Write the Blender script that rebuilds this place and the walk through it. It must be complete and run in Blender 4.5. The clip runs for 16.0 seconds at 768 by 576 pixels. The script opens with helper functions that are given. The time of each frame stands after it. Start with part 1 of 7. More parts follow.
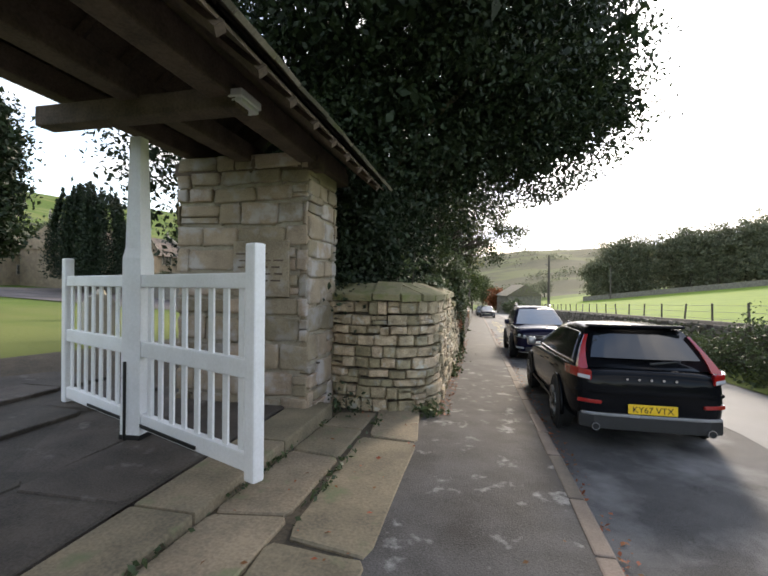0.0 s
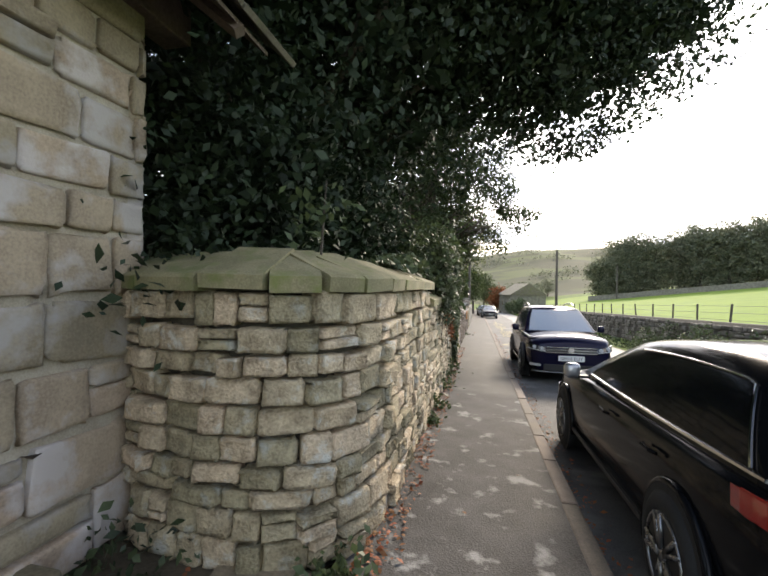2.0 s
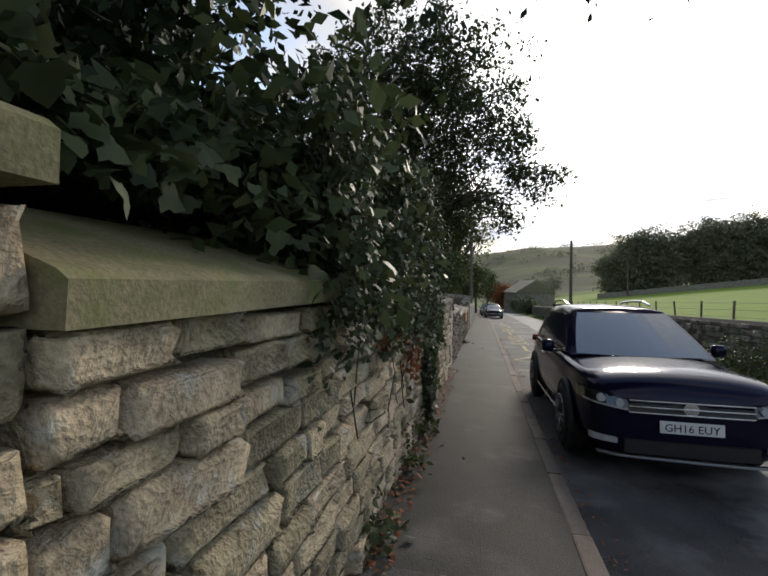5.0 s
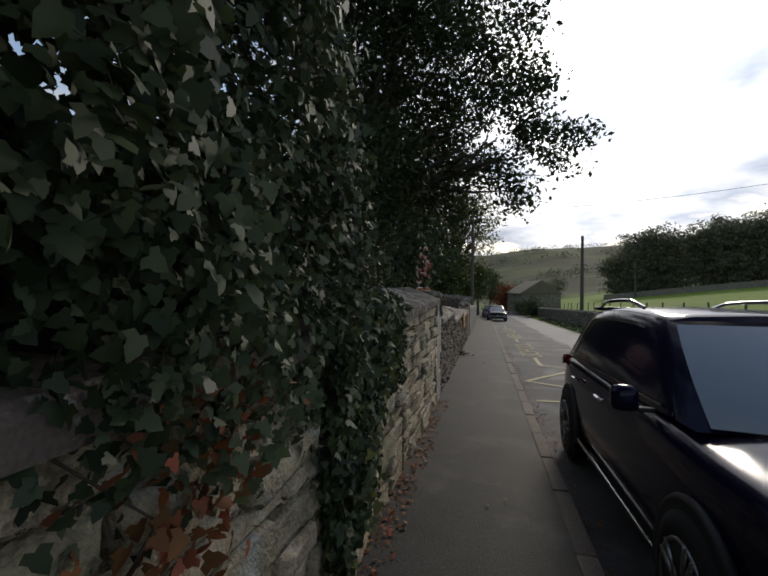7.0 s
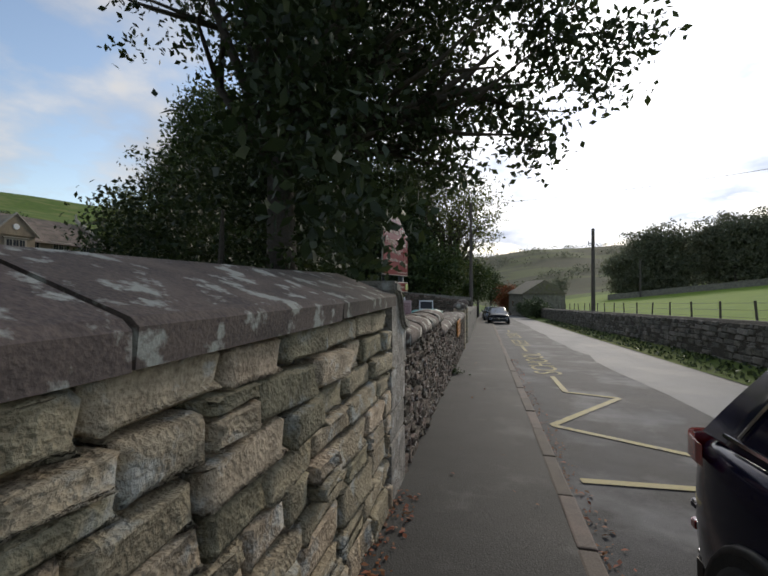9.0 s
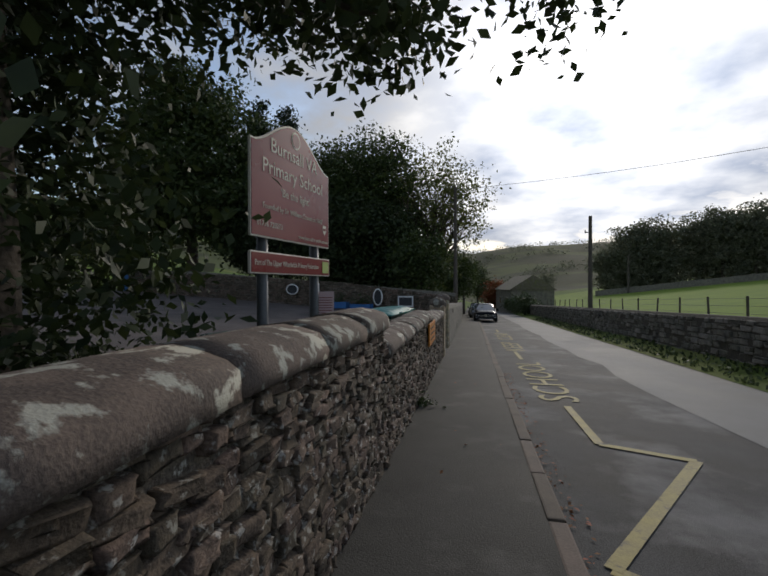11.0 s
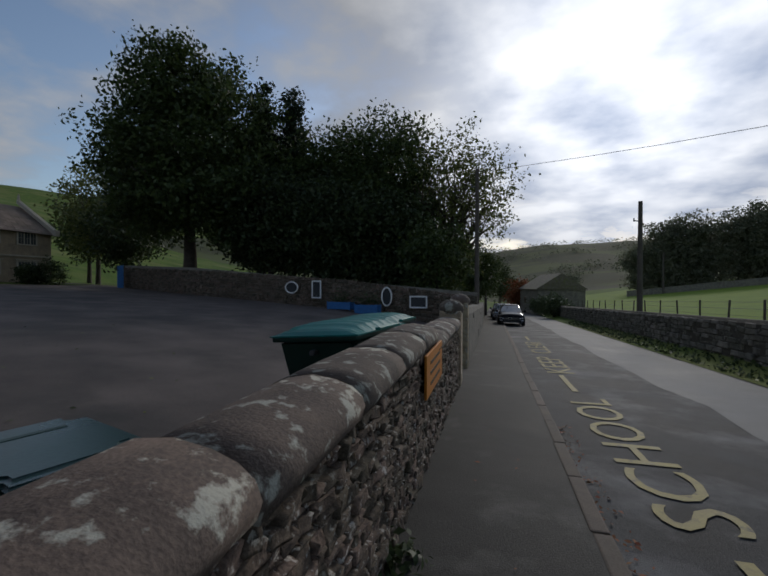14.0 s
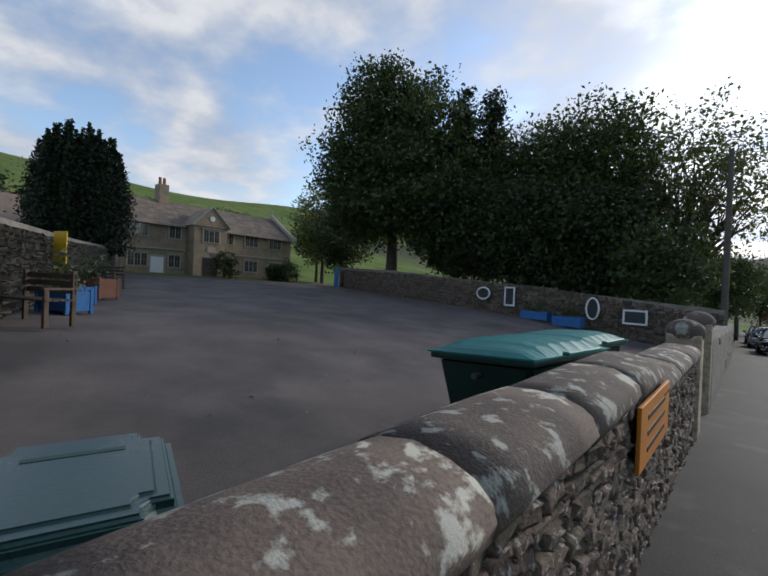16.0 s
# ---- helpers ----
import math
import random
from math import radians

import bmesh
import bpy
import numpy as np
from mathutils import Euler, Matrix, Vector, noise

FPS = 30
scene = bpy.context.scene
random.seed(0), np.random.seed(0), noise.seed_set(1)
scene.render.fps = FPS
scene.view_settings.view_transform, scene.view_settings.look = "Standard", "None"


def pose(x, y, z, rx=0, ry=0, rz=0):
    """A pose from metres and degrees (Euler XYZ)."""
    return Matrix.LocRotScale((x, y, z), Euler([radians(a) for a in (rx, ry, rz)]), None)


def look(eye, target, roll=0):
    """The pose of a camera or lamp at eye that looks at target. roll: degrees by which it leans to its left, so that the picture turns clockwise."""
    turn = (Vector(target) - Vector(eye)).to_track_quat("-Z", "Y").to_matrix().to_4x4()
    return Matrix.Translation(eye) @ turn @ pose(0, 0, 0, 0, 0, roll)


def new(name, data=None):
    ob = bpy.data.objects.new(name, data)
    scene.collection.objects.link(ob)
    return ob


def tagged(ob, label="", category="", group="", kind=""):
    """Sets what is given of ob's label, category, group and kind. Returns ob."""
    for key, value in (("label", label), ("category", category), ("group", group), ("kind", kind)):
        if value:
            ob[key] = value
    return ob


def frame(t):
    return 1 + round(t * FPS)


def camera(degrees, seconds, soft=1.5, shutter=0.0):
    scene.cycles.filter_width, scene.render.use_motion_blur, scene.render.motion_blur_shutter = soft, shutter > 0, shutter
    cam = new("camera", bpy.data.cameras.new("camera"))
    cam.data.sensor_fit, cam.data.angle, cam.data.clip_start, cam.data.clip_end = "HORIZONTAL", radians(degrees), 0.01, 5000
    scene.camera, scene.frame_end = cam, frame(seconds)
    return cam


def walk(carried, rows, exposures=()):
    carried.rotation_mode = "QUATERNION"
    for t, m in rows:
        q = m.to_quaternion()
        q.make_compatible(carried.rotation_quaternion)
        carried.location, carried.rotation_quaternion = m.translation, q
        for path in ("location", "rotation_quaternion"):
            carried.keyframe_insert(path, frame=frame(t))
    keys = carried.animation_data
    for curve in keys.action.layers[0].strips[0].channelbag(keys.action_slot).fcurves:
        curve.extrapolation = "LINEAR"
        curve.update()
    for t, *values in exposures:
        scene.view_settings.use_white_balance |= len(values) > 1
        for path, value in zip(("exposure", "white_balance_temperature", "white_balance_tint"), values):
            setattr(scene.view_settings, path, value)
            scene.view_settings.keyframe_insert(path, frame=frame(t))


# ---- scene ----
cam = camera(85.0, 16.0, soft=1.8)
SLOPE = 0.038          # the street falls this much per metre along y
PATH = [
    (0, (-0.209, 0.934, 1.608), (-0.641, 2.887, 1.677), 0.50),
    (0.5, (-0.138, 1.893, 1.608), (-0.575, 3.844, 1.681), 0.36),
    (1, (-0.142, 2.854, 1.588), (-0.584, 4.805, 1.666), 0.20),
    (1.5, (-0.088, 3.760, 1.585), (-0.533, 5.709, 1.665), -0.02),
    (2, (-0.125, 4.783, 1.589), (-0.565, 6.734, 1.653), 0.81),
    (2.5, (-0.094, 5.739, 1.591), (-0.513, 7.695, 1.657), 0.62),
    (3, (-0.061, 6.637, 1.586), (-0.478, 8.593, 1.653), 0.52),
    (3.5, (-0.092, 7.516, 1.619), (-0.506, 9.473, 1.683), 0.57),
    (4, (-0.085, 8.380, 1.627), (-0.512, 10.334, 1.688), 0.61),
    (4.2, (-0.086, 8.717, 1.576), (-0.527, 10.667, 1.634), 0.72),
    (6.3, (0.009, 11.929, 1.632), (-0.460, 13.873, 1.693), 0.30),
    (6.5, (-0.016, 12.259, 1.587), (-0.489, 14.202, 1.651), 0.31),
    (7, (-0.025, 13.130, 1.591), (-0.493, 15.074, 1.656), 0.45),
    (7.5, (-0.025, 13.997, 1.597), (-0.502, 15.940, 1.665), 0.23),
    (8, (-0.056, 14.843, 1.611), (-0.541, 16.784, 1.684), -0.01),
    (8.2, (-0.038, 15.180, 1.570), (-0.524, 17.119, 1.651), -0.19),
    (10.3, (-0.016, 18.724, 1.628), (-0.447, 20.677, 1.690), -0.01),
    (10.5, (0.025, 19.080, 1.587), (-0.400, 21.035, 1.648), -0.17),
    (11, (0.029, 19.937, 1.566), (-0.381, 21.895, 1.627), -0.17),
    (11.5, (0.046, 20.715, 1.595), (-0.347, 22.676, 1.653), -0.25),
    (12, (0.048, 21.454, 1.602), (-0.355, 23.413, 1.663), -0.16),
    (12.5, (0.025, 22.129, 1.612), (-0.387, 24.087, 1.672), -0.14),
    (13, (-0.000, 22.819, 1.595), (-0.423, 24.773, 1.655), 0.16),
    (13.5, (-0.088, 23.309, 1.608), (-0.531, 25.260, 1.665), 0.12),
    (14, (-0.137, 23.687, 1.649), (-0.640, 25.622, 1.704), 0.10),
    (14.5, (-0.245, 24.072, 1.660), (-0.998, 25.925, 1.722), 0.47),
    (15, (-0.370, 24.337, 1.649), (-1.356, 26.077, 1.709), 0.87),
    (15.5, (-0.382, 24.474, 1.651), (-1.558, 26.092, 1.706), 1.58),
    (16, (-0.268, 24.584, 1.687), (-1.579, 26.094, 1.731), 2.42),
]


def down(p):
    """A place over the level street, laid onto the falling one."""
    return (p[0], p[1], p[2] - SLOPE * p[1])


EXPOSURES = [(0, 1.93, 7350, 14), (1.5, 2.13, 7400, 14), (2.6, 2.06, 7250, 13), (3.5, 1.6, 7250, 13), (4.2, 1.4, 7150, 12), (6.3, 0.08, 6850, 11), (7.2, 0.25, 6850, 11), (8.2, 0.55, 6800, 11), (10.3, 0.16, 6800, 11), (12, -0.36, 6500, 11), (13.5, -0.48, 6400, 11), (14.5, -0.38, 6350, 11), (15.2, 0.02, 6350, 11), (15.6, 0.34, 6350, 11), (16, 0.58, 6350, 11)]
walk(cam, [(t, look(down(eye), down(target), roll)) for t, eye, target, roll in PATH], EXPOSURES)

# ---- sky and sun ----
SUN_DIR = Vector((0.30, 1.085, 0.50)).normalized()


def build_world():
    world = bpy.data.worlds.new("sky")
    scene.world = world
    world.use_nodes = True
    nt = world.node_tree
    nt.nodes.clear()
    N, L = nt.nodes.new, nt.links.new
    out, bg = N("ShaderNodeOutputWorld"), N("ShaderNodeBackground")
    sky = N("ShaderNodeTexSky")
    sky.sky_type, sky.sun_disc = 'NISHITA', False
    sky.sun_elevation = math.asin(SUN_DIR.z)
    sky.sun_rotation = math.atan2(SUN_DIR.x, SUN_DIR.y)
    co = N("ShaderNodeTexCoord")
    # flattened cloud layer: direction divided by its height
    sep = N("ShaderNodeSeparateXYZ")
    L(co.outputs["Generated"], sep.inputs[0])
    up = N("ShaderNodeMath"); up.operation = 'ADD'; up.inputs[1].default_value = 0.22
    L(sep.outputs[2], up.inputs[0])
    mx = N("ShaderNodeMath"); mx.operation = 'MAXIMUM'; mx.inputs[1].default_value = 0.08
    L(up.outputs[0], mx.inputs[0])
    dv = N("ShaderNodeVectorMath"); dv.operation = 'DIVIDE'
    L(co.outputs["Generated"], dv.inputs[0])
    cb = N("ShaderNodeCombineXYZ")
    for k in range(3):
        L(mx.outputs[0], cb.inputs[k])
    L(cb.outputs[0], dv.inputs[1])
    n1 = N("ShaderNodeTexNoise"); n1.inputs["Scale"].default_value = 1.7; n1.inputs["Detail"].default_value = 7; n1.inputs["Roughness"].default_value = 0.55
    L(dv.outputs[0], n1.inputs["Vector"])
    cover = N("ShaderNodeValToRGB")
    cover.color_ramp.elements[0].position, cover.color_ramp.elements[1].position = 0.43, 0.62
    L(n1.outputs[0], cover.inputs[0])
    n2 = N("ShaderNodeTexNoise"); n2.inputs["Scale"].default_value = 3.4; n2.inputs["Detail"].default_value = 6
    L(dv.outputs[0], n2.inputs["Vector"])
    shade = N("ShaderNodeValToRGB")
    e = shade.color_ramp.elements
    e[0].position, e[0].color = 0.3, (0.40, 0.46, 0.58, 1)
    e[1].position, e[1].color = 0.68, (0.95, 0.97, 1.0, 1)
    L(n2.outputs[0], shade.inputs[0])
    # clouds brighten towards the veiled sun
    dot = N("ShaderNodeVectorMath"); dot.operation = 'DOT_PRODUCT'; dot.inputs[1].default_value = SUN_DIR
    L(co.outputs["Generated"], dot.inputs[0])
    glow = N("ShaderNodeMapRange")
    glow.inputs["From Min"].default_value, glow.inputs["From Max"].default_value = 0.80, 1.0
    glow.inputs["To Min"].default_value, glow.inputs["To Max"].default_value = 0.0, 1.0
    L(dot.outputs["Value"], glow.inputs["Value"])
    pw = N("ShaderNodeMath"); pw.operation = 'POWER'; pw.inputs[1].default_value = 2.2
    L(glow.outputs[0], pw.inputs[0])
    br = N("ShaderNodeMath"); br.operation = 'MULTIPLY_ADD'; br.inputs[1].default_value = 1.35; br.inputs[2].default_value = 0.53
    L(pw.outputs[0], br.inputs[0])
    cl = N("ShaderNodeVectorMath"); cl.operation = 'SCALE'
    L(shade.outputs[0], cl.inputs[0])
    L(br.outputs[0], cl.inputs["Scale"])
    sk = N("ShaderNodeVectorMath"); sk.operation = 'SCALE'; sk.inputs["Scale"].default_value = 0.14
    L(sky.outputs[0], sk.inputs[0])
    # thin veil: near the sun the blue disappears
    veil = N("ShaderNodeMath"); veil.operation = 'MULTIPLY_ADD'; veil.inputs[1].default_value = 1.6
    L(pw.outputs[0], veil.inputs[0])
    L(cover.outputs[0], veil.inputs[2])
    cap = N("ShaderNodeMath"); cap.operation = 'MINIMUM'; cap.inputs[1].default_value = 1.0
    L(veil.outputs[0], cap.inputs[0])
    mixc = N("ShaderNodeMix"); mixc.data_type = 'RGBA'
    L(cap.outputs[0], mixc.inputs[0])
    L(sk.outputs[0], mixc.inputs[6])
    L(cl.outputs[0], mixc.inputs[7])
    bg.inputs["Strength"].default_value = 1.0
    L(mixc.outputs[2], bg.inputs["Color"])
    L(bg.outputs[0], out.inputs[0])
    lamp = bpy.data.lights.new("sun", 'SUN')
    lamp.energy, lamp.angle, lamp.color = 1.2, radians(10), (1.0, 0.93, 0.82)
    ob = new("sun", lamp)
    ob.rotation_euler = SUN_DIR.to_track_quat("Z", "Y").to_euler()


build_world()


# ---- materials ----
def mat(name, col, col2=None, rough=0.8, metal=0.0, scale=6.0, fine=60.0, bump=0.3, bdist=0.01, vary=0.0, spots=None, coat=0.0, spot_scale=3.0, spot_at=(0.56, 0.62), island=False, spec=0.5):
    m = bpy.data.materials.new(name)
    m.use_nodes = True
    nt = m.node_tree
    N, L = nt.nodes.new, nt.links.new
    b = nt.nodes["Principled BSDF"]
    b.inputs["Metallic"].default_value = metal
    b.inputs["Specular IOR Level"].default_value = spec
    b.inputs["Coat Weight"].default_value = coat
    b.inputs["Coat Roughness"].default_value = 0.04
    col2 = col2 or tuple(c * 0.7 for c in col)
    co = N("ShaderNodeTexCoord")
    vec = co.outputs["Object"]
    geo = N("ShaderNodeNewGeometry")
    vec = geo.outputs["Position"]
    n1 = N("ShaderNodeTexNoise"); n1.inputs["Scale"].default_value = scale; n1.inputs["Detail"].default_value = 6
    n2 = N("ShaderNodeTexNoise"); n2.inputs["Scale"].default_value = fine; n2.inputs["Detail"].default_value = 4
    L(vec, n1.inputs["Vector"]); L(vec, n2.inputs["Vector"])
    av = N("ShaderNodeMath"); av.operation = 'MULTIPLY_ADD'; av.inputs[1].default_value = 0.45
    L(n2.outputs[0], av.inputs[0])
    hf = N("ShaderNodeMath"); hf.operation = 'MULTIPLY'; hf.inputs[1].default_value = 0.6
    L(n1.outputs[0], hf.inputs[0]); L(hf.outputs[0], av.inputs[2])
    ramp = N("ShaderNodeValToRGB")
    ramp.color_ramp.elements[0].position, ramp.color_ramp.elements[1].position = 0.38, 0.66
    ramp.color_ramp.elements[0].color, ramp.color_ramp.elements[1].color = (*col2, 1), (*col, 1)
    L(av.outputs[0], ramp.inputs[0])
    colour = ramp.outputs[0]
    if spots:
        n3 = N("ShaderNodeTexNoise"); n3.inputs["Scale"].default_value = spot_scale; n3.inputs["Detail"].default_value = 5
        n3.inputs["Roughness"].default_value = 0.6
        off = N("ShaderNodeVectorMath"); off.inputs[1].default_value = (13.1, 4.7, 7.7)
        L(vec, off.inputs[0]); L(off.outputs[0], n3.inputs["Vector"])
        r3 = N("ShaderNodeValToRGB")
        r3.color_ramp.elements[0].position, r3.color_ramp.elements[1].position = spot_at
        L(n3.outputs[0], r3.inputs[0])
        mx = N("ShaderNodeMix"); mx.data_type = 'RGBA'
        L(r3.outputs[0], mx.inputs[0]); L(colour, mx.inputs[6]); mx.inputs[7].default_value = (*spots, 1)
        colour = mx.outputs[2]
    if vary:
        if island:
            rnd = geo.outputs["Random Per Island"]
        else:
            rnd = N("ShaderNodeObjectInfo").outputs["Random"]
        mr = N("ShaderNodeMapRange"); mr.inputs["To Min"].default_value, mr.inputs["To Max"].default_value = 1 - vary, 1 + vary
        L(rnd, mr.inputs["Value"])
        hs = N("ShaderNodeHueSaturation")
        L(mr.outputs[0], hs.inputs["Value"]); L(colour, hs.inputs["Color"])
        hm = N("ShaderNodeMapRange"); hm.inputs["To Min"].default_value, hm.inputs["To Max"].default_value = 0.5 + vary * 0.05, 0.5 - vary * 0.05
        L(rnd, hm.inputs["Value"]); L(hm.outputs[0], hs.inputs["Hue"])
        colour = hs.outputs[0]
    L(colour, b.inputs["Base Color"])
    rr = N("ShaderNodeMapRange"); rr.inputs["To Min"].default_value, rr.inputs["To Max"].default_value = max(0.02, rough - 0.12), min(1, rough + 0.1)
    L(n1.outputs[0], rr.inputs["Value"]); L(rr.outputs[0], b.inputs["Roughness"])
    if bump:
        bp = N("ShaderNodeBump"); bp.inputs["Strength"].default_value = bump; bp.inputs["Distance"].default_value = bdist
        L(av.outputs[0], bp.inputs["Height"]); L(bp.outputs[0], b.inputs["Normal"])
    return m


def leaf_mat(name, col, col2, gloss=0.45, trans=0.25):
    m = mat(name, col, col2, rough=gloss, scale=1.2, fine=9, bump=0, vary=0.35, island=True, spec=0.35)
    b = m.node_tree.nodes["Principled BSDF"]
    nt = m.node_tree
    tr = nt.nodes.new("ShaderNodeBsdfTranslucent")
    mix = nt.nodes.new("ShaderNodeMixShader")
    mix.inputs[0].default_value = trans
    src = b.inputs["Base Color"].links[0].from_socket
    nt.links.new(src, tr.inputs[0])
    nt.links.new(b.outputs[0], mix.inputs[1]); nt.links.new(tr.outputs[0], mix.inputs[2])
    nt.links.new(mix.outputs[0], nt.nodes["Material Output"].inputs[0])
    return m


def glass_mat(name, tint, rough=0.03):
    m = mat(name, tint, tint, rough=0.15, bump=0, scale=2, coat=1.0)
    b = m.node_tree.nodes["Principled BSDF"]
    for l in list(b.inputs["Roughness"].links):
        m.node_tree.links.remove(l)
    b.inputs["Roughness"].default_value = rough
    return m


M_STONE = mat("gritstone", (0.50, 0.41, 0.27), (0.20, 0.16, 0.10), 0.92, scale=8, fine=55, bump=1.0, bdist=0.04, vary=0.32, spots=(0.44, 0.43, 0.37), spot_scale=7, spot_at=(0.55, 0.68))
M_STONE_J = mat("rubble_stone", (0.165, 0.122, 0.085), (0.045, 0.033, 0.024), 0.92, scale=17, fine=80, bump=0.9, bdist=0.012, vary=0.4, island=True, spots=(0.34, 0.32, 0.28), spot_scale=22, spot_at=(0.575, 0.64))
M_FARSTONE = mat("far_stone", (0.23, 0.21, 0.17), (0.11, 0.10, 0.085), 0.95, scale=2.5, fine=18, bump=0.6, bdist=0.04, vary=0.3, island=True)
M_CORE = mat("wall_core", (0.10, 0.085, 0.065), (0.045, 0.04, 0.03), 1.0, scale=9, fine=60, bump=0.8, bdist=0.02)
M_CAP1 = mat("mossy_coping", (0.30, 0.26, 0.15), (0.15, 0.135, 0.07), 0.95, scale=4, fine=80, bump=0.7, bdist=0.01, vary=0.15, spots=(0.16, 0.17, 0.06), spot_scale=5, spot_at=(0.5, 0.66))
M_CAP2 = mat("lichen_coping", (0.175, 0.132, 0.105), (0.075, 0.058, 0.048), 0.92, scale=5, fine=75, bump=0.8, bdist=0.012, vary=0.2, spots=(0.40, 0.39, 0.33), spot_scale=7.5, spot_at=(0.545, 0.61))
M_PIER = mat("pier_sandstone", (0.38, 0.30, 0.21), (0.22, 0.17, 0.12), 0.9, scale=3.5, fine=60, bump=0.6, bdist=0.01, vary=0.25, spots=(0.40, 0.36, 0.33), spot_scale=2.4, spot_at=(0.5, 0.62))
M_RUBMORTAR = mat("rubble_mortar", (0.20, 0.165, 0.125), (0.06, 0.047, 0.036), 0.97, scale=14, fine=70, bump=1.0, bdist=0.02, spots=(0.42, 0.40, 0.35), spot_scale=16, spot_at=(0.61, 0.67))
M_RAMP = mat("lichened_dressed_stone", (0.40, 0.36, 0.30), (0.16, 0.14, 0.115), 0.95, scale=9, fine=45, bump=1.0, bdist=0.03, vary=0.1, spots=(0.52, 0.50, 0.45), spot_scale=6, spot_at=(0.54, 0.66))
M_MORTAR = mat("lime_mortar", (0.42, 0.37, 0.29), (0.26, 0.22, 0.17), 1.0, scale=8, fine=90, bump=0.5)
M_FLAG = mat("flagstone", (0.27, 0.215, 0.14), (0.13, 0.105, 0.068), 0.88, scale=2.5, fine=40, bump=0.8, bdist=0.008, vary=0.18, spots=(0.15, 0.16, 0.08), spot_scale=2.5, spot_at=(0.58, 0.7))
M_PAVE = mat("pavement_asphalt", (0.105, 0.100, 0.094), (0.034, 0.032, 0.030), 0.85, scale=2.6, fine=75, bump=1.0, bdist=0.014, spots=(0.27, 0.265, 0.25), spot_scale=3.4, spot_at=(0.57, 0.66), spec=0.25)
M_PAVE_NEW = mat("newer_pavement_asphalt", (0.064, 0.062, 0.056), (0.022, 0.022, 0.020), 0.75, scale=1.6, fine=90, bump=0.9, bdist=0.010, spots=(0.115, 0.11, 0.10), spot_scale=1.3, spot_at=(0.56, 0.76), spec=0.25)
M_ROAD = mat("road_asphalt", (0.105, 0.103, 0.10), (0.022, 0.022, 0.022), 0.8, scale=1.3, fine=110, bump=1.0, bdist=0.012, spots=(0.19, 0.185, 0.18), spot_scale=0.9, spot_at=(0.50, 0.68), spec=0.3)
M_LANE = mat("worn_lane", (0.24, 0.235, 0.225), (0.15, 0.147, 0.142), 0.75, scale=0.8, fine=90, bump=0.6, bdist=0.008, spec=0.3)
M_YARD = mat("playground_asphalt", (0.165, 0.138, 0.125), (0.065, 0.056, 0.052), 0.85, scale=0.7, fine=85, bump=1.0, bdist=0.012, spec=0.3, spots=(0.055, 0.053, 0.05), spot_scale=0.35, spot_at=(0.5, 0.72))
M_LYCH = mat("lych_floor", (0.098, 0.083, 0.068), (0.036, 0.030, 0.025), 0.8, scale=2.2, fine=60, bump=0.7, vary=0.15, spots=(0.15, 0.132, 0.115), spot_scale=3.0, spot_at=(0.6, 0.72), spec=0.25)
M_KERB = mat("kerb_stone", (0.19, 0.15, 0.118), (0.10, 0.08, 0.062), 0.85, scale=4, fine=70, bump=0.6, bdist=0.006, vary=0.2)
M_GRASS = mat("grass", (0.115, 0.17, 0.030), (0.055, 0.095, 0.018), 0.95, spec=0.1, scale=0.25, fine=8, bump=0.8, bdist=0.05, spots=(0.15, 0.17, 0.05), spot_scale=0.06, spot_at=(0.48, 0.62))
M_MEADOW = mat("bright_meadow", (0.20, 0.27, 0.045), (0.13, 0.20, 0.03), 0.95, spec=0.1, scale=0.3, fine=9, bump=0.6, bdist=0.05)
M_MOOR = mat("moorland", (0.085, 0.085, 0.05), (0.055, 0.06, 0.036), 0.95, spec=0.05, scale=0.03, fine=0.6, bump=0.5, bdist=0.3, spots=(0.10, 0.115, 0.05), spot_scale=0.012, spot_at=(0.48, 0.56))
M_SOIL = mat("leaf_litter", (0.09, 0.07, 0.045), (0.04, 0.032, 0.02), 1.0, scale=3, fine=30, bump=0.8, bdist=0.02)
M_YELLOW = mat("yellow_road_paint", (0.46, 0.38, 0.15), (0.30, 0.25, 0.11), 0.75, scale=5, fine=60, bump=0.4, spots=(0.14, 0.13, 0.11), spot_scale=7, spot_at=(0.56, 0.68))
M_WHITE = mat("white_gloss_paint", (0.80, 0.80, 0.80), (0.70, 0.70, 0.69), 0.45, scale=3, fine=40, bump=0.12)
M_IRON = mat("black_iron", (0.02, 0.02, 0.02), (0.012, 0.012, 0.012), 0.5, scale=5, bump=0.3, metal=0.3)
M_BEAM = mat("old_oak", (0.15, 0.106, 0.076), (0.062, 0.044, 0.032), 0.85, scale=4, fine=40, bump=0.7)
M_SLATE = mat("stone_slate", (0.17, 0.15, 0.11), (0.09, 0.08, 0.055), 0.95, scale=4, fine=40, bump=0.7, bdist=0.02, vary=0.3, spots=(0.12, 0.13, 0.05), spot_scale=3, spot_at=(0.52, 0.66))
M_ROOF = mat("school_roof", (0.20, 0.155, 0.12), (0.12, 0.095, 0.075), 0.95, scale=1.5, fine=14, bump=0.8, bdist=0.04, vary=0.25, island=True)
M_HOUSE = mat("school_stone", (0.34, 0.27, 0.185), (0.20, 0.16, 0.115), 0.95, scale=1.6, fine=14, bump=0.6, bdist=0.03)
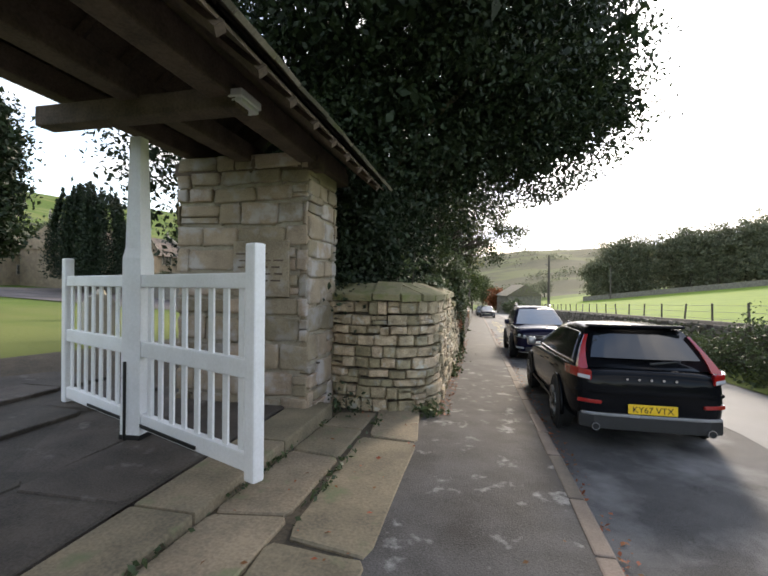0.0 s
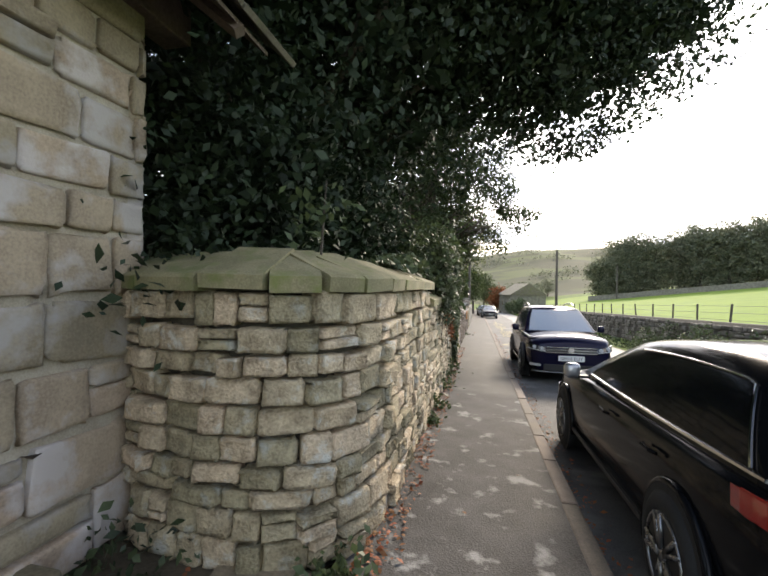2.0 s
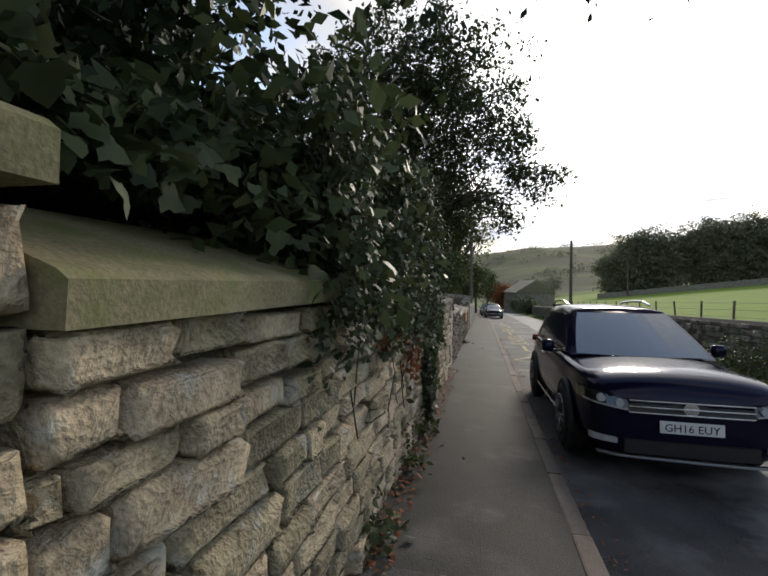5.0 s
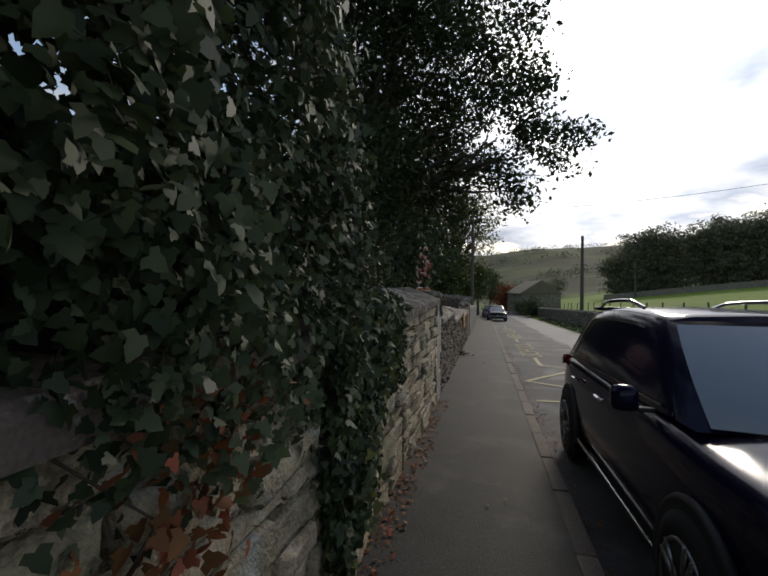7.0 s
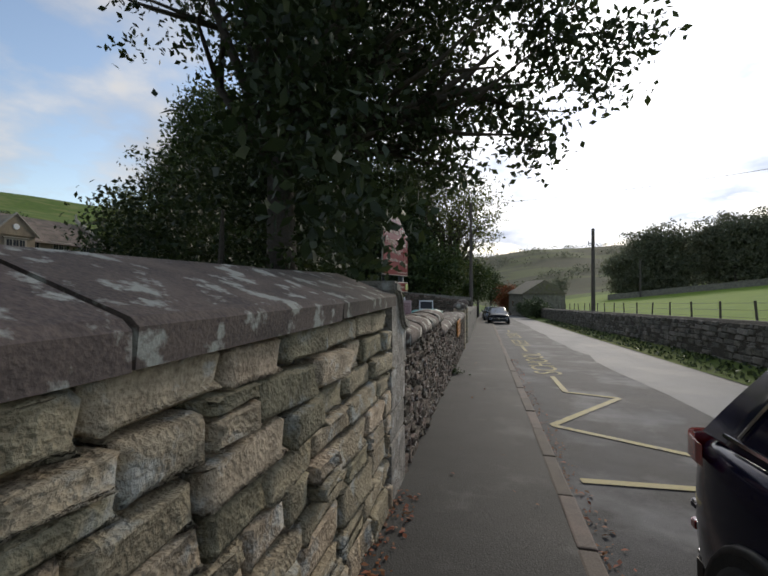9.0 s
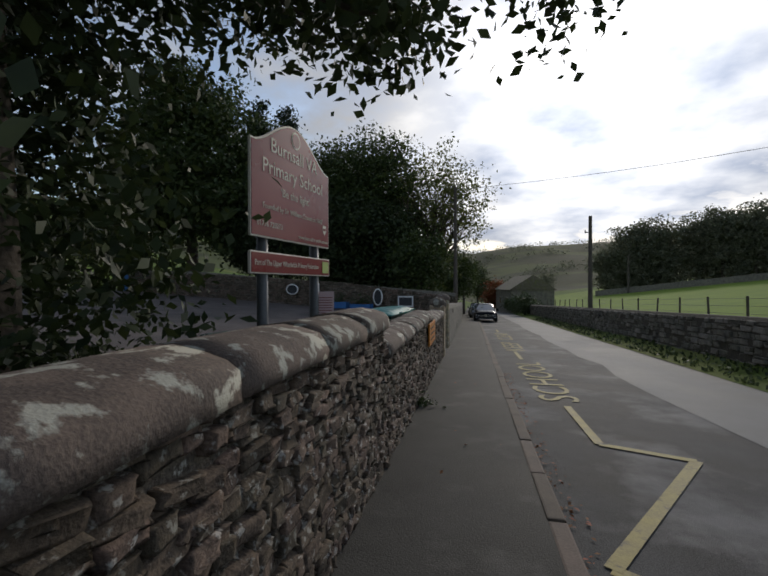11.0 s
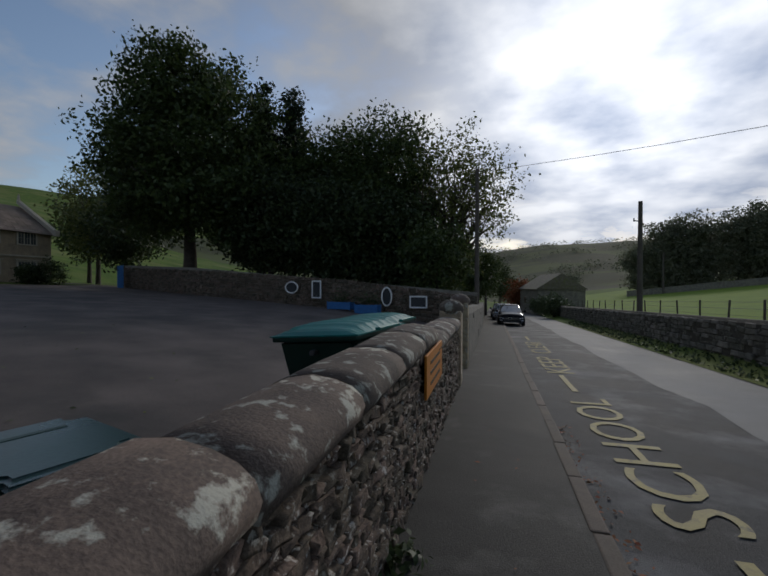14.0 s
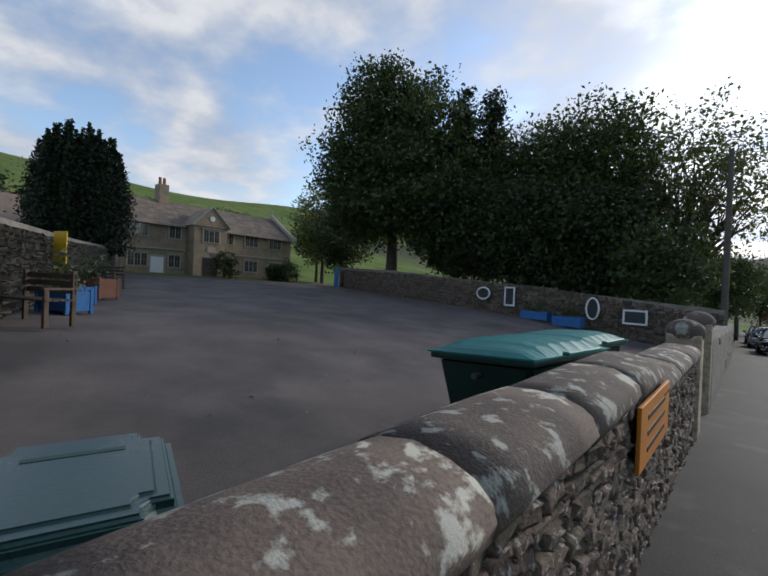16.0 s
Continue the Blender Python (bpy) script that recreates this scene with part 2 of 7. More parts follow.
M_BLACK = mat("black_car_paint", (0.006, 0.0065, 0.008), (0.005, 0.0055, 0.0065), 0.16, metal=0.0, scale=2, bump=0, coat=0.14, spec=0.06)
M_NAVY = mat("navy_car_paint", (0.009, 0.009, 0.03), (0.007, 0.007, 0.022), 0.16, metal=0.2, scale=2, bump=0, coat=0.2, spec=0.08)
M_SILVER = mat("silver_car_paint", (0.35, 0.36, 0.38), (0.3, 0.31, 0.33), 0.25, metal=0.6, scale=2, bump=0, coat=1.0)
M_GLASS = glass_mat("tinted_glass", (0.010, 0.012, 0.013))
M_SCREEN = glass_mat("windscreen_glass", (0.05, 0.075, 0.085))
M_SCREEN.node_tree.nodes["Principled BSDF"].inputs["Specular IOR Level"].default_value = 1.0
M_LAMPRED = glass_mat("red_lamp_lens", (0.30, 0.010, 0.008), 0.12)
M_LAMPCLR = glass_mat("clear_lamp_lens", (0.45, 0.46, 0.48), 0.1)
M_CHROME = mat("chrome", (0.72, 0.72, 0.73), (0.6, 0.6, 0.61), 0.15, metal=1.0, bump=0)
M_ALLOY = mat("alloy", (0.30, 0.30, 0.31), (0.2, 0.2, 0.2), 0.3, metal=0.9, bump=0)
M_TYRE = mat("tyre_rubber", (0.018, 0.018, 0.018), (0.01, 0.01, 0.01), 0.85, scale=20, bump=0.3)
M_PLASTIC = mat("black_plastic", (0.018, 0.018, 0.019), (0.012, 0.012, 0.012), 0.55, scale=10, bump=0.1)
M_PLATE_Y = mat("yellow_plate", (0.80, 0.50, 0.02), (0.72, 0.45, 0.02), 0.4, bump=0)
M_PLATE_W = mat("white_plate", (0.78, 0.78, 0.78), (0.72, 0.72, 0.72), 0.4, bump=0)
M_SIGN = mat("maroon_sign", (0.25, 0.022, 0.028), (0.21, 0.018, 0.022), 0.30, scale=1.5, bump=0, coat=0.15, spec=0.3)
M_SIGNTXT = mat("cream_lettering", (0.72, 0.66, 0.58), (0.66, 0.6, 0.52), 0.5, bump=0)
M_POLE_G = mat("grey_steel", (0.13, 0.135, 0.145), (0.09, 0.095, 0.10), 0.5, metal=0.3, bump=0.1)
M_LIME = mat("lime_panel", (0.45, 0.55, 0.16), (0.4, 0.5, 0.14), 0.5, bump=0)
M_PAPER = mat("pink_paper", (0.72, 0.55, 0.58), (0.66, 0.5, 0.53), 0.7, bump=0)
M_ORANGE = mat("orange_sign", (0.62, 0.22, 0.02), (0.5, 0.17, 0.015), 0.5, bump=0.1)
M_TEAL = mat("teal_lid", (0.005, 0.21, 0.19), (0.004, 0.16, 0.15), 0.4, scale=3, bump=0.15)
M_BINGREEN = mat("dark_green_plastic", (0.006, 0.045, 0.032), (0.004, 0.03, 0.022), 0.45, scale=3, bump=0.15)
M_BINGREY = mat("blue_grey_plastic", (0.03, 0.075, 0.075), (0.018, 0.048, 0.05), 0.3, scale=3, bump=0.15)
M_BLUE = mat("blue_paint", (0.03, 0.16, 0.42), (0.02, 0.11, 0.3), 0.6, bump=0.2)
M_TERRA = mat("terracotta_trough", (0.30, 0.13, 0.08), (0.2, 0.085, 0.055), 0.8, bump=0.2)
M_POLE = mat("creosoted_pole", (0.12, 0.10, 0.085), (0.07, 0.058, 0.05), 0.9, scale=3, fine=30, bump=0.5)
M_BARK = mat("bark", (0.09, 0.072, 0.055), (0.045, 0.036, 0.028), 0.95, scale=3, fine=25, bump=0.9, bdist=0.03)
M_WINDOW = glass_mat("old_window_glass", (0.05, 0.055, 0.06), 0.08)
M_SURROUND = mat("pale_dressed_stone", (0.40, 0.36, 0.29), (0.3, 0.27, 0.22), 0.9, scale=4, bump=0.3)
M_YEW = leaf_mat("yew_needles", (0.022, 0.040, 0.016), (0.010, 0.020, 0.009), 0.6, 0.12)
M_IVY = leaf_mat("ivy_leaves", (0.088, 0.115, 0.052), (0.022, 0.036, 0.016), 0.6, 0.2)
M_OAK = leaf_mat("broad_leaves", (0.075, 0.105, 0.028), (0.035, 0.055, 0.017), 0.5, 0.3)
M_LIGHTLEAF = leaf_mat("yellowing_leaves", (0.15, 0.17, 0.05), (0.07, 0.085, 0.025), 0.5, 0.35)
M_DARKLEAF = leaf_mat("dark_leaves", (0.050, 0.072, 0.024), (0.025, 0.039, 0.014), 0.55, 0.25)
M_RUSSET = leaf_mat("russet_leaves", (0.30, 0.11, 0.04), (0.17, 0.06, 0.025), 0.7, 0.2)
# distance haze is put into this leaf colour, paler and greyer than near leaves
M_HAZEWOODS = leaf_mat("haze_paled_woods", (0.21, 0.22, 0.15), (0.14, 0.15, 0.10), 0.95, 0.40)
M_HEDGE = leaf_mat("hedge_leaves", (0.09, 0.12, 0.05), (0.04, 0.06, 0.025), 0.55, 0.25)


# ---- building helpers ----
def mesh(name, verts, faces, material=None, smooth=False):
    me = bpy.data.meshes.new(name)
    me.from_pydata([tuple(v) for v in verts], [], faces)
    if material:
        me.materials.append(material)
    if smooth:
        me.shade_smooth()
    return me


def box_data(sx, sy, sz, at=(0, 0, 0), bevel=0.0):
    bm = bmesh.new()
    bmesh.ops.create_cube(bm, size=1.0, matrix=Matrix.Translation(at) @ Matrix.Diagonal((sx, sy, sz, 1)))
    if bevel:
        bmesh.ops.bevel(bm, geom=bm.edges[:], offset=bevel, segments=2, affect='EDGES', profile=0.6)
    return bm


def part(name, bm, material, parent=None, label="", smooth=False, at=None):
    me = bpy.data.meshes.new(name)
    if isinstance(bm, bmesh.types.BMesh):
        bm.to_mesh(me)
        bm.free()
    else:
        me.from_pydata([tuple(v) for v in bm[0]], [], bm[1])
    me.materials.append(material)
    if smooth:
        me.shade_smooth()
    ob = new(name, me)
    if parent is not None:
        ob.parent = parent
    if at is not None:
        ob.matrix_basis = at
    if label:
        ob["label"] = label
    return ob


def thing(name, at, label, category, group="", kind=""):
    ob = new(name)
    ob.empty_display_size = 0.2
    ob.matrix_basis = at
    return tagged(ob, label, category, group, kind)


def tube(points, radii, sides=8):
    verts, faces = [], []
    pts = [Vector(p) for p in points]
    for i, p in enumerate(pts):
        d = (pts[min(i + 1, len(pts) - 1)] - pts[max(i - 1, 0)]).normalized()
        a = d.cross(Vector((0.31, 0.95, 0.05))).normalized()
        if a.length < 0.1:
            a = d.cross(Vector((1, 0, 0))).normalized()
        b = d.cross(a)
        for k in range(sides):
            w = 2 * math.pi * k / sides
            verts.append(p + (a * math.cos(w) + b * math.sin(w)) * radii[i])
    for i in range(len(pts) - 1):
        for k in range(sides):
            k2 = (k + 1) % sides
            faces.append((i * sides + k, i * sides + k2, (i + 1) * sides + k2, (i + 1) * sides + k))
    faces.append(tuple(range(sides))[::-1])
    faces.append(tuple((len(pts) - 1) * sides + k for k in range(sides)))
    return verts, faces


def merge(items):
    verts, faces = [], []
    for v, f in items:
        o = len(verts)
        verts += list(v)
        faces += [tuple(i + o for i in q) for q in f]
    return verts, faces


def disc(r, depth, sides=24):
    """A wheel-like disc about the x axis."""
    return tube([(-depth / 2, 0, 0), (depth / 2, 0, 0)], [r, r], sides)


def text_mesh(body, size, extrude=0.002, align='CENTER'):
    cu = bpy.data.curves.new("lettering", 'FONT')
    cu.body, cu.size, cu.extrude, cu.align_x, cu.resolution_u = body, size, extrude, align, 3
    ob = bpy.data.objects.new("lettering", cu)
    scene.collection.objects.link(ob)
    me = bpy.data.meshes.new_from_object(ob)
    bpy.data.objects.remove(ob)
    bpy.data.curves.remove(cu)
    return me


def letters(name, body, size, material, parent, at, extrude=0.002, align='CENTER'):
    me = text_mesh(body, size, extrude, align)
    me.materials.clear()
    me.materials.append(material)
    ob = new(name, me)
    ob.parent = parent
    ob.matrix_basis = at
    return ob


def road_z(y):
    return -SLOPE * y


# leaf clouds ----------------------------------------------------------------
DIAMOND = np.array([(-0.5, 0, 0), (0, -0.28, 0.08), (0.5, 0, 0), (0, 0.28, 0.08)])
IVYLEAF = np.array([(-0.36, 0, 0.03), (-0.5, -0.22, 0.0), (-0.28, -0.50, -0.10), (-0.10, -0.30, -0.02), (0.12, -0.30, -0.06), (0.52, 0, -0.12), (0.12, 0.30, -0.06), (-0.10, 0.30, -0.02), (-0.28, 0.50, -0.10), (-0.5, 0.22, 0.0)])


def leaf_cloud(centres, sizes, rng, shape=DIAMOND, normal=None, spread=1.0, droop=0.0):
    """Vertices and faces of one small leaf at each centre."""
    n, k = len(centres), len(shape)
    a = rng.normal(size=(n, 3)) * spread
    if normal is not None:
        up = np.asarray(normal) + 0.55 * a
    else:
        up = a + (0, 0, 0.5)
    up /= np.linalg.norm(up, axis=1)[:, None] + 1e-9
    t = rng.normal(size=(n, 3)) - (0, 0, droop)
    t -= (t * up).sum(1)[:, None] * up
    t /= np.linalg.norm(t, axis=1)[:, None] + 1e-9
    s = np.cross(up, t)
    v = centres[:, None, :] + sizes[:, None, None] * (shape[None, :, :1] * t[:, None] + shape[None, :, 1:2] * s[:, None] + shape[None, :, 2:] * up[:, None])
    return v.reshape(-1, 3), n, k


def leaf_object(name, clouds, material, parent, label=""):
    v = np.concatenate([c[0] for c in clouds])
    me = bpy.data.meshes.new(name)
    total = sum(c[1] for c in clouds)
    k = clouds[0][2]
    me.vertices.add(len(v))
    me.vertices.foreach_set("co", v.astype(np.float32).ravel())
    me.loops.add(len(v))
    me.loops.foreach_set("vertex_index", np.arange(len(v), dtype=np.int32))
    me.polygons.add(total)
    me.polygons.foreach_set("loop_start", np.arange(total, dtype=np.int32) * k)
    me.update(calc_edges=True)
    me.materials.append(material)
    ob = new(name, me)
    if parent is not None:
        ob.parent = parent
    if label:
        ob["label"] = label
    return ob


def crown_points(rng, blobs, clumps, per, clump_r):
    """Leaf places in clumps that sit mostly in the outer shell of some ellipsoid blobs (centre, radii)."""
    out, heads = [], []
    weights = np.array([b[1][0] * b[1][1] * b[1][2] for b in blobs]) ** 0.66
    counts = (clumps * weights / weights.sum()).astype(int) + 1
    for (c, r), n in zip(blobs, counts):
        d = rng.normal(size=(n, 3))
        d /= np.linalg.norm(d, axis=1)[:, None]
        rad = (0.25 + 0.75 * rng.random(n) ** 0.45) * (1 + 0.13 * rng.normal(size=n))
        p = np.asarray(c) + d * rad[:, None] * np.asarray(r)
        heads.append(p)
    heads = np.concatenate(heads)
    jit = rng.normal(size=(len(heads), per, 3)) * clump_r * np.array((1, 1, 0.6))
    return (heads[:, None] + jit).reshape(-1, 3), heads


def tree(name, base, fork, blobs, leaf, clumps, per, clump_r, size, label, category="tree", seed=1, trunk_r=0.25, limbs=12, group="", floor=None, lean=(0, 0), bark=None):
    """A tapered trunk with limbs to the clumps, and a crown of small leaves."""
    rng = np.random.default_rng(seed)
    ob = thing(name, Matrix.Translation(base), label, category, group)
    b = Vector(base)
    pts, heads = crown_points(rng, [(np.array(c) - base, r) for c, r in blobs], clumps, per, clump_r)
    if floor is not None:
        pts = pts[pts[:, 2] > floor - base[2]]
    f = Vector((lean[0], lean[1], fork))
    wood = [tube([(0, 0, -0.25), (0, 0, 0.15), f * 0.5 + Vector((0.1, 0.05, 0)) * trunk_r, f], [trunk_r * 1.45, trunk_r * 1.1, trunk_r * 0.9, trunk_r * 0.7], 10)]
    for i in range(limbs):
        h = f.lerp(Vector(heads[rng.integers(len(heads))]), 0.8)
        mid = f.lerp(h, 0.5) + Vector(rng.normal(size=3)) * (h - f).length * 0.10
        mid.z += 0.08 * (h - f).length
        r0 = trunk_r * (0.32 + 0.25 * rng.random())
        wood.append(tube([f * 0.95, mid, h], [r0, r0 * 0.55, r0 * 0.15], 6))
        for _ in range(2):
            h2 = h + Vector(rng.normal(size=3)) * (h - f).length * 0.12
            wood.append(tube([mid, mid.lerp(h2, 0.6) + Vector(rng.normal(size=3)) * 0.1, h2], [r0 * 0.4, r0 * 0.25, r0 * 0.08], 5))
    part("trunk", merge(wood), bark or M_BARK, ob, smooth=True)
    leaf_object("crown", [leaf_cloud(pts, size * (0.6 + 0.8 * rng.random(len(pts))), rng)], leaf, ob)
    return ob


# stones -----------------------------------------------------------------------
def stone_shape(rng, rough=0.10):
    """A unit stone: x along the wall, z up, its face at y = -0.5, pillowed and uneven."""
    n = 6
    g = np.array((-0.5, -0.45, -0.32, 0.32, 0.45, 0.5))
    verts, faces = [], []
    for j in range(n):
        for i in range(n):
            edge = max(abs(g[i]), abs(g[j])) > 0.49
            corner = abs(g[i]) > 0.49 and abs(g[j]) > 0.49
            x, z = g[i], g[j]
            if corner:
                x, z = x * (0.84 + rng.random() * 0.10), z * (0.74 + rng.random() * 0.16)
            else:
                x += rng.normal() * 0.02
                z += rng.normal() * (0.035 if edge else 0.02)
            y = -0.5 + (0.12 + rng.random() * 0.12 if edge else (0.035 if max(abs(g[i]), abs(g[j])) > 0.45 else 0.0) + rng.normal() * rough * 0.5)
            verts.append((x, y, z))
    for j in range(n - 1):
        for i in range(n - 1):
            a = j * n + i
            faces.append((a, a + 1, a + n + 1, a + n))
    ring = [i for i in range(n)] + [n - 1 + n * j for j in range(1, n)] + [n * (n - 1) + i for i in range(n - 2, -1, -1)] + [n * j for j in range(n - 2, 0, -1)]
    o = len(verts)
    for r in ring:
        x, y, z = verts[r]
        verts.append((x * 0.96, 0.5, z * 0.96))
    m = len(ring)
    for k in range(m):
        faces.append((ring[k], o + k, o + (k + 1) % m, ring[(k + 1) % m]))
    return verts, faces


STONE_RNG = np.random.default_rng(11)
STONE_SHAPES = [stone_shape(STONE_RNG) for _ in range(14)]
STONE_MESHES = {}


def stone_mesh(k, material):
    if (k, material.name) not in STONE_MESHES:
        v, f = STONE_SHAPES[k]
        STONE_MESHES[k, material.name] = mesh("stone", v, f, material, True)
    return STONE_MESHES[k, material.name]


def lay_stones(line, low, high, course, length, rng, depth=0.16, gap=0.012, wobble=0.02, rough=0.0):
    """Stones of a coursed wall along a polyline seen from its right side: poses and shape numbers. low and high give the heights along the line."""
    pts = [Vector((p[0], p[1], 0)) for p in line]
    seg = [(pts[i + 1] - pts[i]).length for i in range(len(pts) - 1)]
    total = sum(seg)

    def place(s):
        s = min(max(s, 0.0), total - 1e-6)
        for i, l in enumerate(seg):
            if s <= l:
                d = (pts[i + 1] - pts[i]) / l
                return pts[i] + d * s, d
            s -= l
        return pts[-1], (pts[-1] - pts[-2]).normalized()

    out, z = [], 0.0
    top = max(high(s) - low(s) for s in (0, total / 2, total))
    while z < top - 0.03:
        h = course * (0.75 + 0.55 * rng.random()) * (1.25 - 0.4 * z / top)
        if top - z - h < course * 0.5:
            h = top - z
        s = -rng.random() * length
        while s < total:
            w = length * (0.55 + 0.95 * rng.random())
            a, e = max(s, 0.0), min(s + w, total)
            s += w
            if e - a < 0.05:
                continue
            mid = (a + e) / 2
            frac = (z + h / 2) / top
            zc = low(mid) + frac * (high(mid) - low(mid))
            hh = h * (high(mid) - low(mid)) / top
            p, d = place(mid)
            nrm = Vector((d.y, -d.x, 0))
            out_by = rng.normal() * wobble
            m = Matrix.Translation(Vector((p.x, p.y, zc)) + nrm * (out_by - depth / 2 + 0.02))
            turn = Matrix(((d.x, -nrm.x, 0), (d.y, -nrm.y, 0), (0, 0, 1))).to_4x4()
            m = m @ turn @ pose(0, 0, rng.normal() * (0.007 + 0.015 * rough), rng.normal() * (2 + 6 * rough), rng.normal() * (1.5 + 7 * rough), rng.normal() * (2 + 5 * rough)) @ Matrix.Diagonal((max(e - a - gap, 0.03), depth, max(hh * (0.86 + 0.16 * rng.random()) - gap, 0.02), 1))
            if hh > 0.15 and rng.random() < 0.16:
                cut = 0.35 + 0.3 * rng.random()
                for at, part_h in ((-0.5 + cut / 2, cut - 0.05), (cut / 2, 0.95 - cut)):
                    out.append((int(rng.integers(len(STONE_SHAPES))), m @ Matrix.Translation((0, 0.08 * rng.normal(), at)) @ Matrix.Diagonal((1, 1, part_h, 1))))
            else:
                out.append((int(rng.integers(len(STONE_SHAPES))), m))
        z += h
    return out


def stones_as_parts(stones, material, parent):
    for k, m in stones:
        ob = new("stone", stone_mesh(k, material))
        ob.parent = parent
        ob.matrix_basis = m


def stones_joined(name, stones, material, parent, label):
    items = []
    for k, m in stones:
        v, f = STONE_SHAPES[k]
        items.append(([m @ Vector(p) for p in v], f))
    ob = part(name, merge(items), material, parent)
    ob.data.shade_smooth()
    return tagged(ob, label, kind="stuff")


def sweep(line, profile, closed=True):
    """A solid of one cross-section (across, up) along places (x, y, z, across direction)."""
    verts, faces, k = [], [], len(profile)
    for x, y, z, ax, ay in line:
        for u, w in profile:
            verts.append((x + ax * u, y + ay * u, z + w))
    for i in range(len(line) - 1):
        for j in range(k):
            j2 = (j + 1) % k
            faces.append((i * k + j, (i + 1) * k + j, (i + 1) * k + j2, i * k + j2))
    faces.append(tuple(range(k)))
    faces.append(tuple((len(line) - 1) * k + j for j in range(k))[::-1])
    return verts, faces


def fix(v_f):
    bm = bmesh.new()
    me = bpy.data.meshes.new("tmp")
    me.from_pydata([tuple(v) for v in v_f[0]], [], v_f[1])
    bm.from_mesh(me)
    bpy.data.meshes.remove(me)
    bmesh.ops.recalc_face_normals(bm, faces=bm.faces)
    return bm


# ---- ground ----
def smooth(a, b, x):
    t = min(max((x - a) / (b - a), 0), 1)
    return t * t * (3 - 2 * t)


def land(x, y):
    """The height of the open land."""
    z = -SLOPE * min(max(y, -60), 170)
    if x < -1.1:
        d = min(-1.1 - x, 60)
        z += 0.108 * min(d, 8) + 0.050 * max(d - 8, 0) + 0.0012 * min(max(y - 36.7, -20), 20) * min(d, 18)
        z += max(-x - 60, 0) * 0.24 if x > -420 else 86
    if x > 6.5:
        z += 0.25 + 0.11 * min(x - 6.5, 90) + 0.07 * min(max(x - 130, 0), 260)
    if y > 150:
        z += 64 * smooth(200, 950, y) + 10 * math.sin(x * 0.006 + 1) * smooth(300, 900, y)
    z += 5 * noise.noise((x * 0.008, y * 0.008, 0)) * smooth(60, 200, abs(x) + max(y - 80, 0))
    return z


def build_ground():
    def axis(near, step, far):
        a, v, s = [0.0], 0.0, step
        while v < far:
            v += s
            if v > near:
                s *= 1.13
            a.append(v)
        return a
    xr = axis(50, 2.0, 1700)
    xs = sorted([-v for v in xr[1:]] + xr)
    xs = sorted(set(xs + [-1.1, 6.5]))
    ya = axis(150, 3.0, 1900)
    ys = sorted([-v for v in axis(20, 3.0, 500)[1:]] + ya)
    verts, faces = [], []
    for y in ys:
        for x in xs:
            z = land(x, y)
            if -1.2 < x < 6.6:
                z -= 0.30
            if -7 < x <= -1.2 and -4 < y < 7:
                z -= 0.50    # dug out under the lychgate floor
            verts.append((x, y, z - 0.02))
    w = len(xs)
    for j in range(len(ys) - 1):
        for i in range(w - 1):
            faces.append((j * w + i, j * w + i + 1, (j + 1) * w + i + 1, (j + 1) * w + i))
    me = mesh("ground", verts, faces, M_GRASS, True)
    me.materials.append(M_MEADOW)
    me.materials.append(M_SOIL)
    me.materials.append(M_MOOR)
    for p in me.polygons:
        c = p.center
        if c.x > 6.5 and c.x < 75 and -300 < c.y < 170:
            p.material_index = 1
        elif -9 < c.x < -1 and c.y < 22:
            p.material_index = 2
        elif c.y > 185 and c.x > -200:
            p.material_index = 3
    tagged(new("ground", me), "rolling green pasture and hillsides of the dale", "ground", kind="structure")


build_ground()


def strip(name, x0, x1, y0, y1, zf, material, label, category, nx=2, ny=2, zfun=None, kind="structure", edge=0.0, seed=0):
    """A sheet on the falling street, with a slightly uneven outline if edge is given."""
    rng = np.random.default_rng(seed)
    verts, faces = [], []
    for j in range(ny + 1):
        y = y0 + (y1 - y0) * j / ny
        e0, e1 = rng.normal(size=2) * edge
        for i in range(nx + 1):
            x = x0 + (x1 - x0) * i / nx + (e0 if i == 0 else e1 if i == nx else 0)
            verts.append((x, y, zfun(x, y) if zfun else zf + road_z(y)))
    for j in range(ny):
        for i in range(nx):
            a = j * (nx + 1) + i
            faces.append((a, a + 1, a + nx + 2, a + nx + 1))
    return tagged(new(name, mesh(name, verts, faces, material, True)), label, category, kind=kind)


ROAD = -0.10
strip("road", 0.66, 5.6, -25, 170, ROAD, M_ROAD, "dark worn asphalt road with lighter wheel tracks", "road", 4, 40)
strip("road_lane", 3.25, 5.45, -25, 170, ROAD + 0.005, M_LANE, "paler worn far lane of the asphalt road", "road", 2, 120, edge=0.07, seed=4)
strip("pavement", -0.95, 0.56, 1.0, 12.4, 0.0, M_PAVE, "patched grey asphalt pavement with worn pale spots", "pavement", 4, 12)
strip("pavement", -0.95, 0.56, 12.4, 120, 0.0, M_PAVE_NEW, "smooth dark asphalt pavement beside a stone wall", "pavement", 4, 60)
strip("pavement", -0.85, 0.56, -25, 1.0, 0.0, M_PAVE, "patched grey asphalt pavement before the lychgate", "pavement", 4, 12)
strip("verge", 5.35, 6.9, -25, 170, 0, M_GRASS, "rough grass verge under the field wall", "verge", 3, 60, zfun=lambda x, y: road_z(y) + ROAD + 0.02 + max(0, x - 5.5) * 0.22 + 0.03 * noise.noise((x * 2, y * 1.3, 0)))
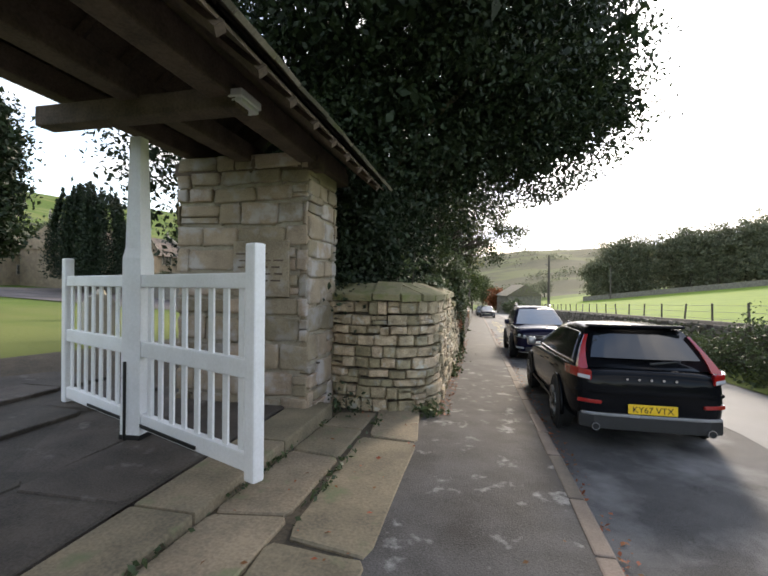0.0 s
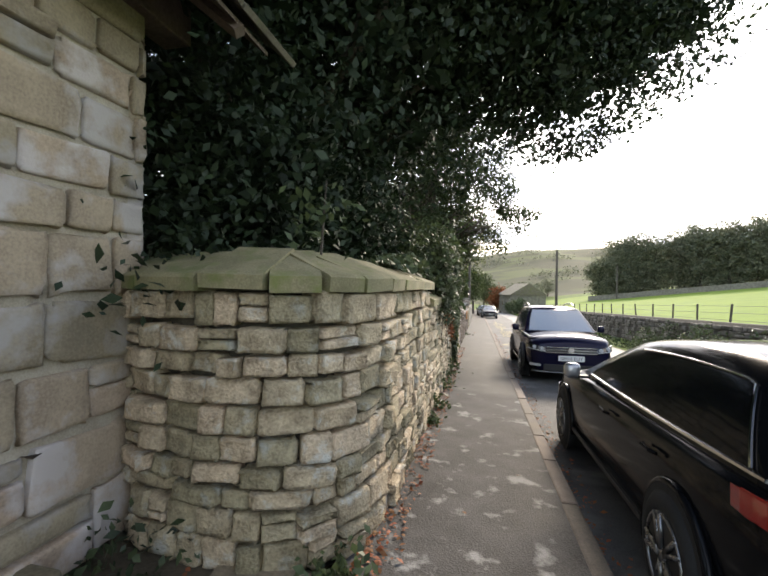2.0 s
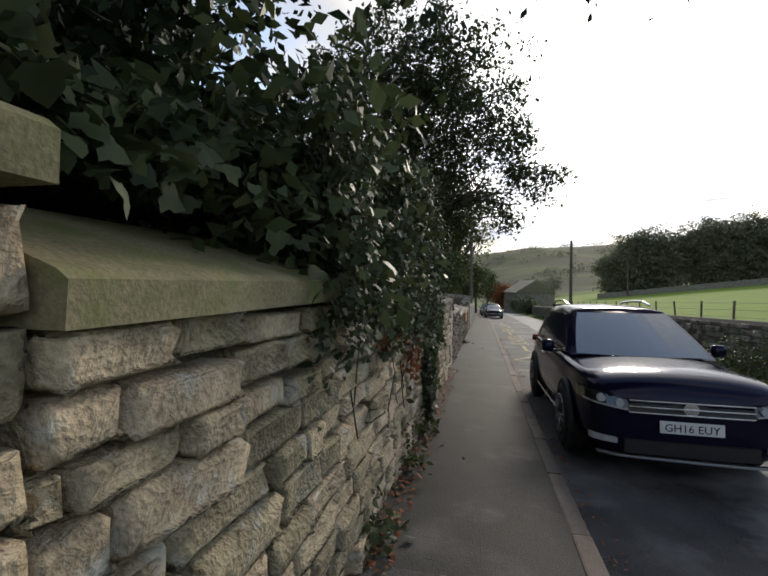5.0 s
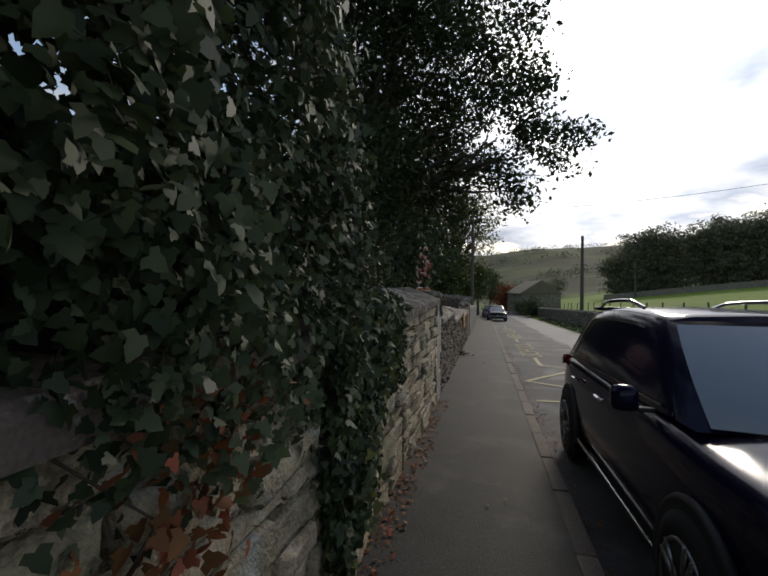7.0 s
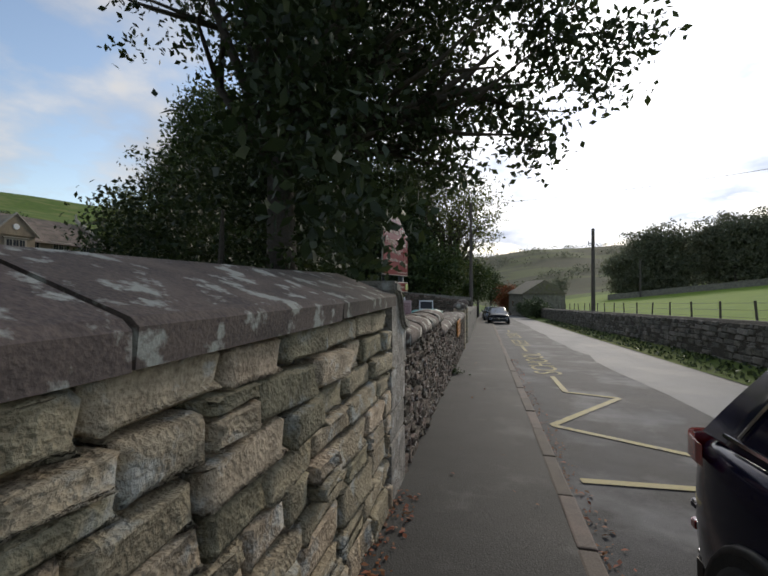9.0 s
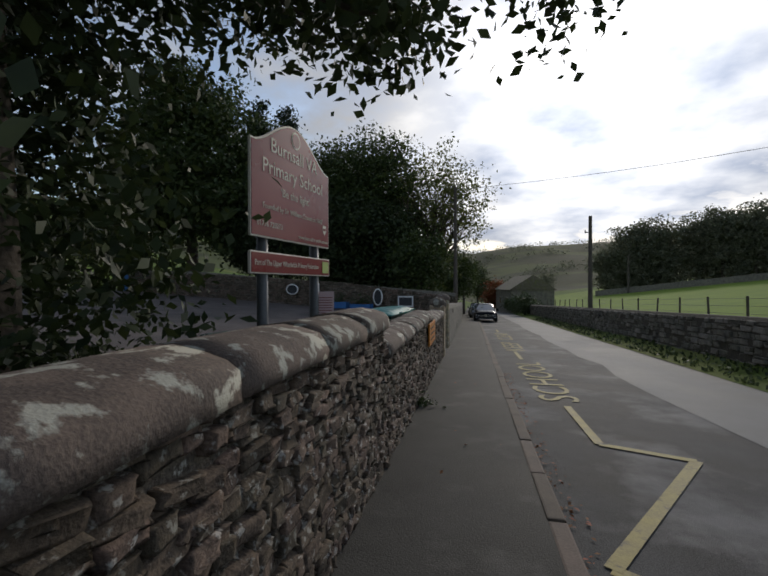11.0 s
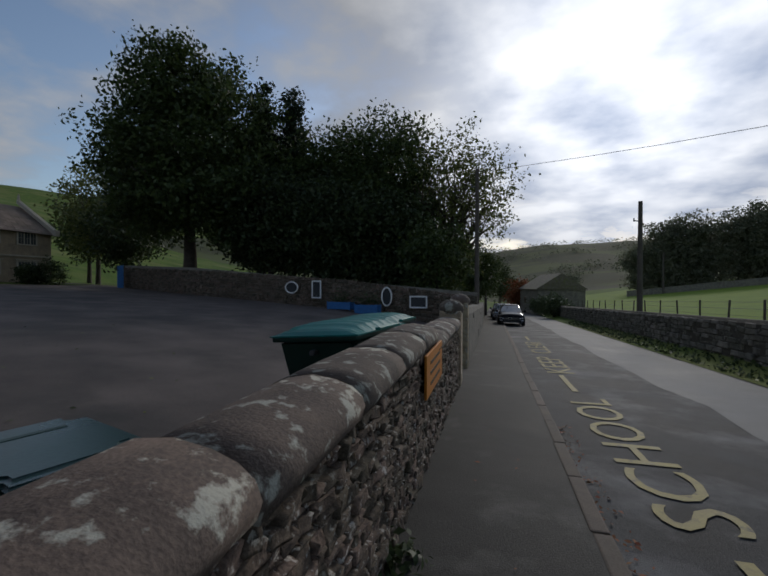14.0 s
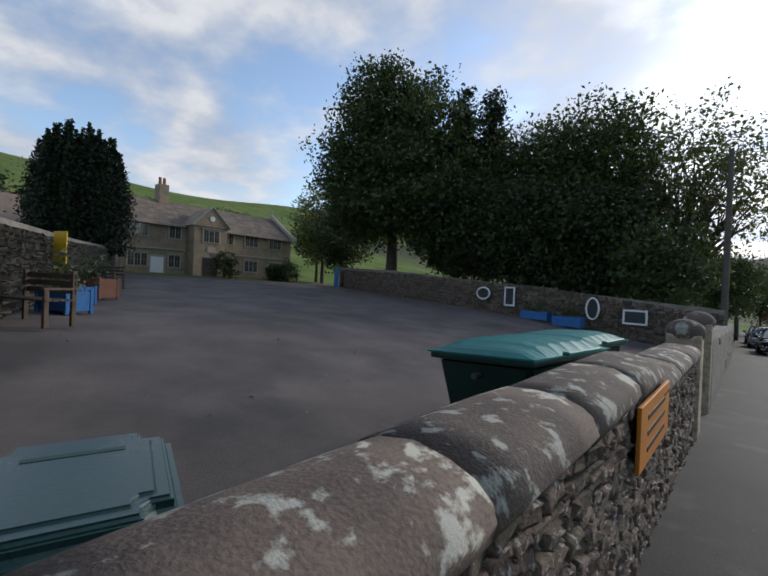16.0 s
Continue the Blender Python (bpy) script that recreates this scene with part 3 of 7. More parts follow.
strip("playground", -42, -1.15, 21.5, 58, 0, M_YARD, "large grey asphalt school playground sloping up", "playground", 40, 36, zfun=lambda x, y: land(x, y) + 0.03)


def kerbs():
    kerb = thing("kerb", Matrix.Identity(4), "row of worn sandstone kerb stones along the pavement", "kerb", kind="structure")
    rng = np.random.default_rng(3)
    bm = box_data(0.135, 1.0, 0.24, bevel=0.018)
    me = bpy.data.meshes.new("kerb_stone")
    bm.to_mesh(me); bm.free()
    me.materials.append(M_KERB)
    y = -8.0
    while y < 70:
        l = 0.75 + 0.35 * rng.random()
        ob = new("kerb_stone", me)
        ob.parent = kerb
        yc = y + l / 2
        ob.matrix_basis = pose(0.617 + rng.normal() * 0.004, yc, road_z(yc) - 0.12 + 0.008 + rng.normal() * 0.003, -math.degrees(SLOPE), rng.normal() * 0.6, rng.normal() * 0.25) @ Matrix.Diagonal((1, l - 0.012, 1, 1))
        y += l


kerbs()


# ---- boundary walls along the pavement ----
FACE = -0.78
M_RUBBLE = mat("rubble_stone_piece", (0.155, 0.113, 0.079), (0.043, 0.031, 0.023), 0.92, scale=17, fine=80, bump=0.9, bdist=0.012, vary=0.4, spots=(0.32, 0.30, 0.26), spot_scale=22, spot_at=(0.575, 0.64))


def core(name, pts, low, high, thick, parent, inset=0.10, material=None):
    """The dark heart of a wall behind its facing stones."""
    line = []
    for i, p in enumerate(pts):
        a, b = Vector(pts[max(i - 1, 0)]), Vector(pts[min(i + 1, len(pts) - 1)])
        d = (b - a).normalized()
        line.append((p, (d.y, -d.x)))
    verts, faces = [], []
    for (x, y), (nx, ny) in line:
        for u, z in ((-inset, low), (-thick, low), (-thick, high), (-inset, high)):
            zz = z + road_z(y) if z is low else z
            verts.append((x + nx * u, y + ny * u, zz))
    for i in range(len(line) - 1):
        for j in range(4):
            j2 = (j + 1) % 4
            faces.append((i * 4 + j, (i + 1) * 4 + j, (i + 1) * 4 + j2, i * 4 + j2))
    faces += [(0, 1, 2, 3), tuple(len(verts) - 4 + k for k in range(4))]
    return part(name, fix((verts, faces)), material or M_CORE, parent)


def coping(pts, z, profile, material, parent, rng, length=0.9, names="coping_stone"):
    """Coping stones one by one along a polyline; profile is (outwards from the face, up)."""
    vec = [Vector(p) for p in pts]
    for i in range(len(vec) - 1):
        l = (vec[i + 1] - vec[i]).length
        n = max(1, round(l / length))
        d = (vec[i + 1] - vec[i]) / l
        nrm = Vector((d.y, -d.x))
        for k in range(n):
            a, b = vec[i] + d * (l * k / n + 0.006), vec[i] + d * (l * (k + 1) / n - 0.006)
            j1, j2 = rng.normal(size=2) * 0.006
            rows = []
            for q in range(5):
                f = q / 4
                p = a.lerp(b, f)
                bulge = 1.0 - (0.02 if q in (0, 4) else 0.0)
                rows.append((p.x, p.y, z + j1 * (1 - f) + j2 * f, nrm.x * bulge, nrm.y * bulge))
            prof = [(u + rng.normal() * 0.004, w + rng.normal() * 0.004) for u, w in profile]
            ob = part(names, fix(sweep(rows, prof)), material, parent)
            if len(profile) > 7:
                ob.data.shade_smooth()


SLOPED = [(0.07, 0.0), (0.075, 0.085), (0.05, 0.10), (-0.42, 0.27), (-0.50, 0.24), (-0.50, 0.0)]
ROUND = [(0.06, 0.0), (0.07, 0.05), (0.055, 0.10), (0.01, 0.14), (-0.08, 0.17), (-0.2, 0.185), (-0.34, 0.17), (-0.43, 0.12), (-0.46, 0.05), (-0.46, 0.0)]


def wall_thing(name, label):
    return thing(name, Matrix.Identity(4), label, "wall", kind="structure")


def build_walls():
    rng = np.random.default_rng(21)
    # rounded end by the lychgate, then the tall straight stretch
    bend = [(-2.75, 7.28), (-2.2, 7.05), (-1.7, 6.95), (-1.3, 6.98), (-1.03, 7.12), (-0.88, 7.36), (FACE - 0.01, 7.75), (FACE, 8.2), (FACE, 10.5)]
    w = wall_thing("wall_churchyard", "tall drystone churchyard wall with a rounded end and mossy coping")
    top1 = 1.37
    y_at = []
    acc = 0.0
    for i in range(len(bend)):
        if i:
            acc += (Vector(bend[i]) - Vector(bend[i - 1])).length
        y_at.append((acc, bend[i][1]))
    ys_fun = lambda s: float(np.interp(s, [a for a, _ in y_at], [b for _, b in y_at]))
    stones_as_parts(lay_stones(bend, lambda s: road_z(ys_fun(s)) - 0.02, lambda s: top1, 0.15, 0.25, rng, 0.2, 0.014, 0.018), M_STONE, w)
    core("core", bend, -0.1, top1, 0.5, w)
    coping(bend, top1, SLOPED, M_CAP1, w, rng, 0.95)
    # second stretch, a step lower, mostly under ivy
    w = wall_thing("wall_ivy", "stepped drystone wall largely covered with ivy")
    for y0, y1, top in ((10.5, 13.4, 1.13), (13.4, 19.75, 0.80)):
        line = [(FACE, y0), (FACE, y1)]
        stones_as_parts(lay_stones(line, lambda s: road_z(y0 + s) - 0.02, lambda s: top, 0.16, 0.33 if y0 < 13 else 0.42, rng, 0.2, 0.014, 0.014), M_STONE, w)
        core("core", line, -0.1, top, 0.5, w)
        coping(line, top, SLOPED, M_CAP1 if y0 < 13 else M_CAP2, w, rng, 1.3)
    # dressed end block that sweeps down in a curve to the low wall
    prof = [(19.76, 1.02), (19.90, 1.01), (19.97, 0.97), (20.02, 0.89), (20.06, 0.80), (20.13, 0.73), (20.22, 0.69), (20.36, 0.67)]

    def slab(y_lift, x0, x1, low):
        k = len(prof)
        pts = [(y, z + y_lift) for y, z in prof] + [(prof[-1][0], low), (prof[0][0], low)]
        m = len(pts)
        v = [(x0, y, z) for y, z in pts] + [(x1, y, z) for y, z in pts]
        return fix((v, [tuple(range(m)), tuple(range(2 * m - 1, m - 1, -1))] + [(i, i + m, (i + 1) % m + m, (i + 1) % m) for i in range(m)]))
    part("ramp_block", slab(-0.09, FACE + 0.035, FACE - 0.44, 0.30), M_RAMP, w, "pale dressed block with a swept top")
    cv = []
    for y, z in prof:
        cv += [(FACE + 0.075, y, z), (FACE - 0.47, y, z), (FACE - 0.47, y, z - 0.095), (FACE + 0.075, y, z - 0.095)]
    cf = [(i * 4 + j, i * 4 + (j + 1) % 4, i * 4 + 4 + (j + 1) % 4, i * 4 + 4 + j) for i in range(len(prof) - 1) for j in range(4)]
    cf += [(0, 1, 2, 3), tuple(len(cv) - 4 + j for j in range(4))[::-1]]
    bm = fix((cv, cf))
    bmesh.ops.bevel(bm, geom=[e for e in bm.edges if e.calc_face_angle(0) > 1.0], offset=0.02, segments=2, affect='EDGES')
    part("ramp_coping", bm, M_RAMP, w)
    for z0, z1, q in ((road_z(20) - 0.05, -0.30, 1), (-0.29, -0.05, 0), (-0.04, 0.29, 1)):
        part("quoin", box_data(0.4, 0.58, z1 - z0, (FACE - 0.18 + 0.01 * q, 20.05, (z0 + z1) / 2), 0.02), M_RAMP, w)
    # low rubble walls of the school yard
    w = wall_thing("wall_school", "low rubble wall with rounded lichen-spotted coping beside the playground")
    for n, (y0, y1, top) in enumerate(((20.36, 23.74, 0.42), (23.74, 28.3, 0.13), (28.3, 31.6, -0.04))):
        line = [(FACE, y0), (FACE, y1)]
        near = lay_stones(line, lambda s: road_z(y0 + s) - 0.02, lambda s: top + 0.005, 0.08, 0.14, rng, 0.15, 0.001, 0.008, 0.8)
        keep = 130 if n < 2 else 0
        stones_as_parts(near[-keep:] if keep else [], M_RUBBLE, w)
        stones_joined("rubble_facing", near[:-keep] if keep else near, M_STONE_J, w, "small dark rubble stones with pale lichen")
        core("core", line, -0.1, top, 0.46, w, 0.022, M_RUBMORTAR)
        coping(line, top, ROUND, M_CAP2, w, rng, 0.95)
        back = lay_stones([(FACE - 0.46, y1), (FACE - 0.46, y0)], lambda s: road_z(y1 - s) - 0.02, lambda s: top + 0.005, 0.14, 0.25, rng, 0.14, 0.008, 0.012)
        stones_joined("rubble_back", back, M_STONE_J, w, "small dark rubble stones of the yard side")
    # gate pier stones by the pole and the wall beyond
    for y, h in ((32.0, 1.45), (34.2, 1.6)):
        p = thing("gate_pier", Matrix.Translation((FACE - 0.15, y, road_z(y))), "squat stone gate pier with a rounded cap", "gate pier", "gate piers")
        part("shaft", box_data(0.42, 0.42, h, (0, 0, h / 2), 0.03), M_STONE, p)
        bm = bmesh.new()
        bmesh.ops.create_uvsphere(bm, u_segments=16, v_segments=10, radius=0.25, matrix=Matrix.Translation((0, 0, h + 0.03)) @ Matrix.Diagonal((1, 1, 0.75, 1)))
        part("cap", bm, M_CAP2, p, "weathered rounded capstone", True)
    w = wall_thing("wall_far_street", "far stretch of stone wall along the pavement")
    line = [(FACE, 34.5), (FACE, 48), (FACE - 0.4, 75)]
    stones_joined("stone_facing", lay_stones(line, lambda s: road_z(34.5 + s) - 0.02, lambda s: road_z(34.5 + s) + 1.3, 0.2, 0.4, rng, 0.2, 0.012, 0.02), M_FARSTONE, w, "coursed grey facing stones")
    verts, faces = sweep([(x, y, road_z(y) + 1.3, 1, 0) for x, y in line], [(0.06, -1.4), (0.06, 0), (0, 0.15), (-0.4, 0.15), (-0.45, -1.4)])
    part("core", fix((verts, faces)), M_FARSTONE, w)
    # yard's back wall with framed mirrors, and its left wall
    w = wall_thing("wall_yard_back", "dark stone wall along the back of the playground")
    line = [(-33, 55), (-22, 50.5), (-0.95, 47.0)]
    zl = lambda s: land(float(np.interp(s, [0, 11.88, 33.2], [-33, -22, -0.95])), float(np.interp(s, [0, 11.88, 33.2], [55, 50.5, 47.0])))
    stones_joined("stone_facing", lay_stones(line, lambda s: zl(s) - 0.1, lambda s: zl(s) + 1.9, 0.16, 0.3, rng, 0.2, 0.012, 0.02), M_STONE_J, w, "uneven dark facing stones")
    rows = [(x, y, land(x, y) + 1.9, 0.1, -0.99) for x, y in line]
    part("core", fix(sweep(rows, [(-0.06, -2.2), (-0.06, 0), (-0.1, 0.18), (-0.5, 0.18), (-0.5, -2.2)])), M_FARSTONE, w)
    w = wall_thing("wall_yard_side", "pale stone wall between churchyard and playground")
    line = [(-40, 36.0), (-20.2, 29.0), (-11.0, 25.8), (-5.5, 23.9)]
    ends = [0.0, 21.0, 30.74, 36.56]
    zs = lambda s: land(float(np.interp(s, ends, [-40, -20.2, -11.0, -5.5])), float(np.interp(s, ends, [36.0, 29.0, 25.8, 23.9])))
    stones_joined("stone_facing", lay_stones(line[::-1], lambda s: zs(36.56 - s) - 0.1, lambda s: zs(36.56 - s) + 1.75, 0.15, 0.3, rng, 0.2, 0.012, 0.02), M_FARSTONE, w, "uneven pale facing stones")
    stones_joined("stone_facing_yard", lay_stones(line, lambda s: zs(s) - 0.1, lambda s: zs(s) + 1.75, 0.15, 0.3, rng, 0.2, 0.012, 0.02), M_FARSTONE, w, "uneven pale facing stones")
    rows = [(x, y, land(x, y) + 1.75, 0.33, -0.94) for x, y in line]
    part("core", fix(sweep(rows, [(-0.05, -2.0), (-0.05, 0), (0.0, 0.14), (0.3, 0.14), (0.35, -2.0)])), M_FARSTONE, w)


build_walls()


# ---- lychgate ----
def coursed_block(parent, x0, x1, y0, y1, z0, z1, rng, sides):
    """Large dressed blocks round a pier; sides: which faces carry blocks."""
    runs = {"+x": [(x1, y0), (x1, y1)], "-y": [(x0, y0), (x1, y0)], "+y": [(x1, y1), (x0, y1)], "-x": [(x0, y1), (x0, y0)]}
    part("mortar_core", box_data(x1 - x0 - 0.05, y1 - y0 - 0.05, z1 - z0, ((x0 + x1) / 2, (y0 + y1) / 2, (z0 + z1) / 2)), M_MORTAR, parent)
    for s in sides:
        st = lay_stones(runs[s], lambda q: z0, lambda q: z1, 0.30, 0.5, rng, 0.14, 0.02, 0.006)
        stones_as_parts(st, M_PIER, parent)


def build_lychgate():
    rng = np.random.default_rng(5)
    base = 0.12 + road_z(4.4)
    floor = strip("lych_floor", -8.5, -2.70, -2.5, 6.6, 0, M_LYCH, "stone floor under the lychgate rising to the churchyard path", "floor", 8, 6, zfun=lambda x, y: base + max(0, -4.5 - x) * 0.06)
    sill = thing("lych_step", Matrix.Identity(4), "worn stone step under the lychgate", "step", kind="structure")
    for y0, y1 in ((-2.4, -0.9), (-0.88, 0.58), (0.6, 2.0), (2.02, 3.55), (3.57, 5.0), (5.02, 6.5)):
        part("step_stone", box_data(0.53, y1 - y0, 0.24, (-2.425, (y0 + y1) / 2, base - 0.125), 0.025), M_FLAG, sill)
    flags = thing("flagstones", Matrix.Identity(4), "uneven mossy sandstone flags before the lychgate", "flagstones", kind="structure")
    def flag(corners, under=None, stone=None):
        """One flag with worn corners, its top over the sloping ground."""
        cx, cy = sum(c[0] for c in corners) / 4, sum(c[1] for c in corners) / 4
        vs = []
        lift = rng.normal() * 0.006
        for zz, shrink in ((-0.08, 0.0), (-0.012, 0.0), (0.0, 0.014)):
            ring = []
            for k in range(4):
                a, b = corners[k], corners[(k + 1) % 4]
                for f in (0.06, 0.35, 0.65, 0.94):
                    x, y = a[0] + (b[0] - a[0]) * f, a[1] + (b[1] - a[1]) * f
                    w = 0.012 * noise.noise((x * 5, y * 5, 3))
                    dx, dy = cx - x, cy - y
                    q = (0.012 + w + shrink) / max(math.hypot(dx, dy), 0.1)
                    ring.append((x + dx * q - cx, y + dy * q - cy, (0.0 if under is not None else road_z(y) - road_z(cy)) + 0.016 + lift * 0.5 + zz))
            vs += ring
        n = 16
        fs = [(i, (i + 1) % n, (i + 1) % n + n, i + n) for i in range(n)] + [(i + n, (i + 1) % n + n, (i + 1) % n + 2 * n, i + 2 * n) for i in range(n)] + [tuple(2 * n + i for i in range(n))]
        ob = part("flagstone", fix((vs, fs)), stone or M_FLAG, flags if under is None else floor)
        ob.matrix_basis = pose(cx, cy, road_z(cy) if under is None else under, rng.normal() * 0.4, rng.normal() * 0.4, 0)
    rows_in = [-2.71, -3.75, -4.9, -6.0, -7.2]
    for k, (x1, x0) in enumerate(zip(rows_in, rows_in[1:])):
        ya = -2.4 - 0.4 * (k % 2)
        while ya < 6.3:
            yb = min(ya + 1.0 + 0.7 * rng.random(), 6.6)
            zu = base - 0.004 + max(0, -4.5 - (x0 + x1) / 2) * 0.06
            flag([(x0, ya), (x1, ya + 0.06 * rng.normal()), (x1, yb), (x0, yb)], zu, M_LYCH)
            ya = yb
    # long slabs along the pavement, then a ragged inner row against the step
    outer = [-0.6, 0.9, 2.3, 3.44, 5.7, 7.05]
    for a, b in zip(outer, outer[1:]):
        flag([(-1.46, a + 0.1), (-0.85, a), (-0.85 if b < 6 else -1.0, b), (-1.55 if b < 6 else -1.62, b + 0.05)])
    inner = [-0.5, 0.6, 1.7, 2.75, 3.72, 5.12, 6.0, 6.75]
    for k, (a, b) in enumerate(zip(inner, inner[1:])):
        t = 0.22 * math.sin(k * 2.1)
        flag([(-2.14, a), (-1.48 - 0.02 * k, a + t * 0.5), (-1.48 - 0.02 * k, b + 0.22 * math.sin((k + 1) * 2.1) * 0.5), (-2.14, b)])
    wz = []
    for _ in range(900):
        if rng.random() < 0.6:
            wz.append((-2.13 + rng.normal() * 0.03, rng.uniform(0.8, 6.2), 0.0))
        else:
            wz.append((-1.48 + rng.normal() * 0.03, rng.uniform(0.8, 6.8), 0.0))
    wz = np.array(wz)
    wz = wz[np.sin(wz[:, 1] * 3.1) + 0.6 * rng.normal(size=len(wz)) > 0.1]
    wz[:, 2] = road_z(wz[:, 1]) + 0.03 + 0.02 * rng.random(len(wz))
    tagged(leaf_object("joint_weeds", [leaf_cloud(wz, 0.05 * (0.5 + rng.random(len(wz))), rng)], M_HEDGE, None), "small weeds growing in the joints between flags", "weeds", kind="stuff")
    part("joint_soil", ([(-2.1, 0.2, road_z(0.2) - 0.01), (-0.86, 0.2, road_z(0.2) - 0.01), (-0.86, 7.1, road_z(7.1) - 0.01), (-2.7, 7.1, road_z(7.1) - 0.01)], [(0, 1, 2, 3)]), M_SOIL, flags)
    lych = thing("lychgate", Matrix.Identity(4), "old stone lychgate with oak beams and stone-slate roof", "lychgate")
    top = 3.62 + road_z(6.4)
    coursed_block(lych, -4.4, -2.4, 6.15, 7.25, base - 0.2, top, rng, ("+x", "-y", "+y"))
    coursed_block(lych, -4.4, -2.3, 0.9, 2.15, base - 0.2, top, rng, ("+x", "+y"))
    # inscribed tablet on the inner face
    tab = part("tablet", box_data(0.82, 0.05, 0.75, (-3.05, 6.10, base + 1.85), 0.012), M_PIER, lych, "smooth sandstone tablet with cut lettering")
    for r in range(5):
        for k in range(4 if r else 3):
            wdt = 0.09 + 0.07 * rng.random()
            part("inscription_bar", box_data(wdt, 0.006, 0.022, (-3.34 + 0.17 * k + 0.04 * (r % 2), 6.073, base + 2.05 - 0.09 * r)), M_BEAM, tab)
    # roof: two slopes of stone slates over rafters, eaves along the street
    eave, ridge_x, ridge_z = (-1.72, top - 0.12), -3.35, top + 1.25
    y0, y1 = 0.4, 7.75
    run = Vector((ridge_x - eave[0], 0, ridge_z - eave[1]))
    rows, per = 7, 12
    back = -4.5
    back_z = ridge_z - (ridge_z - eave[1]) * (ridge_x - back) / (eave[0] - ridge_x)
    deck = [(eave[0] - 0.02, y0, eave[1] - 0.06), (eave[0] - 0.02, y1, eave[1] - 0.06), (ridge_x, y1, ridge_z - 0.06), (ridge_x, y0, ridge_z - 0.06), (back, y0, back_z - 0.06), (back, y1, back_z - 0.06)]
    deck += [(a, b, c - 0.03) for a, b, c in deck]
    part("roof_deck", fix((deck, [(0, 1, 2, 3), (3, 2, 5, 4), (7, 6, 9, 8), (8, 9, 10, 11), (0, 6, 7, 1), (4, 5, 11, 10), (0, 3, 9, 6), (3, 4, 10, 9), (1, 7, 8, 2), (2, 8, 11, 5)])), M_BEAM, lych)
    slate = bpy.data.meshes.new("roof_slate")
    bm = box_data(1, 1, 1, (0, 0, 0), 0.06)
    bm.to_mesh(slate); bm.free()
    slate.materials.append(M_SLATE)
    ang = math.degrees(math.atan2(ridge_z - eave[1], eave[0] - ridge_x))
    for side in (1, -1):
        for r in range(rows):
            f = (r + 0.5) / rows
            if side < 0 and f < 0.3:
                continue
            yy = y0 - 0.05
            while yy < y1:
                wd = 0.35 + 0.3 * rng.random()
                ob = new("roof_slate", slate)
                ob.parent = lych
                px = ridge_x + side * (eave[0] + 0.05 - ridge_x) * (1 - f)
                ob.matrix_basis = pose(px, min(yy + wd / 2, y1 + 0.03), eave[1] + 0.0 + (ridge_z - eave[1]) * f + 0.012, 0, side * (ang + 3.5), rng.normal()) @ Matrix.Diagonal((run.length / rows * 1.3, wd - 0.01, 0.035 + 0.012 * rng.random(), 1))
                yy += wd
    for name, x, z, w, h in (("front_beam", -2.42, top - 0.02, 0.24, 0.28), ("back_beam", -4.3, top + 0.16, 0.20, 0.24), ("middle_beam", -3.35, top + 0.02, 0.22, 0.24)):
        part(name, box_data(w, y1 - y0 - 0.3, h, (x, (y0 + y1) / 2, z), 0.02), M_BEAM, lych)
    for yb in (2.2, 4.3, 6.25):
        part("tie_beam", box_data(2.2, 0.2, 0.2, (-3.35, yb, top - 0.16), 0.02), M_BEAM, lych)
    yy = y0 + 0.2
    while yy < y1:
        for side in (1, -1):
            a = Vector((eave[0] - 0.02, yy, eave[1] - 0.13) if side > 0 else (back + 0.02, yy, back_z - 0.13))
            b = Vector((ridge_x, yy, ridge_z - 0.13))
            part("rafter", tube([a, b], [0.055, 0.055], 4), M_BEAM, lych)
        yy += 0.52
    lampob = thing("bulkhead_lamp", Matrix.Translation((-2.26, 4.35, top - 0.10)), "white rectangular bulkhead lamp under the lychgate beam", "lamp")
    part("case", box_data(0.14, 0.34, 0.07, (0, 0, -0.035), 0.012), M_WHITE, lampob)
    part("diffuser", box_data(0.11, 0.30, 0.05, (0, 0, -0.09), 0.015), M_PLATE_W, lampob)
    # pivoting double gate
    gate = thing("pivot_gate", pose(-3.72, 4.72, base, 0, 0, -22.5 + 0.0), "white-painted slatted wooden gate turning on a central post", "gate")
    H = 1.9
    part("pivot_post", tube([(0, 0, -0.02), (0, 0, 1.9), (0.0, 0, 2.0), (0, 0, top - base - 0.25)], [0.16, 0.145, 0.12, 0.085], 4), M_WHITE, gate)
    part("post_band", tube([(0, 0, -0.03), (0, 0, 0.06)], [0.17, 0.17], 4), M_IRON, gate, "black iron shoe")
    part("iron_strap", box_data(0.02, 0.03, 0.8, (0.0, -0.13, 0.42), 0.004), M_IRON, gate)
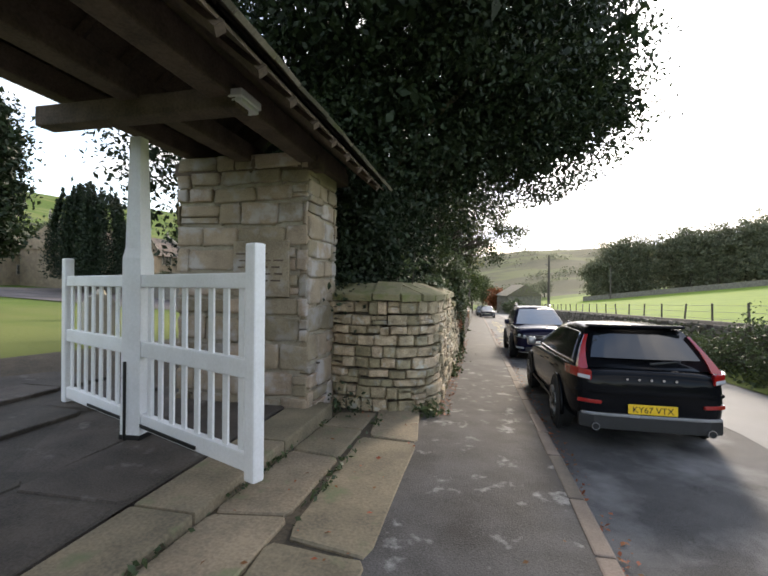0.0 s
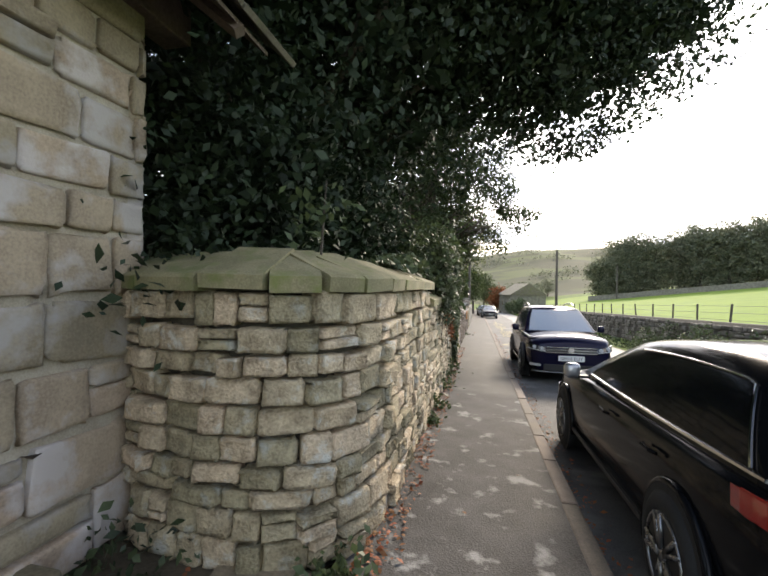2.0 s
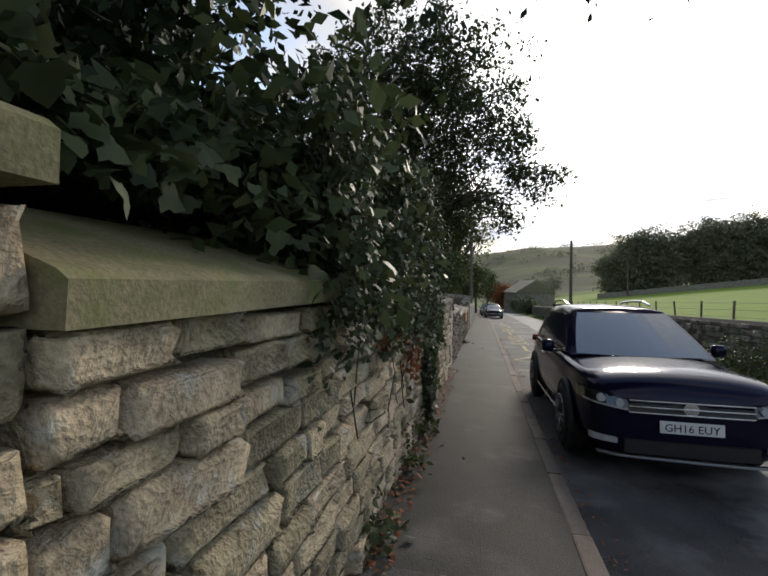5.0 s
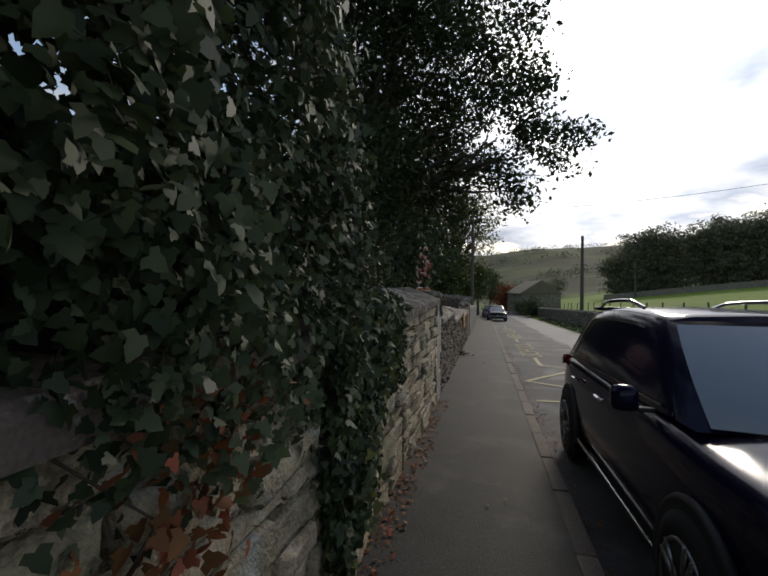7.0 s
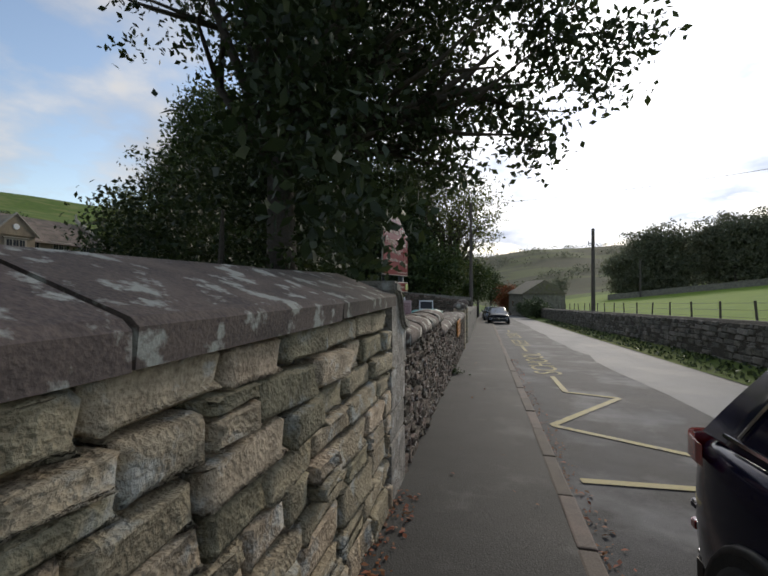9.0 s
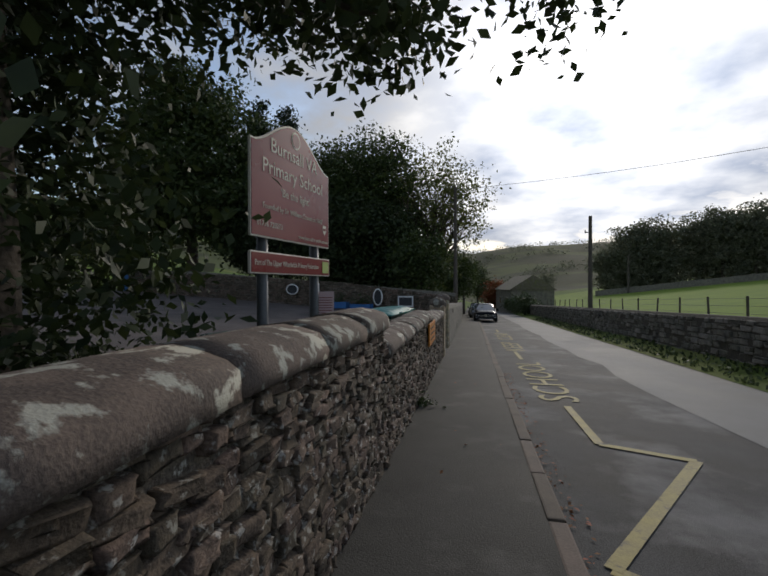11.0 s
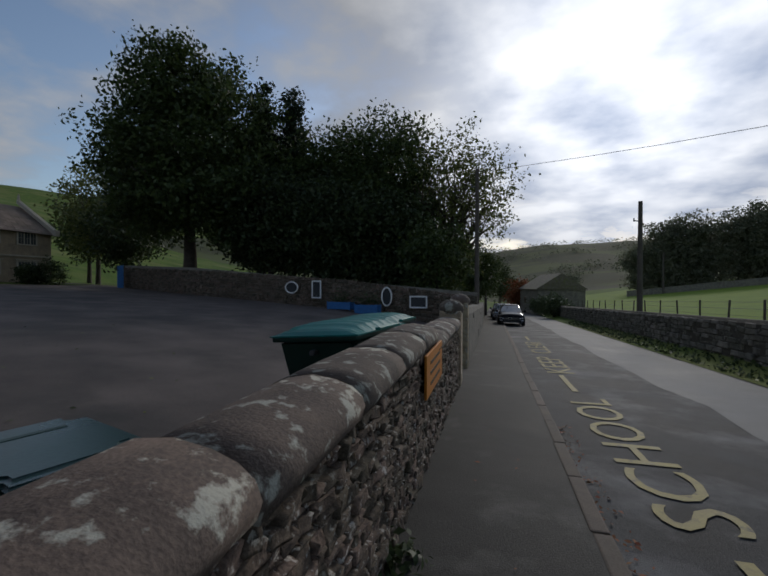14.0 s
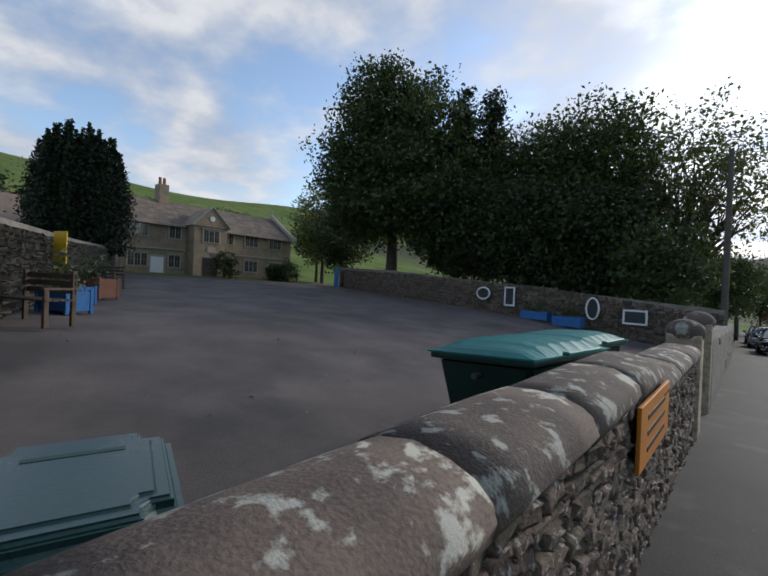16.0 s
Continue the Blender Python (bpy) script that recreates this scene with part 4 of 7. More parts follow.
    for side in (1, -1):
        L2 = 1.93
        part("end_stile", box_data(0.125, 0.11, H, (side * L2, 0, 0.14 + H / 2 - 0.08), 0.02), M_WHITE, gate)
        for z, h in ((0.20, 0.15), (0.95, 0.16), (1.66, 0.13)):
            part("rail", box_data(L2 - 0.15, 0.075, h, (side * (L2 + 0.02) / 2, 0, z), 0.012), M_WHITE, gate)
        n = 8
        for k in range(n):
            xx = side * (0.26 + (L2 - 0.42) * k / (n - 1))
            part("slat", box_data(0.075, 0.022, 0.68, (xx, 0.0, 0.575), 0.005), M_WHITE, gate)
            part("slat", box_data(0.075, 0.022, 0.64, (xx, 0.0, 1.31), 0.005), M_WHITE, gate)
        part("strap_hinge", box_data(1.1, 0.012, 0.035, (side * 0.62, -0.045, 0.16), 0.003), M_IRON, gate)


build_lychgate()


# ---- parked cars ----
def hull(stations):
    """A lofted lower body. Stations: y, half width, floor, belt, crown."""
    verts, faces = [], []
    for y, hw, zf, zb, cr in stations:
        half = [(0, zf), (hw * 0.80, zf), (hw * 0.95, zf + 0.07), (hw * 0.995, zf + (zb - zf) * 0.35), (hw, zf + (zb - zf) * 0.62), (hw * 0.975, zb - 0.05), (hw * 0.90, zb), (hw * 0.5, zb + cr * 0.8), (0, zb + cr)]
        ring = half + [(-x, z) for x, z in half[-2:0:-1]]
        verts += [(x, y, z) for x, z in ring]
    k = 16
    for i in range(len(stations) - 1):
        for j in range(k):
            j2 = (j + 1) % k
            faces.append((i * k + j, i * k + j2, (i + 1) * k + j2, (i + 1) * k + j))
    faces.append(tuple(range(k))[::-1])
    faces.append(tuple((len(stations) - 1) * k + j for j in range(k)))
    return fix((verts, faces))


def subsurf(ob, levels=2):
    m = ob.modifiers.new("smooth", 'SUBSURF')
    m.levels = m.render_levels = levels
    return ob


def patch(P, s0, s1, t0, t1, n=6, off=0.008):
    """A curved pane of the surface P(s, t), standing off it a little."""
    verts, faces = [], []
    for j in range(n + 1):
        for i in range(n + 1):
            s, t = s0 + (s1 - s0) * i / n, t0 + (t1 - t0) * j / n
            p = Vector(P(s, t))
            d = (Vector(P(s + 0.01, t)) - p).cross(Vector(P(s, t + 0.01)) - p).normalized()
            verts.append(p + d * off)
    for j in range(n):
        for i in range(n):
            a = j * (n + 1) + i
            faces.append((a, a + 1, a + n + 2, a + n + 1))
    return verts, faces


def wheel(parent, x, y, r, side, spokes=5):
    w = part("wheel", tube([(-0.11, 0, 0), (0.11, 0, 0)], [r * 0.60, r * 0.60], 24), M_PLASTIC, parent, smooth=False, at=Matrix.Translation((x, y, r)))
    prof = [(-0.11, r * 0.66), (-0.115, r * 0.85), (-0.085, r * 0.99), (0.085, r * 0.99), (0.115, r * 0.85), (0.11, r * 0.66)]
    verts, faces, n = [], [], 32
    for k in range(n):
        a = 2 * math.pi * k / n
        verts += [(u, q * math.cos(a), q * math.sin(a)) for u, q in prof]
    for k in range(n):
        for j in range(len(prof)):
            faces.append((k * 6 + j, k * 6 + (j + 1) % 6, ((k + 1) % n) * 6 + (j + 1) % 6, ((k + 1) % n) * 6 + j))
    part("tyre", fix((verts, faces)), M_TYRE, w, smooth=True)
    rim = [tube([(side * 0.112, 0, 0), (side * 0.125, 0, 0)], [r * 0.14, r * 0.12], 16)]
    for k in range(spokes * 2):
        a = 2 * math.pi * (k // 2) / spokes + (0.16 if k % 2 else -0.16)
        rim.append(tube([(side * 0.118, r * 0.1 * math.cos(a), r * 0.1 * math.sin(a)), (side * 0.112, r * 0.66 * math.cos(a * 1.0), r * 0.66 * math.sin(a))], [r * 0.045, r * 0.05], 5))
    ring = []
    for k in range(25):
        a = 2 * math.pi * k / 24
        ring.append((side * 0.112, r * 0.64 * math.cos(a), r * 0.64 * math.sin(a)))
    rim.append(tube(ring, [r * 0.03] * 25, 5))
    part("rim", merge(rim), M_ALLOY, w, smooth=True)


def band(x0, x1, low, high, curve, off=0.012, thick=0.05, lean=0.0, n=10):
    """A solid strip that follows the plan curve of a bumper; low and high are heights at its two ends."""
    verts, faces = [], []
    for i in range(n + 1):
        f = i / n
        x = x0 + (x1 - x0) * f
        zl, zh = low[0] + (low[1] - low[0]) * f, high[0] + (high[1] - high[0]) * f
        out = curve(x, off)
        ins = curve(x, -thick)
        verts += [(x, out, zl), (x, out + lean * (zh - zl), zh), (x, ins + lean * (zh - zl), zh), (x, ins, zl)]
    for i in range(n):
        for j in range(4):
            j2 = (j + 1) % 4
            faces.append((i * 4 + j, i * 4 + j2, i * 4 + 4 + j2, i * 4 + 4 + j))
    faces += [(0, 1, 2, 3), tuple(n * 4 + j for j in range(4))[::-1]]
    bm = fix((verts, faces))
    bmesh.ops.bevel(bm, geom=[e for e in bm.edges if e.calc_face_angle(0) > 0.8], offset=min(0.008, thick * 0.2), segments=2, affect='EDGES')
    return bm


def car(name, at, label, paint, L, W, H, belt, base_y, roof_y, wheels, r, plate, plate_mat, tall=False, hi=True, rails=False, group=""):
    """A parked car that faces +y in its own space, its tail at y = 0. base_y and roof_y: where the glasshouse begins and ends at belt and roof (rear, front)."""
    ob = thing(name, at, label, "car", group)
    hw = W / 2
    nose = (0.07, 0.12, 0.24) if tall else (0.13, 0.21, 0.34)

    def tail_curve(x, off):
        return float(np.interp(abs(x) / hw, [0, 0.5, 0.66, 0.78, 0.88, 0.95, 0.985], [-0.012, -0.008, 0.008, 0.035, 0.09, 0.24, 0.42])) - off

    def nose_curve(x, off):
        return L - float(np.interp(abs(x) / hw, [0, 0.5, 0.66, 0.78, 0.88, 0.95, 0.985], [-0.012, -0.006, 0.010, 0.045, 0.11, 0.27, 0.46])) + off
    st = [(0.0, hw * 0.72, 0.32, belt - 0.16, 0.02), (0.05, hw * 0.86, 0.27, belt - 0.04, 0.02), (0.3, hw * 0.96, 0.22, belt, 0.03), (wheels[0], hw, 0.2, belt + 0.015, 0.03), (L * 0.45, hw * 0.985, 0.2, belt, 0.03), (base_y[1] - 0.25, hw, 0.2, belt - 0.02, 0.05), (wheels[1], hw * 0.99, 0.2, belt - 0.07, 0.075), (L - 0.38, hw * 0.95, 0.22, belt - nose[0], 0.07), (L - 0.1, hw * 0.86, 0.24, belt - nose[1], 0.05), (L, hw * 0.68, 0.28, belt - nose[2], 0.02)]
    subsurf(part("body", hull(st), paint, ob, smooth=True))

    def ruled(side):
        def P(s, t):
            bend = 1 - (1 - t) ** 1.0
            yb = base_y[0] + (base_y[1] - base_y[0]) * s
            yr = roof_y[0] + (roof_y[1] - roof_y[0]) * s
            tb = t + 0.12 * t * (1 - t)
            taper = 1 - 0.05 * (2 * s - 1) ** 2 - 0.04 * max(0, 0.3 - s)
            x = (hw * 0.90 + (hw * 0.66 - hw * 0.90) * (0.75 * t + 0.25 * t * t)) * taper
            arch = 0.06 * math.sin(math.pi * min(max(s * 0.9 + 0.08, 0), 1)) - 0.05
            z = belt - 0.01 + (H + arch - belt - 0.035) * tb
            return (side * x, yb + (yr - yb) * tb, z)
        return P
    R, Lf = ruled(1), ruled(-1)
    n, m = 10, 5
    verts, faces = [], []
    for i in range(n + 1):
        s = i / n
        ring = [R(s, j / m) for j in range(m + 1)]
        rr = R(s, 1.0)
        ring += [(rr[0] * 0.72, rr[1], rr[2] + 0.03), (0, rr[1], rr[2] + 0.045), (-rr[0] * 0.72, rr[1], rr[2] + 0.03)]
        ring += [Lf(s, j / m) for j in range(m, -1, -1)]
        verts += ring
    k = 2 * (m + 1) + 3
    for i in range(n):
        for j in range(k - 1):
            faces.append((i * k + j, i * k + j + 1, (i + 1) * k + j + 1, (i + 1) * k + j))
    faces += [tuple(range(k)), tuple(n * k + j for j in range(k))[::-1]]
    cab = part("cabin", fix((verts, faces)), paint, ob, smooth=True)
    for side, P in ((1, R), (-1, Lf)):
        def Q(s, t, P=P, side=side):
            return P(s, t) if side > 0 else P(s, t)
        o = -0.008 if side < 0 else 0.008
        o = 0.008 * (-1 if side > 0 else 1)
        part("rear_side_window", patch(Q, 0.10, 0.42, 0.10, 0.80, 6, o), M_GLASS, ob)
        part("front_side_window", patch(Q, 0.46, 0.86, 0.10, 0.80, 6, o), M_GLASS, ob)
        trim = [Vector(Q(0.06 + 0.84 * i / 12, 0.07)) + Vector((side * 0.012, 0, 0)) for i in range(13)]
        part("window_trim", tube(trim, [0.011] * 13, 5), M_CHROME, ob, "bright window trim")
        trim2 = [Vector(Q(0.09, 0.1 + 0.7 * i / 6)) + Vector((side * 0.012, 0, 0)) for i in range(7)] + [Vector(Q(0.12 + 0.68 * i / 12, 0.84)) + Vector((side * 0.012, 0, 0)) for i in range(13)]
        part("window_frame", tube(trim2, [0.008] * len(trim2), 5), M_CHROME if tall or hi else M_PLASTIC, ob)
        mir = part("mirror", (lambda b: b)(box_data(0.16, 0.12, 0.16, (side * (hw + 0.08), base_y[1] - 0.42, belt + 0.06), 0.05)), M_SILVER if (hi and not tall) else paint, ob, "door mirror", True)
        part("mirror_arm", box_data(0.12, 0.05, 0.03, (side * (hw - 0.02), base_y[1] - 0.4, belt - 0.0), 0.01), M_PLASTIC, mir)
        for yh in (base_y[1] - 1.30, base_y[1] - 2.22):
            part("door_handle", tube([(side * (hw + 0.004), yh - 0.1, belt - 0.13), (side * (hw + 0.028), yh - 0.06, belt - 0.125), (side * (hw + 0.028), yh + 0.06, belt - 0.125), (side * (hw + 0.004), yh + 0.1, belt - 0.13)], [0.012, 0.014, 0.014, 0.012], 6), M_CHROME if tall else paint, ob)
        for wy in wheels:
            arc = [(side * (hw - 0.012), wy + (r + 0.045) * math.cos(math.pi * q / 14), r + (r + 0.045) * math.sin(math.pi * q / 14)) for q in range(-1, 16)]
            part("wheel_arch", tube(arc, [0.026] * len(arc), 6), M_PLASTIC if tall else paint, ob, smooth=True)
            # uncut arch: a black disc on the body paints the shade round the wheel
            well = [(side * (hw - 0.03), wy, r), (side * (hw + 0.012), wy, r)]
            part("wheel_well_shade", tube(well, [r + 0.035] * 2, 28), M_TYRE, ob)
            wheel(ob, side * (hw - 0.075), wy, r, side)
        if rails:
            rail = [Vector(Q(0.04 + 0.72 * i / 10, 1.0)) + Vector((side * -0.03, 0, 0.05 + 0.045 * min(1, 2 * min(i, 10 - i) / 4))) for i in range(11)]
            part("roof_rail", tube(rail, [0.017] * 11, 6), M_CHROME, ob, "bright roof rail")
        part("sill_trim", box_data(0.02, wheels[1] - wheels[0] - 2 * r - 0.2, 0.035, (side * (hw - 0.008), (wheels[0] + wheels[1]) / 2, 0.33), 0.006), M_CHROME if tall else M_PLASTIC, ob)

    def front(s, t):
        a, b = Vector(Lf(1.0, t)), Vector(R(1.0, t))
        p = a.lerp(b, s)
        p.y += 0.10 * math.sin(math.pi * s) * (1 - t * 0.5)
        return p

    def rear(s, t):
        a, b = Vector(R(0.0, t)), Vector(Lf(0.0, t))
        p = a.lerp(b, s)
        p.y -= 0.07 * math.sin(math.pi * s)
        return p
    part("windscreen", patch(front, 0.04, 0.96, 0.02, 0.93, 8, -0.012), M_SCREEN, ob, "sky-reflecting windscreen")
    part("rear_window", patch(rear, 0.08, 0.92, 0.22, 0.86, 8, -0.012), M_GLASS, ob)
    part("spoiler", box_data(hw * 1.25, 0.24, 0.04, (0, roof_y[0] + 0.0, H - 0.03), 0.018), paint, ob, smooth=True)
    # tail
    part("rear_bumper_trim", band(-hw * 0.86, hw * 0.86, (0.24, 0.24), (0.40, 0.40), tail_curve, 0.0, 0.08), M_PLASTIC, ob, "dark lower bumper")
    part("bumper_strip", band(-hw * 0.84, hw * 0.84, (0.395, 0.395), (0.43, 0.43), tail_curve, 0.018, 0.05), M_SILVER, ob, "bright bumper strip")
    part("bumper_ledge", band(-hw * 0.9, hw * 0.9, (0.66, 0.66), (0.70, 0.70), tail_curve, 0.02, 0.08), paint, ob)
    for side in (1, -1):
        lo, hi2 = side * hw * 0.72, side * hw * 0.975
        lamp_h = belt - 0.02
        tl = part("tail_lamp", band(lo, hi2, (lamp_h - 0.13, lamp_h - 0.09), (lamp_h - 0.01, lamp_h + 0.02), tail_curve, 0.022, 0.05), M_LAMPRED, ob, "red wrap-round tail lamp")
        part("reversing_lamp", band(side * hw * 0.74, side * hw * 0.88, (lamp_h - 0.12, lamp_h - 0.10), (lamp_h - 0.075, lamp_h - 0.06), tail_curve, 0.028, 0.02), M_LAMPCLR, tl)
        if not tall:
            P = R if side > 0 else Lf
            col = []
            for q in range(7):
                t = -0.02 + 0.86 * q / 6
                p = Vector(P(0.0, t))
                w = 0.075 * (1 - t) ** 2.2 + 0.016
                col += [p + Vector((side * 0.012, 0.10 * (1 - t) + 0.03, 0)), p + Vector((side * 0.02, -0.022, 0)), p + Vector((-side * w, -0.035, 0)), p + Vector((-side * w, 0.03, 0))]
            fs = [(a * 4 + b, a * 4 + (b + 1) % 4, a * 4 + 4 + (b + 1) % 4, a * 4 + 4 + b) for a in range(6) for b in range(4)] + [(0, 1, 2, 3), (24, 25, 26, 27)]
            part("lamp_column", fix((col, fs)), M_LAMPRED, tl, "tall red lamp up the hatch pillar")
        part("reflector", band(side * hw * 0.60, side * hw * 0.88, (0.535, 0.54), (0.575, 0.585), tail_curve, 0.02, 0.03), M_LAMPRED, ob)
        part("exhaust", tube([(side * hw * 0.68, tail_curve(hw * 0.68, 0.05), 0.27), (side * hw * 0.68, 0.25, 0.27)], [0.047, 0.047], 14), M_CHROME, ob)
        # the pipe is solid; a black plug paints the dark of its bore
        part("exhaust_bore_shade", tube([(side * hw * 0.68, tail_curve(hw * 0.68, 0.053), 0.27), (side * hw * 0.68, 0.2, 0.27)], [0.036, 0.036], 14), M_TYRE, ob)
    # nose
    g = belt - nose[2] - 0.05
    part("grille", band(-hw * 0.56, hw * 0.56, (g - 0.11, g - 0.11), (g + 0.02, g + 0.02), nose_curve, 0.0, 0.06, -0.25), M_PLASTIC, ob)
    for zg in (-0.10, -0.045, 0.012):
        part("grille_bar", band(-hw * 0.56, hw * 0.56, (g + zg, g + zg), (g + zg + 0.013, g + zg + 0.013), nose_curve, 0.02, 0.03), M_CHROME, ob, "bright grille bar")
    part("lower_grille", band(-hw * 0.60, hw * 0.60, (0.29, 0.29), (0.42, 0.42), nose_curve, 0.012, 0.06), M_PLASTIC, ob)
    part("front_strip", band(-hw * 0.84, hw * 0.84, (0.235, 0.25), (0.26, 0.275), nose_curve, 0.02, 0.04), M_SILVER, ob)
    for side in (1, -1):
        hl = part("headlamp", band(side * hw * 0.55, side * hw * 0.965, (g - 0.09, g - 0.04), (g + 0.03, g + 0.085), nose_curve, 0.008, 0.05, -0.35), M_GLASS, ob, "clear headlamp with dark surround")
        for k in (0.64, 0.80):
            x = side * hw * k
            part("lamp_lens", tube([(x, nose_curve(x, -0.02), g - 0.02 + 0.03 * (k > 0.7)), (x, nose_curve(x, 0.014), g - 0.02 + 0.03 * (k > 0.7))], [0.042, 0.036], 14), M_LAMPCLR, hl)
        part("lamp_strip", band(side * hw * 0.57, side * hw * 0.94, (g - 0.082, g - 0.035), (g - 0.066, g - 0.018), nose_curve, 0.016, 0.02), M_LAMPCLR, hl)
        part("fog_lamp", band(side * hw * 0.66, side * hw * 0.90, (0.37, 0.375), (0.42, 0.435), nose_curve, 0.016, 0.03), M_LAMPCLR, ob)
    part("badge", tube([(0, L - 0.03, g - 0.04), (0, L + 0.022, g - 0.04)], [0.068, 0.064], 20), M_CHROME, ob, "round chrome badge")
    if hi:
        yp, turn = (-0.035, 0) if plate_mat is M_PLATE_Y else (L + 0.025, 180)
        zp = 0.50 if plate_mat is M_PLATE_Y else 0.56
        pl = part("number_plate", box_data(0.52, 0.012, 0.112, (0, 0, 0), 0.004), plate_mat, ob, at=pose(0, yp, zp, 0, 0, turn))
        letters("plate_text", plate, 0.098, M_TYRE, pl, pose(0, -0.008, -0.035, 90, 0, 0), 0.001)
        if not tall:
            for k in range(5):
                part("badge_letter", tube([(-0.26 + 0.13 * k, -0.012, belt - 0.12), (-0.26 + 0.13 * k, 0.03, belt - 0.12)], [0.016, 0.016], 6), M_CHROME, ob)
            part("wiper", tube([(0.02, 0.09, belt + 0.06), (0.34, 0.10, belt + 0.10)], [0.014, 0.008], 6), M_PLASTIC, ob)
    return ob


car("parked_hatchback", pose(1.81, 6.40, road_z(6.40) + ROAD, -math.degrees(SLOPE), 0, 0), "glossy black hatchback with yellow rear plate parked by the kerb", M_BLACK, 4.74, 1.80, 1.48, 0.96, (0.14, 3.42), (0.58, 2.25), (0.92, 3.80), 0.34, "KY67 VTX", M_PLATE_Y)
car("parked_suv", pose(1.82, 19.06, road_z(19.06) + ROAD, math.degrees(SLOPE), 0, 180), "dark navy SUV with white front plate parked facing the walker", M_NAVY, 4.74, 1.84, 1.68, 1.06, (0.14, 3.52), (0.62, 2.62), (0.88, 3.78), 0.37, "GH16 EUY", M_PLATE_W, tall=True, rails=True)
for n, (x, y, p) in enumerate(((1.12, 54.0, M_BLACK), (0.75, 60.5, M_SILVER), (0.6, 66.5, M_BLACK))):
    car("distant_car", pose(x, y + 4.2, road_z(y + 4.2) + ROAD, 2.2, 0, 180), "dark car parked far down the street" if p is M_BLACK else "silver car parked far down the street", p, 4.3, 1.78, 1.5, 0.95, (0.12, 3.05), (0.5, 2.15), (0.8, 3.42), 0.33, "", M_PLATE_W, hi=False, group="distant parked cars")


# ---- trees, ivy and hedges along the churchyard wall ----
def build_yew():
    rng = np.random.default_rng(31)
    base = np.array((-4.2, 10.2, road_z(10.2) + 0.3))
    ob = thing("churchyard_yew", Matrix.Translation(base), "huge dark yew overhanging the wall and pavement", "tree")
    blobs = [((-4.5, 9.5, 4.6), (3.2, 3.4, 3.0)), ((-2.4, 11.4, 5.0), (2.7, 3.0, 2.2)), ((-0.3, 12.4, 5.9), (3.0, 2.6, 1.9)), ((1.0, 12.8, 7.0), (2.6, 2.6, 1.9)), ((-2.2, 9.2, 7.2), (4.2, 4.0, 2.4)), ((-2.6, 11.8, 3.8), (1.2, 1.5, 1.0)), ((-3.2, 8.6, 2.6), (1.9, 1.8, 1.5)), ((-3.0, 11.5, 2.4), (1.8, 2.6, 1.6)), ((-0.8, 9.8, 8.6), (3.6, 4.2, 2.0)), ((2.4, 13.2, 8.0), (2.0, 2.2, 1.8)), ((1.6, 13.6, 4.9), (1.7, 1.5, 1.0)), ((2.8, 13.6, 6.2), (1.4, 1.4, 1.1))]
    pts, heads = crown_points(rng, [(np.array(c) - base, r) for c, r in blobs], 3300, 46, 0.27)
    w = pts + base
    keep = (w[:, 2] > 1.15) & ~((w[:, 0] > -1.25) & (w[:, 2] < 2.5 + 0.5 * np.maximum(w[:, 0] + 1.25, 0)))
    keep &= ~((w[:, 1] < 7.9) & (w[:, 2] < 5.4) & (w[:, 0] > -5))
    pts = pts[keep]
    inner, _ = crown_points(rng, [(np.array(c) - base, tuple(0.72 * q for q in r)) for c, r in blobs], 900, 16, 0.3)
    wi = inner + base
    inner = inner[(wi[:, 2] > 1.6) & ~((wi[:, 0] > -1.6) & (wi[:, 2] < 3.4 + 0.5 * np.maximum(wi[:, 0] + 1.6, 0))) & ~((wi[:, 1] < 8.3) & (wi[:, 2] < 5.8))]
    f = Vector((0.3, 0.2, 2.2))
    wood = [tube([(0, 0, -0.5), (0, 0, 0.3), (0.15, 0.1, 1.2), f], [0.75, 0.55, 0.48, 0.4], 12)]
    for i in range(14):
        h = Vector(heads[rng.integers(len(heads))])
        if (h + Vector(base)).y < 8.0:
            continue
        mid = f.lerp(h, 0.5) + Vector(rng.normal(size=3)) * 0.35
        wood.append(tube([f * 0.9, mid, h], [0.14, 0.07, 0.015], 6))
    part("trunk", wood[0], M_BARK, ob, smooth=True)
    for limb in wood[1:]:
        part("limb", limb, M_BARK, ob, smooth=True)
    leaf_object("crown", [leaf_cloud(pts, 0.115 * (0.5 + 0.9 * rng.random(len(pts))), rng, droop=0.6), leaf_cloud(inner, 0.34 * (0.5 + 0.9 * rng.random(len(inner))), rng)], M_YEW, ob)
    # dark evergreen understorey behind the wall
    sh = thing("evergreen_shrub", Matrix.Translation((-2.2, 9.0, road_z(9) + 0.3)), "dense dark evergreen shrub behind the coping", "shrub")
    c = np.array((-2.2, 9.0, road_z(9) + 0.3))
    pts, _ = crown_points(rng, [(np.array(q) - c, r) for q, r in (((-2.3, 8.2, 1.6), (0.8, 1.0, 1.6)), ((-2.4, 10.2, 1.8), (0.95, 1.6, 1.7)), ((-2.2, 11.8, 1.6), (0.9, 1.2, 1.5)))], 620, 50, 0.2)
    leaf_object("foliage", [leaf_cloud(pts, 0.085 * (0.5 + rng.random(len(pts))), rng)], M_YEW, sh)
    part("stem", tube([(0, 0, -0.6), (0, 0, 1.0)], [0.06, 0.03], 6), M_BARK, sh)
